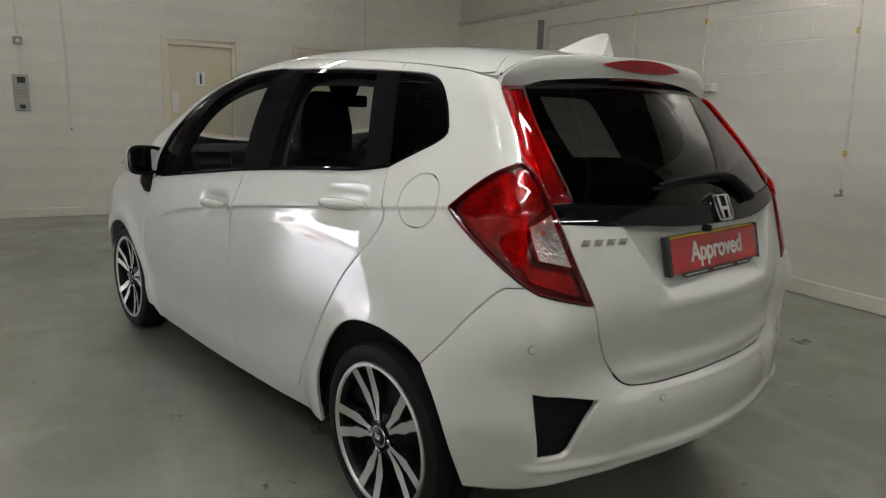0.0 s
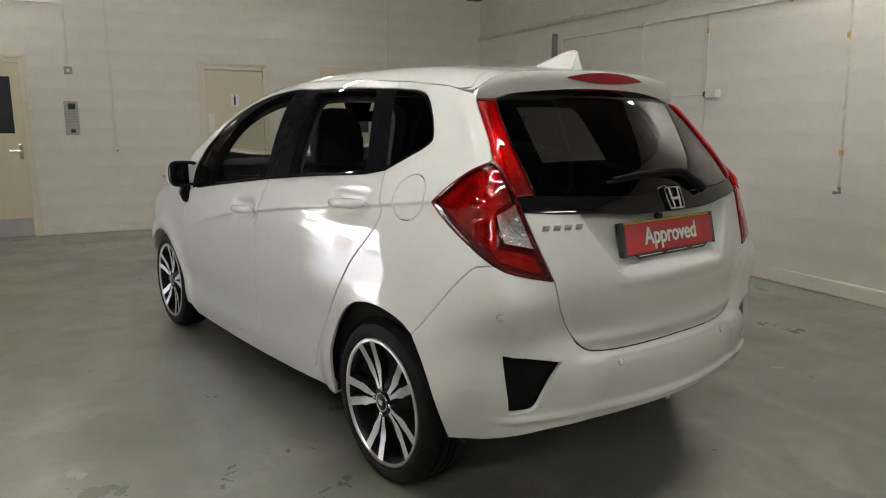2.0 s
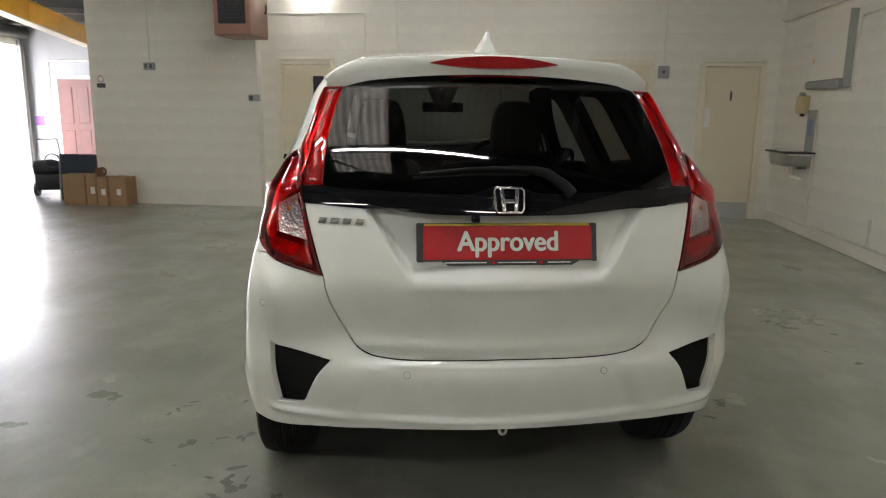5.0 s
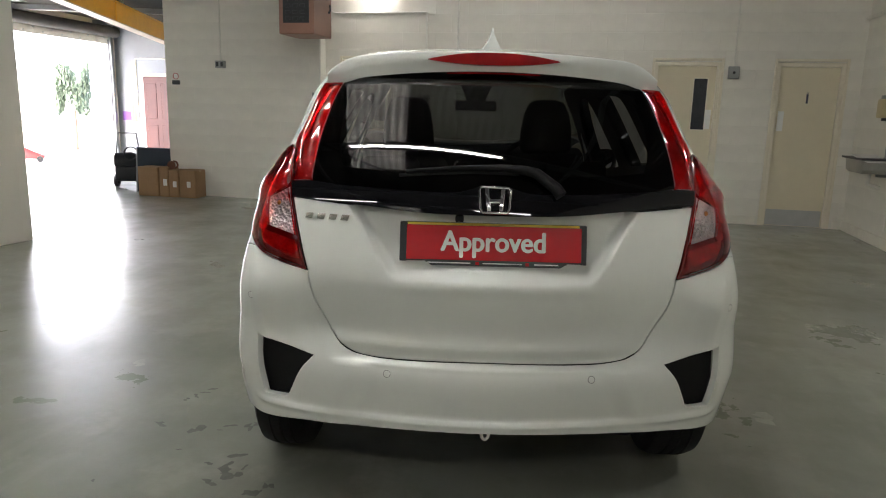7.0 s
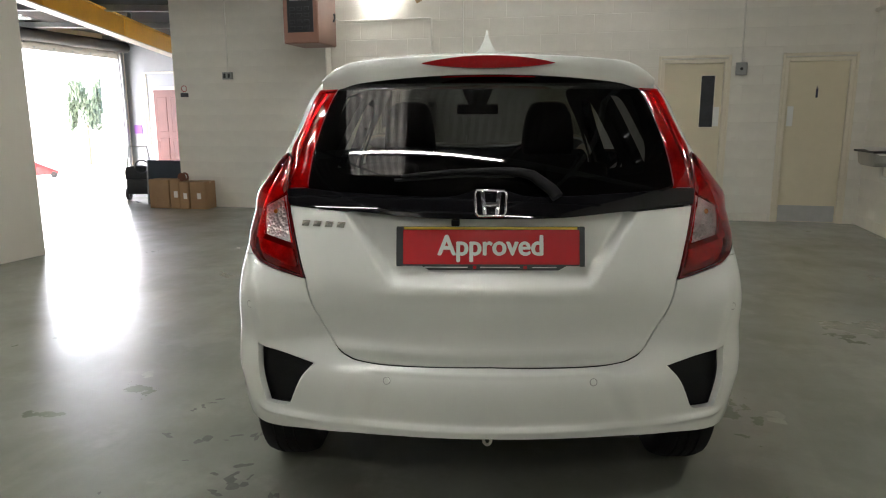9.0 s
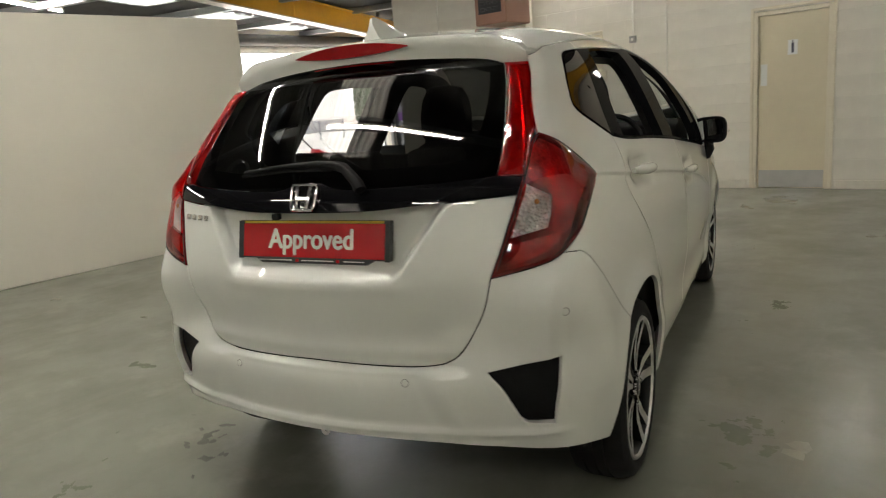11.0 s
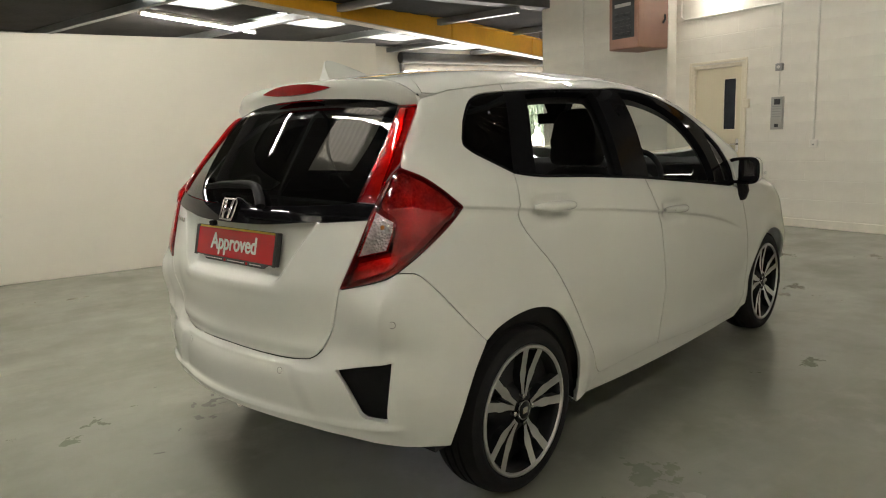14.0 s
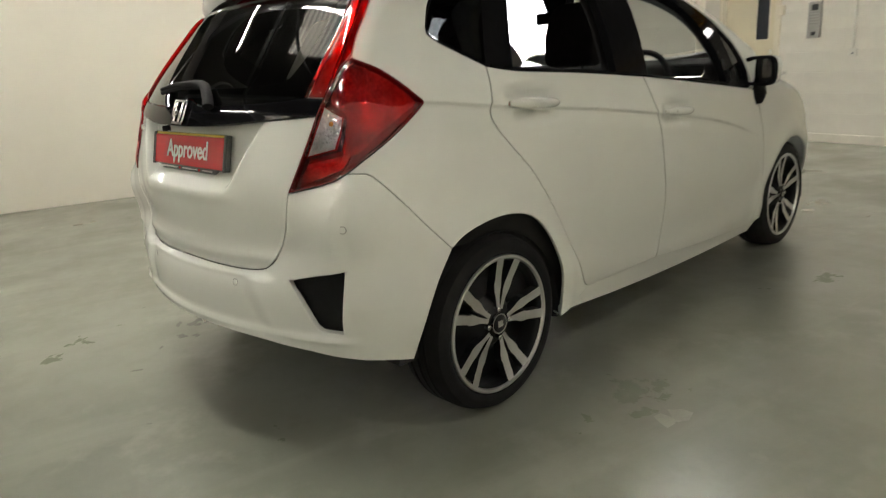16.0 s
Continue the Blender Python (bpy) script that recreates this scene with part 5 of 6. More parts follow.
for s in (1, -1):
    wheel(s * 0.805, 0.675, 0.3045, s, -14 if s > 0 else -24)
    wheel(s * 0.797, 3.205, 0.293, s, 10)


# ---- cabin ----
def seat(x, y, h):
    outline = [(-0.20, 0.0), (-0.215, 0.20), (-0.225, 0.40), (-0.20, 0.51), (-0.14, 0.548), (0.14, 0.548), (0.20, 0.51), (0.225, 0.40), (0.215, 0.20), (0.20, 0.0)]
    st = part("front_seat", prism(outline, -0.055, 0.055, bevel=0.03), CLOTH, car, "black cloth front seat", at=pose(x, y, h, 15, 0, 0), smooth=60)
    part("cushion", box((-0.24, 0.0, -0.08), (0.24, 0.50, 0.08), 0.05, seg=3), CLOTH, st, at=pose(0, 0, 0, -15), smooth=60)
    part("headrest", prism([(-0.120, 0.565), (-0.135, 0.60), (-0.128, 0.68), (-0.112, 0.77), (-0.092, 0.825), (-0.05, 0.838), (0.05, 0.838), (0.092, 0.825), (0.112, 0.77), (0.128, 0.68), (0.135, 0.60), (0.120, 0.565)], -0.045, 0.050, bevel=0.02), CLOTH, st, "black cloth headrest", at=pose(0, 0, 0.565, -22) @ pose(0, 0, -0.565), smooth=60)
    for k in (-0.055, 0.055):
        part("headrest_post", rod([(k, 0, 0.50), (k, 0, 0.58)], 0.006, 8), CHROME, st, "bright headrest post")


seat(-0.36, 1.89, 0.56), seat(0.36, 1.89, 0.56)
part("rear_bench", box((-0.62, 0.86, 0.45), (0.62, 0.98, 1.02), 0.04, seg=3), CLOTH, car, "black cloth rear bench", smooth=60)
for x in (-0.38, 0.0, 0.38):
    part("headrest", box((x - 0.12, 0.86, 1.02), (x + 0.12, 0.95, 1.12), 0.03, seg=3), CLOTH, car, smooth=60)
part("parcel_shelf", box((-0.58, 0.30, 0.985), (0.58, 0.88, 1.0), 0.004), CABIN, car)
part("dashboard", prism([(2.40, 0.62), (2.40, 0.985), (2.46, 1.075), (2.60, 1.098), (2.80, 1.090), (2.90, 1.075), (2.90, 0.62)], -0.70, 0.70, "x", bevel=0.02), CABIN, car, "black dashboard")
for x in (-0.59, 0.59):
    part("air_vent", rod([(x - 0.085, 2.395, 1.010), (x + 0.075, 2.395, 1.012), (x + 0.085, 2.405, 1.030), (x + 0.075, 2.425, 1.066), (x - 0.085, 2.430, 1.070)], 0.005, 8), CHROME, car, "chrome-edged air vent")
part("steering_wheel", rod([(0.36 + 0.18 * math.cos(a), 2.30 + 0.07 * math.sin(a), 0.975 + 0.17 * math.sin(a)) for a in np.linspace(0, math.tau, 33)[:-1]], 0.015, 8, closed=True), CABIN, car, "black steering wheel", smooth=60)
part("wheel_boss", box((0.27, 2.30, 0.90), (0.45, 2.42, 1.02), 0.03, seg=2), CABIN, car)
part("inner_mirror", box((-0.12, 2.10, 1.315), (0.12, 2.13, 1.375), 0.012, seg=2), BLACKTRIM, car, "black rear-view mirror")
part("mirror_stem", prism([(-0.05, 1.37), (0.05, 1.37), (0.09, 1.46), (-0.09, 1.46)], 2.11, 2.18), BLACKTRIM, car)
panel("headlining", lid, curve([across(0.62, 9, 0, 0.06), rail(0.62, 2.0, 1, 0.06), across(2.0, 9, 0.05, 0.06)[::-1], rail(2.0, 0.62, -1, 0.06)]), LINER, car, "grey headlining", grid=0.1, lift=-0.035, flange=0)
part("cabin_floor", box((-0.72, 0.30, 0.262), (0.72, 2.85, 0.32)), CABIN, car)
part("boot_wall", prism([(-0.55, 0.60), (0.55, 0.60), (0.58, 1.0), (-0.58, 1.0)], 0.20, 0.22), CABIN, car)


# ---- doors in the far wall ----
def room_door(i, a, b, glazed, handle, plate, sign):
    mid = (a + b) / 2
    w = b - a
    th = thing("door_%d" % (i + 1), "closed cream flush door with a grey kick plate" if not glazed else "closed cream door with a narrow dark window", "door", HALL @ pose(mid, FAR, 0), "doors of the far wall", "structure")
    fr = bmesh.new()
    for s in (-1, 1):
        box((s * (w / 2 + 0.022) - 0.022, -0.012, 0), (s * (w / 2 + 0.022) + 0.022, 0.13, DOORTOP + 0.045), 0.004, fr)
    box((-w / 2, -0.012, DOORTOP), (w / 2, 0.13, DOORTOP + 0.045), 0.004, fr)
    part("door_frame", fr, FRAME, th, "cream gloss door frame")
    ar = bmesh.new()
    for s in (-1, 1):
        box((s * (w / 2 + 0.06) - 0.016, -0.02, 0), (s * (w / 2 + 0.06) + 0.016, 0.0, DOORTOP + 0.092), 0.004, ar)
    box((-w / 2 - 0.044, -0.02, DOORTOP + 0.060), (w / 2 + 0.044, 0.0, DOORTOP + 0.092), 0.004, ar)
    part("architrave", ar, FRAME, th, "cream door surround")
    leaf = bmesh.new()
    if glazed:
        p0, p1 = w / 2 - 0.265, w / 2 - 0.085
        for lo, hi in (((-w / 2 + 0.003, 0.006), (p0, DOORTOP - 0.003)), ((p1, 0.006), (w / 2 - 0.003, DOORTOP - 0.003)), ((p0, 0.006), (p1, 1.16)), ((p0, 1.81), (p1, DOORTOP - 0.003))):
            box((lo[0], 0.03, lo[1]), (hi[0], 0.074, hi[1]), bm=leaf)
    else:
        box((-w / 2 + 0.003, 0.03, 0.006), (w / 2 - 0.003, 0.074, DOORTOP - 0.003), 0.002, leaf)
    lf = part("leaf", leaf, DOOR, th, "cream painted door leaf")
    if glazed:
        part("pane", box((p0, 0.046, 1.16), (p1, 0.052, 1.81)), surface("wired_glass_dark", (0.035, 0.04, 0.05), 0.12, var=0.3, scale=4, coat=0.6), lf, "dark wired glass pane")
        bead = bmesh.new()
        for s, c in ((p0, p0 + 0.012), (p1 - 0.012, p1)):
            box((s, 0.026, 1.16), (c, 0.034, 1.81), 0.002, bead)
        for c in (1.16, 1.798):
            box((p0, 0.026, c), (p1, 0.034, c + 0.012), 0.002, bead)
        part("glazing_bead", bead, FRAME, lf)
    part("kick_plate", box((-w / 2 + 0.015, 0.027, 0.012), (w / 2 - 0.015, 0.031, 0.21), 0.001), KICK, lf, "dull grey kick plate")
    if handle:
        part("lever_handle", rod([(w / 2 - 0.055, 0.03, 0.98), (w / 2 - 0.055, -0.02, 0.98), (w / 2 - 0.16, -0.022, 0.98)], 0.009, 8), CHROME, lf, "steel lever handle")
        part("handle_plate", box((w / 2 - 0.075, 0.024, 0.88), (w / 2 - 0.035, 0.030, 1.05), 0.002), CHROME, lf)
    if plate:
        x = plate * (w / 2 - 0.06)
        part("push_plate", box((x - 0.035, 0.025, 1.18), (x + 0.035, 0.030, 1.42), 0.002), surface("push_plate_plastic", (0.78, 0.78, 0.74), 0.3), lf, "pale push plate")
    if sign:
        sg = part("sign", box((-0.05, 0.026, 1.50), (0.05, 0.030, 1.66), 0.001), surface("sign_white", (0.84, 0.84, 0.82), 0.4) if sign == 1 else DOOR, lf, "small door sign")
        part("sign_bar", box((-0.012, 0.0235, 1.52), (0.012, 0.0262, 1.63), 0.001), surface("sign_ink", (0.02, 0.02, 0.05), 0.5), sg)
        part("sign_dot", lathe([(0.0, 0.011), (0.002, 0.011), (0.002, 0.0)], 14, "y"), bpy.data.materials["sign_ink"], sg, at=pose(0, 0.024, 1.645))


room_door(0, *DOORS[0], True, True, 0, 0)
room_door(1, *DOORS[1], False, False, -1, 1)
room_door(2, *DOORS[2], True, False, 1, 0)
room_door(3, *DOORS[3], False, False, -1, 2)
solid("wall_closet", box((-3.58, FAR + 0.5, 0), (RIGHT + 0.2, FAR + 0.6, EAVES)), WALL, "plain wall behind the doors", "wall", HALL, kind="structure")


LETTERW = surface("pale_card", (0.8, 0.78, 0.74), 0.5, var=0.05, scale=10)


# ---- electrical fittings ----
def wall_box(name, u, v, z, w, h, d, material, label, face="far", bevel=0.006):
    yaw = 0 if face == "far" else -90
    th = thing(name, label, name.replace("_", " "), HALL @ pose(u, v, z, 0, 0, yaw))
    part("body", box((-w / 2, -d, -h / 2), (w / 2, 0, h / 2), bevel), material, th)
    return th


def conduit(points, r=0.011, material=WHITEPLASTIC, label="white painted cable conduit on the wall"):
    return solid("conduit", rod(points, r, 8), material, label, "conduit", HALL)


F = FAR - 0.012
conduit([(-3.50, F, 2.95), (-3.50, F, 2.66), (-3.44, F, 2.61), (-2.18, F, 2.61), (-2.12, F, 2.61), (-2.12, F, 1.92)], label="white conduit run above the glazed door")
conduit([(-2.12, F, 1.84), (-2.125, F, 1.55)], 0.006)
conduit([(-1.69, F, 3.6), (-1.69, F, 1.03)], 0.014, label="white conduit down to a wall socket")
conduit([(-3.59, SIDE - 0.012, 3.6), (-3.59, SIDE - 0.012, 1.54)], 0.011, label="white conduit down the block wall corner")
conduit([(1.79, F, 3.6), (1.79, F, 1.92)], 0.010, label="thin white conduit between two doors")
conduit([(-5.10, SIDE - 0.012, 3.6), (-5.10, SIDE - 0.012, 1.95)], 0.010, label="thin white conduit on the block wall")
b1 = wall_box("junction_box", -2.12, FAR, 1.88, 0.085, 0.085, 0.045, GREYPLASTIC, "small grey conduit junction box")
part("knob", lathe([(-0.056, 0.0), (-0.056, 0.016), (-0.045, 0.018)], 16, "y"), WHITEPLASTIC, b1)
b2 = wall_box("junction_box", 1.79, FAR, 1.87, 0.13, 0.15, 0.05, GREYPLASTIC, "grey square isolator box on the wall")
part("knob", lathe([(-0.062, 0.0), (-0.062, 0.014), (-0.05, 0.018)], 16, "y"), DARKPLASTIC, b2)
b0 = wall_box("junction_box", -5.10, SIDE, 1.90, 0.15, 0.10, 0.05, GREYPLASTIC, "grey double switch box on the wall")
for s in (-0.035, 0.035):
    part("rocker", box((s - 0.018, -0.056, -0.03), (s + 0.018, -0.05, 0.03), 0.002), DARKPLASTIC, b0)
b3 = wall_box("junction_box", -3.62, SIDE, 1.49, 0.15, 0.09, 0.05, GREYPLASTIC, "grey switch box beside the glazed door")
part("rocker", box((-0.06, -0.058, -0.03), (-0.01, -0.05, 0.03), 0.002), DARKPLASTIC, b3)
so = wall_box("wall_socket", -1.68, FAR, 0.98, 0.09, 0.09, 0.03, WHITEPLASTIC, "white single wall socket")
part("slot", box((-0.012, -0.033, -0.02), (0.012, -0.03, 0.0)), GREYPLASTIC, so)
wall_box("thermostat", -2.53, FAR, 1.48, 0.085, 0.11, 0.04, FRAME, "cream call-point box beside the door")
ic = wall_box("intercom", -2.125, FAR, 1.345, 0.145, 0.385, 0.045, surface("intercom_grey", (0.40, 0.39, 0.35), 0.4, var=0.05, scale=10), "tall grey door-entry panel on the wall")
part("camera_window", box((-0.03, -0.049, 0.10), (0.045, -0.045, 0.165), 0.002), DARKPLASTIC, ic)
part("call_button", box((-0.02, -0.051, -0.165), (0.03, -0.045, -0.125), 0.003), DARKPLASTIC, ic)
for k in range(5):
    part("louvre", box((-0.055, -0.048, 0.075 - k * 0.03), (0.055, -0.045, 0.085 - k * 0.03), 0.001), GREYPLASTIC, ic)
ns = thing("wall_sign", "small round red and white sign over a dark notice", "sign", HALL @ pose(-5.84, SIDE, 1.70))
part("disc", lathe([(-0.002, 0.0), (-0.002, 0.045), (0.0, 0.046)], 24, "y"), LETTERW, ns, at=pose(0, -0.001, 0.03))
part("red_ring", rod([(0.042 * math.cos(a), -0.004, 0.03 + 0.042 * math.sin(a)) for a in np.linspace(0, math.tau, 25)[:-1]], 0.005, 6, closed=True), surface("sign_red", (0.45, 0.03, 0.03), 0.5), ns)
part("notice", box((-0.065, -0.004, -0.09), (0.065, 0.0, -0.03), 0.001), DARKPLASTIC, ns)
solid("wall_sounder", lathe([(-0.03, 0.0), (-0.03, 0.02), (0.0, 0.022)], 14, "y"), DARKPLASTIC, "small dark sounder dot on the wall", "sounder", HALL @ pose(1.11, FAR, 2.99))

# ---- warm-air heater under the roof ----
COPPER = surface("heater_brown_enamel", (0.30, 0.155, 0.105), 0.42, var=0.10, scale=4)
he = thing("air_heater", "brown enamelled unit heater with dark louvres, hung from roof", "heater", HALL @ pose(-3.45, 6.42, 2.20))
bm = box((-0.23, -0.27, 0.0), (0.23, 0.30, 0.66), 0.012)
part("casing", bm, COPPER, he, "brown enamelled casing")
part("recess", box((-0.17, -0.276, 0.13), (0.17, -0.268, 0.66), 0.002), DARKPLASTIC, he, "dark front recess")
for k in range(3):
    for j in range(4):
        part("louvre", box((-0.135 + k * 0.095, -0.292, 0.16 + j * 0.075), (-0.065 + k * 0.095, -0.276, 0.20 + j * 0.075), 0.006), DARKPLASTIC, he)
part("label_strip", box((-0.13, -0.280, 0.50), (0.12, -0.276, 0.54), 0.001), KICK, he)
part("flue", rod([(0.24, 0.18, 0.30), (0.255, 0.20, 0.34), (0.24, 0.22, 0.40)], 0.012, 8), DARKPLASTIC, he)
for x in (-0.18, 0.18):
    part("hanger", rod([(x, 0.0, 0.65), (x, 0.0, 1.52)], 0.006, 6), STEEL, he)

# ---- steelwork ----
def i_beam(length, w, h, t):
    bm = bmesh.new()
    box((-length / 2, -w / 2, 0), (length / 2, w / 2, t), bm=bm)
    box((-length / 2, -w / 2, h - t), (length / 2, w / 2, h), bm=bm)
    box((-length / 2, -t / 2, t), (length / 2, t / 2, h - t), bm=bm)
    return bm


crane = thing("crane_beam", "yellow painted steel overhead beam crossing the hall", "beam", HALL @ pose(-7.175, 5.0, 2.90, 0, 2.86, 104.3))
part("girder", box((-4.7, -0.07, 0.02), (7.3, 0.07, 0.34), 0.004), BEAM, crane, "yellow box girder")
part("flange", box((-4.7, -0.10, 0.0), (7.3, 0.10, 0.02)), surface("pale_flange", (0.55, 0.50, 0.40), 0.4, var=0.2, scale=6), crane, "pale worn lower flange")
part("flange", box((-4.7, -0.10, 0.34), (7.3, 0.10, 0.36)), BEAM, crane)
for x in (4.4, 6.8):
    part("hanger", box((x - 0.03, -0.03, 0.36), (x + 0.03, 0.03, 0.30 + 0.05 * x), 0.004), STEEL, crane)
for x in (-3.5, -1.0, 1.5, 4.0, 6.5):
    part("stiffener", box((x - 0.006, -0.085, 0.02), (x + 0.006, 0.085, 0.34)), BEAM, crane)
wb = thing("wall_beam", "yellow steel beam along the top of the far wall", "beam", HALL @ pose(0.70, FAR - 0.16, 3.08))
part("girder", i_beam(5.0, 0.16, 0.22, 0.018), BEAM, wb, "yellow steel girder")
part("seat", box((2.30, -0.06, -0.05), (2.5, 0.16, 0.0), 0.004), surface("rusty_seat", (0.16, 0.09, 0.03), 0.7, var=0.3, scale=8), wb, "rusty beam seat")
part("seat", box((-2.5, -0.06, -0.05), (-2.3, 0.16, 0.0), 0.004), BEAM, wb)
part("brace", rod([(-2.95, 0.05, -0.27), (-3.10, -0.10, 0.05), (-3.30, -0.35, 0.60)], 0.055, 4), surface("timber_brace", (0.42, 0.27, 0.11), 0.6, var=0.15, scale=5), wb, "yellowed timber brace")
for k in range(8):
    solid("roof_purlin", box((-5.9, -6.2 + k * 1.95, 3.50), (3.2, -6.08 + k * 1.95, 3.67), 0.004), STEEL, "grey steel roof purlin", "purlin", HALL, group="purlins", kind="structure")
for k in range(8):
    solid("roof_purlin", box((-0.05, -2.7, 0.0), (0.05, 2.7, 0.10), 0.004), STEEL, "grey steel roof purlin", "purlin", HALL @ pose(-8.5, -3.4 + k * 2.30, 3.05, 0, 0, -72), group="purlins", kind="structure")
for u in (-2.1, 1.2):
    rf = thing("roof_truss", "grey steel roof truss under the sheeting", "truss", HALL @ pose(u, 0.0, 3.42), "trusses")
    part("chord", box((-0.025, -6.9, 0.0), (0.025, 7.3, 0.05)), STEEL, rf)
    for k in range(9):
        part("web", rod([(0, -6.6 + k * 1.5, 0.05), (0, -5.9 + k * 1.5, 0.24)], 0.014, 6), STEEL, rf)

# ---- right-hand wall fittings ----
W = RIGHT - 0.012
OLD = surface("old_conduit", (0.74, 0.71, 0.62), 0.5, var=0.15, scale=12)
BRASS = surface("yellow_clip", (0.62, 0.45, 0.10), 0.5)


def run(points, r, label):
    return solid("conduit", rod(points, r, 8), OLD, label, "conduit", HALL)


run([(RIGHT - 0.03, 7.33, 2.50), (RIGHT - 0.03, -6.5, 2.50)], 0.026, "thick painted pipe high along the wall")
run([(W, 5.30, 1.58), (W, 5.30, 2.25), (W, 5.26, 2.29), (W, -6.0, 2.29)], 0.011, "thin conduit along the wall below the pipe")
run([(W, 3.03, 2.28), (W, 3.02, 0.50), (W, 2.96, 0.44)], 0.008, "thin vertical conduit on the wall")
run([(W, 2.80, 0.30), (W, 2.79, 0.16), (W, 3.6, 0.13), (W, 5.9, 0.15)], 0.010, "conduit low along the wall foot")
run([(W, 1.69, 2.28), (W, 1.64, 0.84)], 0.010, "vertical conduit ending above the floor")
run([(W, 3.89, 2.28), (W, 3.89, 1.62), (W, 3.72, 1.57), (W, 2.97, 1.575)], 0.006, "thin cable run to the wall camera")
run([(W, 4.66, 0.40), (W, 4.66, 0.16)], 0.014, "short pipe stub at the wall foot")
run([(W, 4.10, 0.42), (W, 4.10, 0.14)], 0.012, "short pipe stub at the wall foot")
for v, z in ((1.685, 1.96), (1.65, 1.10), (3.03, 2.14), (3.02, 0.93), (3.9, 2.29), (2.2, 2.29), (5.1, 2.52), (3.4, 2.52)):
    solid("pipe_clip", box((W - 0.012, v - 0.012, z - 0.022), (W + 0.012, v + 0.012, z + 0.022), 0.003), BRASS, "yellowed saddle clip on a conduit", "clip", HALL, group="pipe clips")
solid("pipe_end", rod([(W, 1.64, 0.84), (W, 1.63, 0.80), (W - 0.02, 1.67, 0.795)], 0.013, 8), STEEL, "capped steel conduit end", "conduit end", HALL)
tap = thing("drain_tap", "small brass tap on the wall foot", "tap", HALL @ pose(W, 2.78, 0.30))
part("spout", rod([(0, 0, 0), (-0.03, 0, 0), (-0.05, 0.0, -0.03)], 0.010, 8), STEEL, tap)
part("lever", box((-0.03, -0.035, 0.01), (-0.02, 0.035, 0.02), 0.003), STEEL, tap)
cc = thing("wall_camera", "small white security camera with a dark lens", "camera", HALL @ pose(RIGHT, 2.90, 1.575))
part("housing", box((-0.085, -0.06, -0.035), (-0.01, 0.06, 0.035), 0.006), WHITEPLASTIC, cc)
part("lens", lathe([(0.0, 0.028), (0.03, 0.028), (0.03, 0.0)], 18, "y"), DARKPLASTIC, cc, at=pose(-0.05, 0.06, 0.0))
part("bracket", box((-0.02, -0.02, -0.03), (0.0, 0.02, 0.03)), WHITEPLASTIC, cc)
cb = thing("wall_cabinet", "white wall cabinet with a grey edge and base", "cabinet", HALL @ pose(RIGHT, 5.83, 1.62))
part("body", box((-0.055, -0.40, 0.09), (0.0, 0.40, 0.74), 0.004), PARTITION, cb, "white cabinet body")
part("door", box((-0.068, -0.395, 0.095), (-0.056, 0.395, 0.735), 0.003), PARTITION, cb)
part("edge", box((-0.072, -0.43, 0.0), (0.0, -0.401, 0.75), 0.003), GREYPLASTIC, cb, "grey cabinet edge")
part("base", box((-0.125, -0.40, 0.0), (0.0, 0.40, 0.088), 0.02), GREYPLASTIC, cb, "grey cabinet base")
part("hazard_mark", prism([(0.32, 0.28), (0.38, 0.28), (0.35, 0.34)], -0.0705, -0.068, "x"), surface("hazard_yellow", (0.65, 0.42, 0.08), 0.5), cb)
dp = thing("soap_dispenser", "yellowed plastic dispenser on the wall", "dispenser", HALL @ pose(RIGHT, 6.40, 1.36))
part("body", box((-0.10, -0.08, 0.0), (0.0, 0.10, 0.20), 0.02, seg=2), surface("aged_plastic", (0.60, 0.50, 0.26), 0.45, var=0.15, scale=10), dp)
part("valve", box((-0.07, -0.02, -0.03), (-0.03, 0.02, 0.0), 0.005), DARKPLASTIC, dp)
part("cap", box((-0.06, 0.06, 0.16), (-0.005, 0.12, 0.24), 0.006), GREYPLASTIC, dp)
bs = thing("hand_basin", "steel hand basin with papers on top", "basin", HALL @ pose(RIGHT, 6.30, 0.78))
part("bowl", prism([(-0.26, 0.14), (0.30, 0.14), (0.26, 0.02), (0.18, 0.0), (-0.20, 0.0), (-0.25, 0.04)], -0.30, 0.0, "x", bevel=0.01), surface("basin_steel", (0.42, 0.41, 0.37), 0.35, 0.6, var=0.2, scale=8), bs, "dull steel bowl", at=pose(0, 0, 0))
part("rim", box((-0.33, -0.28, 0.142), (0.0, 0.34, 0.162), 0.004), DARKPLASTIC, bs, "dark basin rim")
part("splashback", box((-0.025, -0.22, 0.16), (-0.005, 0.0, 0.62), 0.003), GREYPLASTIC, bs, "grey upright board")
part("notice", box((-0.030, -0.16, 0.34), (-0.0255, -0.06, 0.52), 0.001), surface("blue_notice", (0.18, 0.24, 0.36), 0.5), bs, "bluish notice")
part("paper", box((-0.31, -0.28, 0.164), (-0.06, 0.16, 0.172), 0.001), LETTERW, bs, at=pose(0, 0, 0.0, 8, 0, 4))
part("waste_pipe", rod([(-0.14, 0.02, 0.0), (-0.14, 0.02, -0.12), (-0.02, 0.02, -0.16)], 0.022, 10), WHITEPLASTIC, bs)
part("supply_pipe", rod([(-0.02, -0.25, 0.60), (-0.02, -0.25, -0.62)], 0.009, 8), OLD, bs)
part("bracket", box((-0.10, -0.06, -0.04), (0.0, -0.04, 0.0), 0.003), STEEL, bs)

# ---- the store by the passage ----
CARD = surface("brown_cardboard", (0.36, 0.22, 0.11), 0.8, var=0.12, scale=5, bump=0.15, bscale=40)
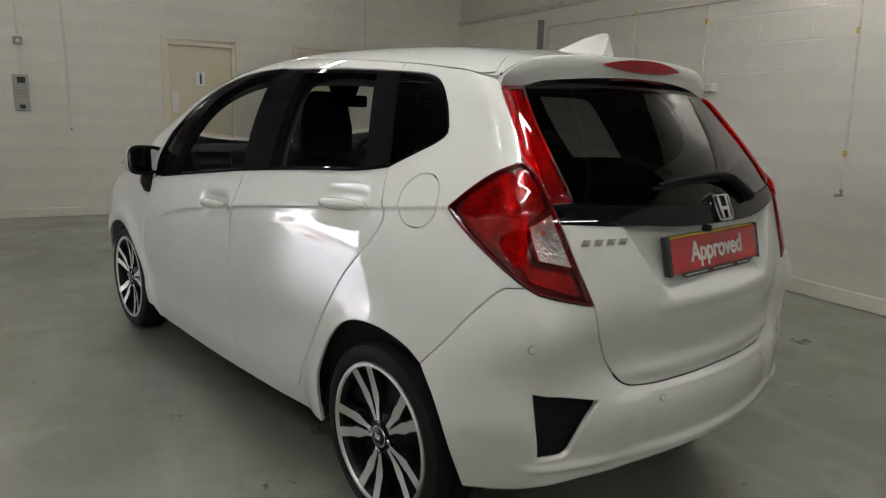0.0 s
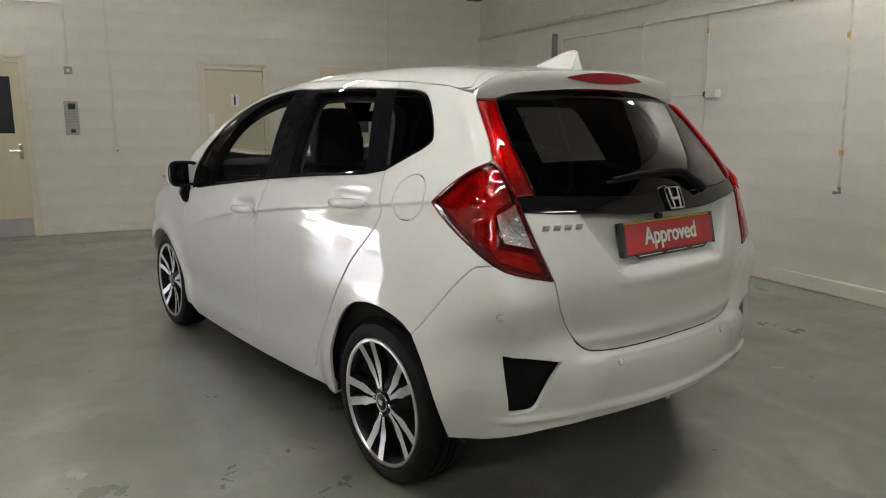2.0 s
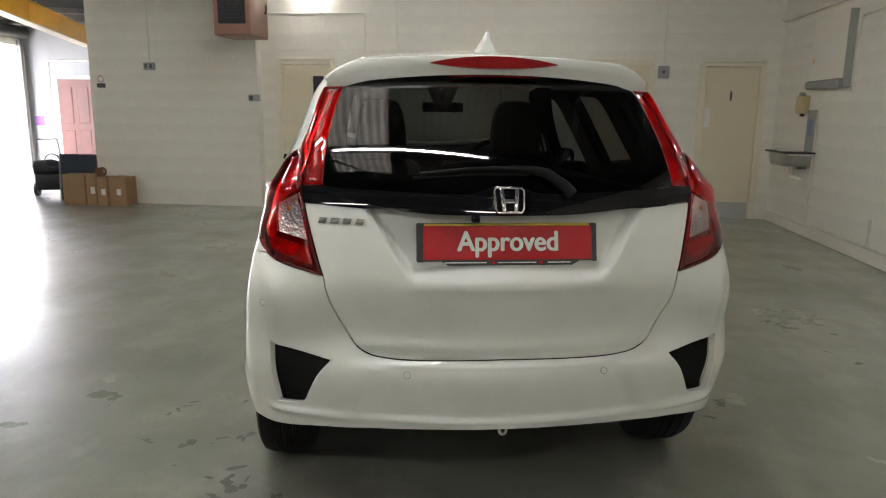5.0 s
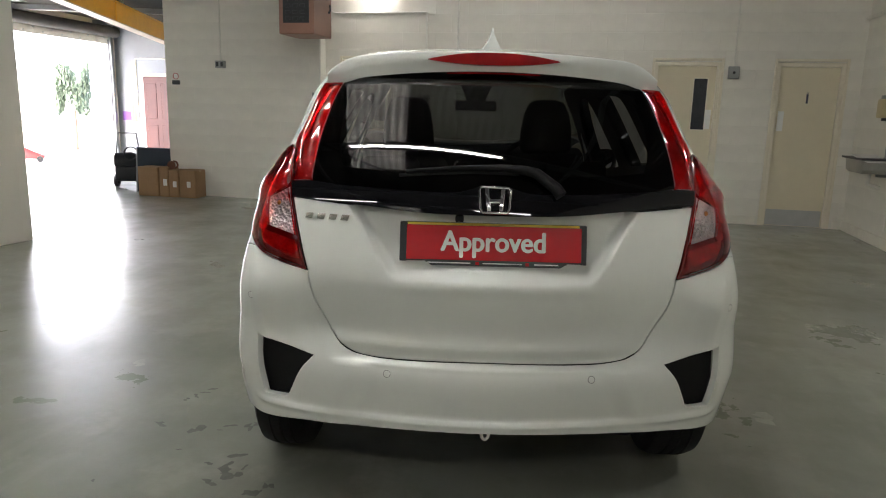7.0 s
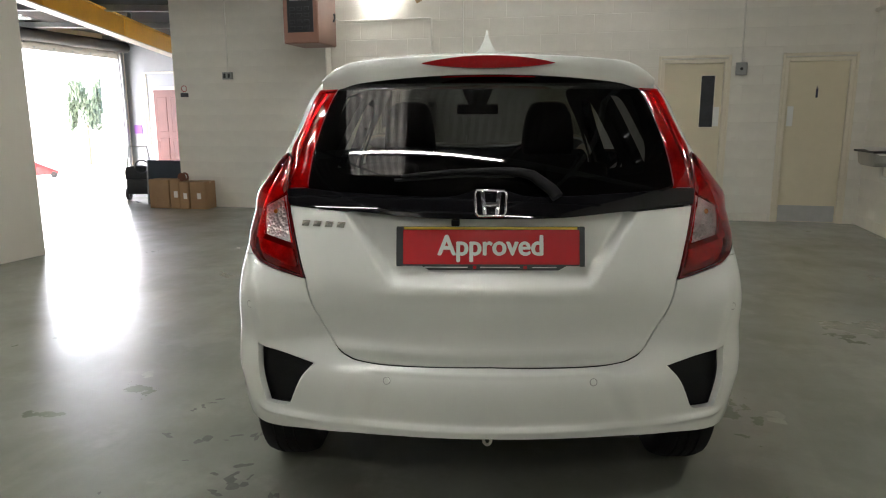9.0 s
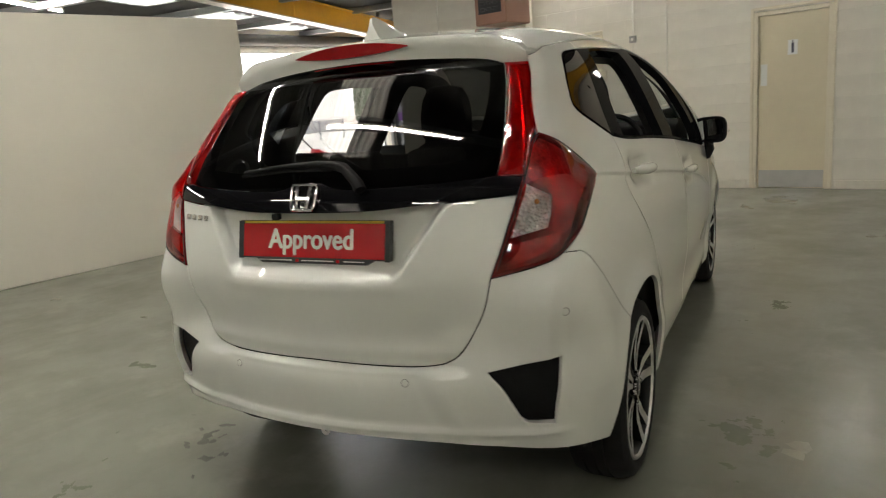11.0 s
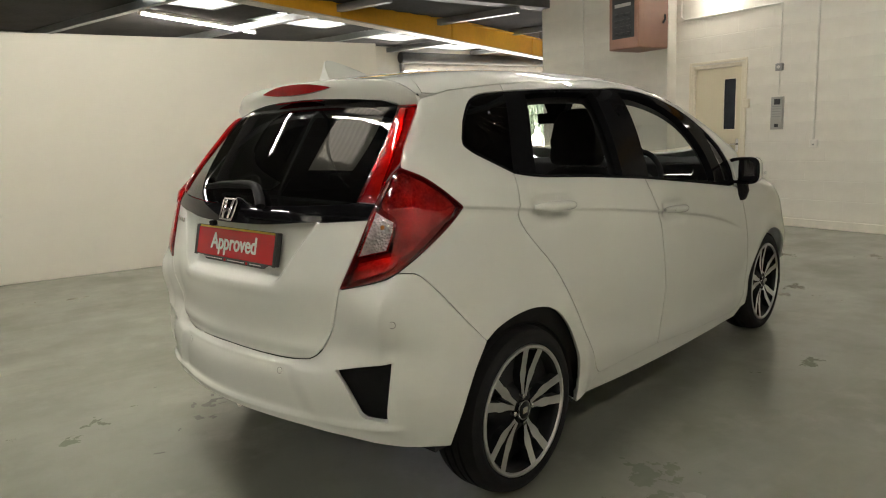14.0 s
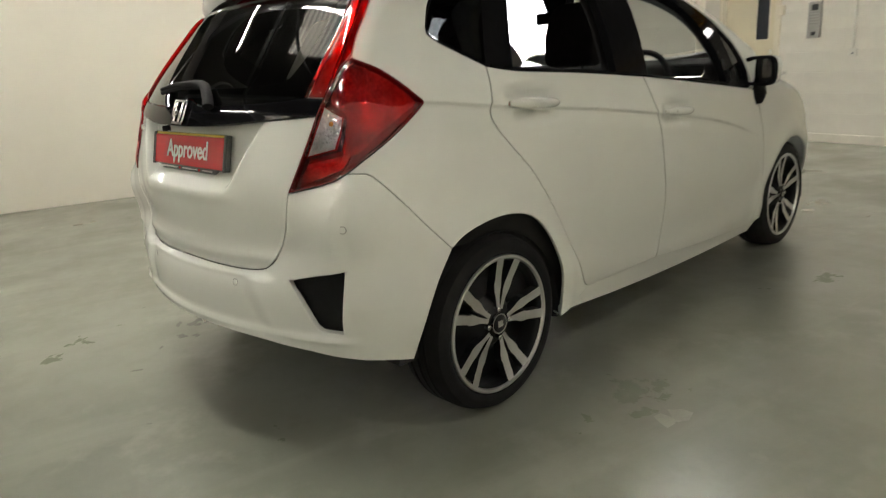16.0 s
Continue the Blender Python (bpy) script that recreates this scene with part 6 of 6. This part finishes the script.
TAPE = surface("parcel_tape", (0.42, 0.29, 0.15), 0.3)


def carton(u, v, w, d, h, yaw, tag):
    th = thing("carton", "closed brown cardboard carton with a white label" if tag else "closed brown cardboard carton standing on the floor", "carton", HALL @ pose(u, v, 0, 0, 0, yaw), "stacked cartons")
    part("box", box((-w / 2, -d / 2, 0), (w / 2, d / 2, h), 0.006), CARD, th)
    part("tape", box((-w / 2 - 0.001, -0.025, h - 0.02), (w / 2 + 0.001, 0.025, h + 0.0012)), TAPE, th)
    for s in (-1, 1):
        part("flap", box((-w / 2 + 0.004, s * d / 4 - d / 4 + 0.004, h), (w / 2 - 0.004, s * d / 4 + d / 4 - 0.004, h + 0.0008 + 0.003), 0.001), CARD, th)
    if tag:
        part("label", box((-0.03 + 0.02, -d / 2 - 0.002, h * 0.38), (0.03 + 0.02, -d / 2, h * 0.60)), LETTERW, th, "white label")


carton(-6.15, 6.98, 0.33, 0.26, 0.42, 0, False)
carton(-5.90, 7.00, 0.145, 0.28, 0.43, 2, True)
carton(-5.73, 6.99, 0.15, 0.28, 0.39, -1, True)
carton(-5.515, 7.00, 0.25, 0.28, 0.395, 1, True)
sp_ = thing("cable_reel", "brown and white cable reel on the cartons", "reel", HALL @ pose(-5.80, 6.96, 0.398 + 0.062, 0, 0, 8))
part("drum", lathe([(-0.04, 0.0), (-0.04, 0.035), (0.04, 0.035), (0.04, 0.0)], 20, "y"), LETTERW, sp_)
for s in (-1, 1):
    part("cheek", lathe([(s * 0.045 - 0.004, 0.0), (s * 0.045 - 0.004, 0.062), (s * 0.045 + 0.004, 0.062), (s * 0.045 + 0.004, 0.0)], 24, "y"), surface("reel_brown", (0.16, 0.06, 0.03), 0.4) if s < 0 else bpy.data.materials["reel_brown"], sp_)
bd = thing("backing_board", "dark blue-black board leaning behind the cartons", "board", HALL @ pose(-6.28, 7.20, 0, -4, 0, 0))
part("board", box((-0.32, -0.02, 0.01), (0.34, 0.02, 0.68), 0.006), surface("navy_board", (0.018, 0.030, 0.048), 0.55, var=0.2, scale=4), bd)
part("edge_strip", box((-0.325, -0.025, 0.0), (-0.30, 0.025, 0.66), 0.003), STEEL, bd)
tr_ = thing("pressure_washer", "black wheeled pressure washer with a tubular handle", "washer", HALL @ pose(-7.15, 7.75, 0, 0, 0, 20))
part("frame", rod([(-0.16, 0, 0.10), (-0.18, 0, 0.55), (-0.14, 0, 0.86), (0.14, 0, 0.86), (0.18, 0, 0.55), (0.16, 0, 0.10)], 0.014, 8), STEEL, tr_, "tubular steel handle")
part("motor", lathe([(-0.20, 0.02), (-0.19, 0.12), (0.05, 0.14), (0.16, 0.10), (0.18, 0.02)], 24, "x"), DARKPLASTIC, tr_, "black motor housing", at=pose(0, 0, 0.42))
part("tank", box((-0.18, -0.14, 0.10), (0.18, 0.14, 0.34), 0.03, seg=2), DARKPLASTIC, tr_)
part("hose", rod([(0.10 + 0.10 * math.cos(a), -0.16 - 0.004 * a, 0.55 + 0.10 * math.sin(a)) for a in np.linspace(0, 12.5, 50)], 0.009, 6), DARKPLASTIC, tr_)
for s in (-1, 1):
    part("wheel", lathe([(-0.025, 0.05), (-0.025, 0.10), (0.025, 0.10), (0.025, 0.05)], 24, "x"), DARKPLASTIC, tr_, at=pose(s * 0.20, 0.02, 0.10))
# end wall of the workshop: door, notices and conduit
bd2 = thing("door_5", "closed dark red-brown panelled door", "door", HALL @ pose(-9.85, BACKW, 0), kind="structure")
REDWOOD = surface("red_brown_wood", (0.12, 0.035, 0.025), 0.45, var=0.25, scale=3)
part("leaf", box((-0.40, -0.05, 0.0), (0.40, -0.01, 1.96), 0.004), REDWOOD, bd2, "red-brown door leaf")
for a, b in ((0.15, 0.85), (1.0, 1.8)):
    for s in (-0.19, 0.19):
        part("door_panel", box((s - 0.13, -0.058, a), (s + 0.13, -0.05, b), 0.006), REDWOOD, bd2)
part("door_frame", box((-0.47, -0.04, 0.0), (-0.401, 0.0, 2.04), 0.004), PARTITION, bd2)
part("door_frame", box((0.401, -0.04, 0.0), (0.47, 0.0, 2.04), 0.004), PARTITION, bd2)
part("door_frame", box((-0.401, -0.04, 1.962), (0.401, 0.0, 2.04), 0.004), PARTITION, bd2)
nb = thing("notice_board", "purple notice on the end wall", "notice", HALL @ pose(-10.77, BACKW, 1.05))
part("sheet", box((-0.11, -0.012, -0.10), (0.11, 0.0, 0.10), 0.002), surface("purple_card", (0.16, 0.06, 0.30), 0.5), nb)
nb = thing("notice_board", "yellow notice on the end wall", "notice", HALL @ pose(-10.54, BACKW, 1.12))
part("sheet", box((-0.08, -0.012, -0.21), (0.08, 0.0, 0.21), 0.002), surface("yellow_card", (0.60, 0.52, 0.12), 0.5, var=0.2, scale=9), nb)
conduit([(-10.45, BACKW - 0.012, 2.36), (-10.45, BACKW - 0.012, 0.7)], 0.02)
conduit([(-10.45, BACKW - 0.012, 2.36), (-9.3, BACKW - 0.012, 2.36)], 0.02)
rd = thing("roller_door", "grey roller shutter door, rolled open", "roller door", HALL @ pose(LEFTW, 9.95, 0))
part("drum", rod([(0.14, -2.45, 2.93), (0.14, 2.45, 2.93)], 0.12, 20), ROOFSHEET, rd, "rolled-up shutter drum")
for v in (-2.36, 2.36):
    part("guide", box((0.0, v - 0.04, 0), (0.09, v + 0.04, 2.95), 0.004), STEEL, rd, "steel shutter guide")
part("fascia", box((0.02, -2.3, 2.66), (0.06, 2.3, 2.86), 0.004), OLDLIGHT, rd, "translucent white bolted lintel panel")
for i in range(18):
    part("bolt", lathe([(0, 0.022), (0.012, 0.018), (0.014, 0.0)], 10, "x"), STEEL, rd, at=pose(0.06, -2.15 + i * 0.253, 2.71 + 0.08 * (i % 2)))
part("chain", rod([(0.12, 2.2, 2.75), (0.13, 2.22, 1.9), (0.12, 2.2, 0.9)], 0.012, 6), DARKPLASTIC, rd)

solid("roof_brace", rod([(-2.05, -0.10, 3.45), (-0.55, -1.35, 3.52)], 0.022, 8), DARKPLASTIC, "thin dark steel wind brace under the roof", "brace", HALL)
# ---- the yard outside ----
hedge = thing("tree", "small leafy green tree in the sunlit yard", "tree", HALL @ pose(-14.4, 15.0, 0) @ Matrix.Diagonal((0.24, 0.24, 0.55, 1)))
part("trunk", rod([(0, 0, 0), (0.1, 0, 1.2), (0, 0.1, 2.4)], [0.20, 0.15, 0.09], 10), surface("bark", (0.10, 0.075, 0.05), 0.9, bump=0.6, bscale=20), hedge)
rng = random.Random(5)
lv = bmesh.new()
for c in range(2600):
    a, b, r = rng.uniform(0, math.tau), rng.uniform(-0.6, 1.0), rng.uniform(0.55, 1.0)
    ctr = Vector((1.9 * r * math.cos(a), 1.9 * r * math.sin(a), 2.9 + 1.2 * b * r + 0.5 * math.sin(3 * a)))
    m = Euler((rng.uniform(0, 6), rng.uniform(0, 6), rng.uniform(0, 6))).to_matrix()
    q = [lv.verts.new(ctr + m @ Vector(v)) for v in ((-0.17, 0, 0), (0, -0.10, 0.02), (0.19, 0, 0), (0, 0.10, 0.02))]
    lv.faces.new(q)
# Leaf colour is paled to stand for the haze over the yard.
part("crown", lv, surface("hazed_leaf_green", (0.10, 0.135, 0.085), 0.6, var=0.4, scale=3), hedge, smooth=None)
tagged(copy_thing(hedge, HALL @ pose(-45, 56, -0.6, 0, 0, 80)), "leafy green tree beyond the yard wall", "tree")
sg = thing("yard_sign", "plain white sign board on two posts in the yard", "sign", HALL @ pose(-25, 22.95, 0, 0, 0, 45))
part("board", box((-0.90, -0.03, 0.95), (0.90, 0.03, 2.75), 0.01), LETTER, sg, "white board")
for x in (-0.6, 0.6):
    part("post", rod([(x, 0.06, 0), (x, 0.06, 2.5)], 0.035, 8), STEEL, sg)
solid("boundary_wall", box((-60, 34.0, 0), (-11.5, 34.3, 1.5)), surface("pale_brick", (0.74, 0.71, 0.66), 0.8, var=0.2, scale=2), "pale low boundary wall beyond the yard", "wall", HALL)
solid("boundary_wall", box((-36.3, -20, 0), (-36.0, 60, 1.3)), bpy.data.materials["pale_brick"], "pale low boundary wall beyond the yard", "wall", HALL)
# added glowing sheet over the horizon beyond the yard, lifting daylight through the door
bm = bmesh.new()
low, high = [[bm.verts.new((220 * math.cos(a), 220 * math.sin(a), z)) for a in np.radians(range(95, 196, 5))] for z in (-0.3, 75.0)]
for i in range(len(low) - 1):
    bm.faces.new((low[i], low[i + 1], high[i + 1], high[i]))
solid("backdrop", bm, glow("added_sky_glow", (0.93, 0.97, 1.0), 0.35), "added glowing sheet brightening the white sky over the horizon", "backdrop", HALL, kind="structure")
po = solid("bollard", lathe([(0, 0.06), (1.0, 0.06), (1.04, 0.04), (1.05, 0.0)], 16, "z"), STEEL, "grey steel bollard in the yard", "bollard", HALL @ pose(-17.5, 17.6, 0))
rc = thing("trolley_jack", "low red trolley jack with black wheels, out in the yard", "jack", HALL @ pose(-12.44, 11.14, -0.02, 0, 0, 44))
part("frame", prism([(-0.34, 0.07), (0.36, 0.07), (0.40, 0.16), (0.10, 0.26), (-0.10, 0.40), (-0.30, 0.42), (-0.36, 0.30)], -0.16, 0.16, bevel=0.015), surface("red_paint", (0.30, 0.014, 0.016), 0.35, coat=0.6), rc, "red pressed frame")
part("lever", rod([(-0.28, 0, 0.40), (-0.50, 0, 0.66), (-0.62, 0, 0.98)], 0.018, 8), DARKPLASTIC, rc, "black pump lever")
for x in (-0.26, 0.28):
    for y in (-0.19, 0.19):
        part("wheel", lathe([(-0.025, 0.02), (-0.025, 0.07), (0.025, 0.07), (0.025, 0.02)], 20, "y"), DARKPLASTIC, rc, at=pose(x, y, 0.07))

# ---- flakes of lost paint on the floor ----
FLAKE = surface("bare_concrete_flake", (0.115, 0.112, 0.094), 0.42, var=0.3, scale=20, coat=0.4)
PALE = surface("pale_floor_patch", (0.36, 0.352, 0.29), 0.35, var=0.25, scale=9, coat=0.6)
rng = random.Random(11)
LAYER = itertools.count()


def flake(x, y, r, k, material=FLAKE, label="small dark flake of worn floor paint"):
    bm = bmesh.new()
    n = 14
    ph, turn = rng.uniform(0, 6), rng.uniform(0, 3.14)
    ring = []
    for i in range(n):
        a = i * math.tau / n
        q = 0.8 * r * (0.65 + 0.35 * math.sin(2 * a + ph) + rng.uniform(-0.28, 0.28))
        u, v = q * math.cos(a), q * k * math.sin(a)
        ring.append(bm.verts.new((u * math.cos(turn) - v * math.sin(turn), u * math.sin(turn) + v * math.cos(turn), 0.0)))
    bm.faces.new(ring)
    solid("floor_flake", bm, material, label, "paint flake", pose(x, y, 0.0010 + 0.00006 * next(LAYER)), group="floor flakes", smooth=None)


for x, y, r in ((-1.31, 0.73, 0.05), (-1.15, 0.69, 0.07), (-1.24, 1.06, 0.03), (-0.94, 0.73, 0.06), (-0.92, 0.36, 0.08), (-0.74, 0.28, 0.05), (-1.30, 0.98, 0.025), (-1.15, 0.52, 0.02), (-0.91, 0.49, 0.05),
                (-1.05, 0.69, 0.02), (-1.36, 0.28, 0.015), (-0.79, 0.23, 0.05), (-0.99, 1.09, 0.035), (-1.22, 1.10, 0.035), (-0.91, 0.76, 0.06), (-1.02, 0.73, 0.04), (-1.27, 1.02, 0.035), (-0.64, 4.67, 0.05),
                (-1.43, 2.56, 0.03), (-0.90, 1.05, 0.02), (-0.95, 0.29, 0.05), (-0.88, 0.34, 0.05), (-0.73, 0.11, 0.03), (-0.57, -0.06, 0.035), (-0.77, 0.23, 0.03), (-0.93, 0.41, 0.04), (-0.07, -0.21, 0.012), (1.62, 2.49, 0.012), (-1.0, 0.42, 0.025), (-0.86, 0.40, 0.03)):
    flake(x, y, r, rng.uniform(0.4, 0.8))
for x, y, r in ((1.30, 0.95, 0.13), (1.55, 0.35, 0.06), (-1.7, 1.4, 0.10)):
    flake(x, y, r, 0.6, PALE, "pale scuffed patch of floor paint")

# ---- painted blocks of the walls, one by one ----
BLOCK = {}


def block_mesh(w, h, proud):
    key = (round(w, 3), round(h, 3), proud)
    if key not in BLOCK:
        bm = bmesh.new()
        a, b, e = key[0] / 2 - 0.0014, key[1] / 2 - 0.0014, 0.005
        out = [bm.verts.new((x, 0.0005, z)) for x, z in ((-a, -b), (a, -b), (a, b), (-a, b))]
        fr = [bm.verts.new((x, -proud, z)) for x, z in ((-a + e, -b + e), (a - e, -b + e), (a - e, b - e), (-a + e, b - e))]
        bm.faces.new(fr)
        for i in range(4):
            j = (i + 1) % 4
            bm.faces.new((out[i], out[j], fr[j], fr[i]))
        BLOCK[key] = finish(bm, "block", WALL)
    return BLOCK[key]


def lay(parent, u0, u1, z0, z1, holes, place, pitch=0.45, course=0.225, proud=0.0022):
    k = 0
    z = z0
    while z < z1 - 0.05:
        h = min(course, z1 - z)
        cuts = {u0, u1}
        for a, b, top in holes:
            if z + h / 2 < top:
                cuts |= {a, b}
        spans = sorted(cuts)
        start = u0 - (pitch / 2 if k % 2 else 0)
        for a, b in zip(spans, spans[1:]):
            if any(abs(a - p) < 1e-6 and z + h / 2 < top for p, q, top in holes):
                continue
            x = start
            while x < b:
                lo, hi = max(x, a), min(x + pitch, b)
                if hi - lo > 0.03:
                    ob = new("block", block_mesh(hi - lo, h, proud))
                    ob.parent = parent
                    ob.matrix_basis = place((lo + hi) / 2, z + h / 2)
                x += pitch
        z += course
        k += 1


lay(wall_north, -3.58, RIGHT, 0.105, 3.03, [(a - 0.08, b + 0.08, DOORTOP + 0.10) for a, b in DOORS], lambda u, z: pose(u, FAR, z), proud=0.0013)
lay(wall_east, 0.25, FAR, 0.125, 2.60, [], lambda v, z: pose(RIGHT, v, z, 0, 0, -90), proud=0.0007)
lay(wall_heater, -6.0, -3.58, 0.0, 2.95, [], lambda u, z: pose(u, SIDE, z), proud=0.0004)
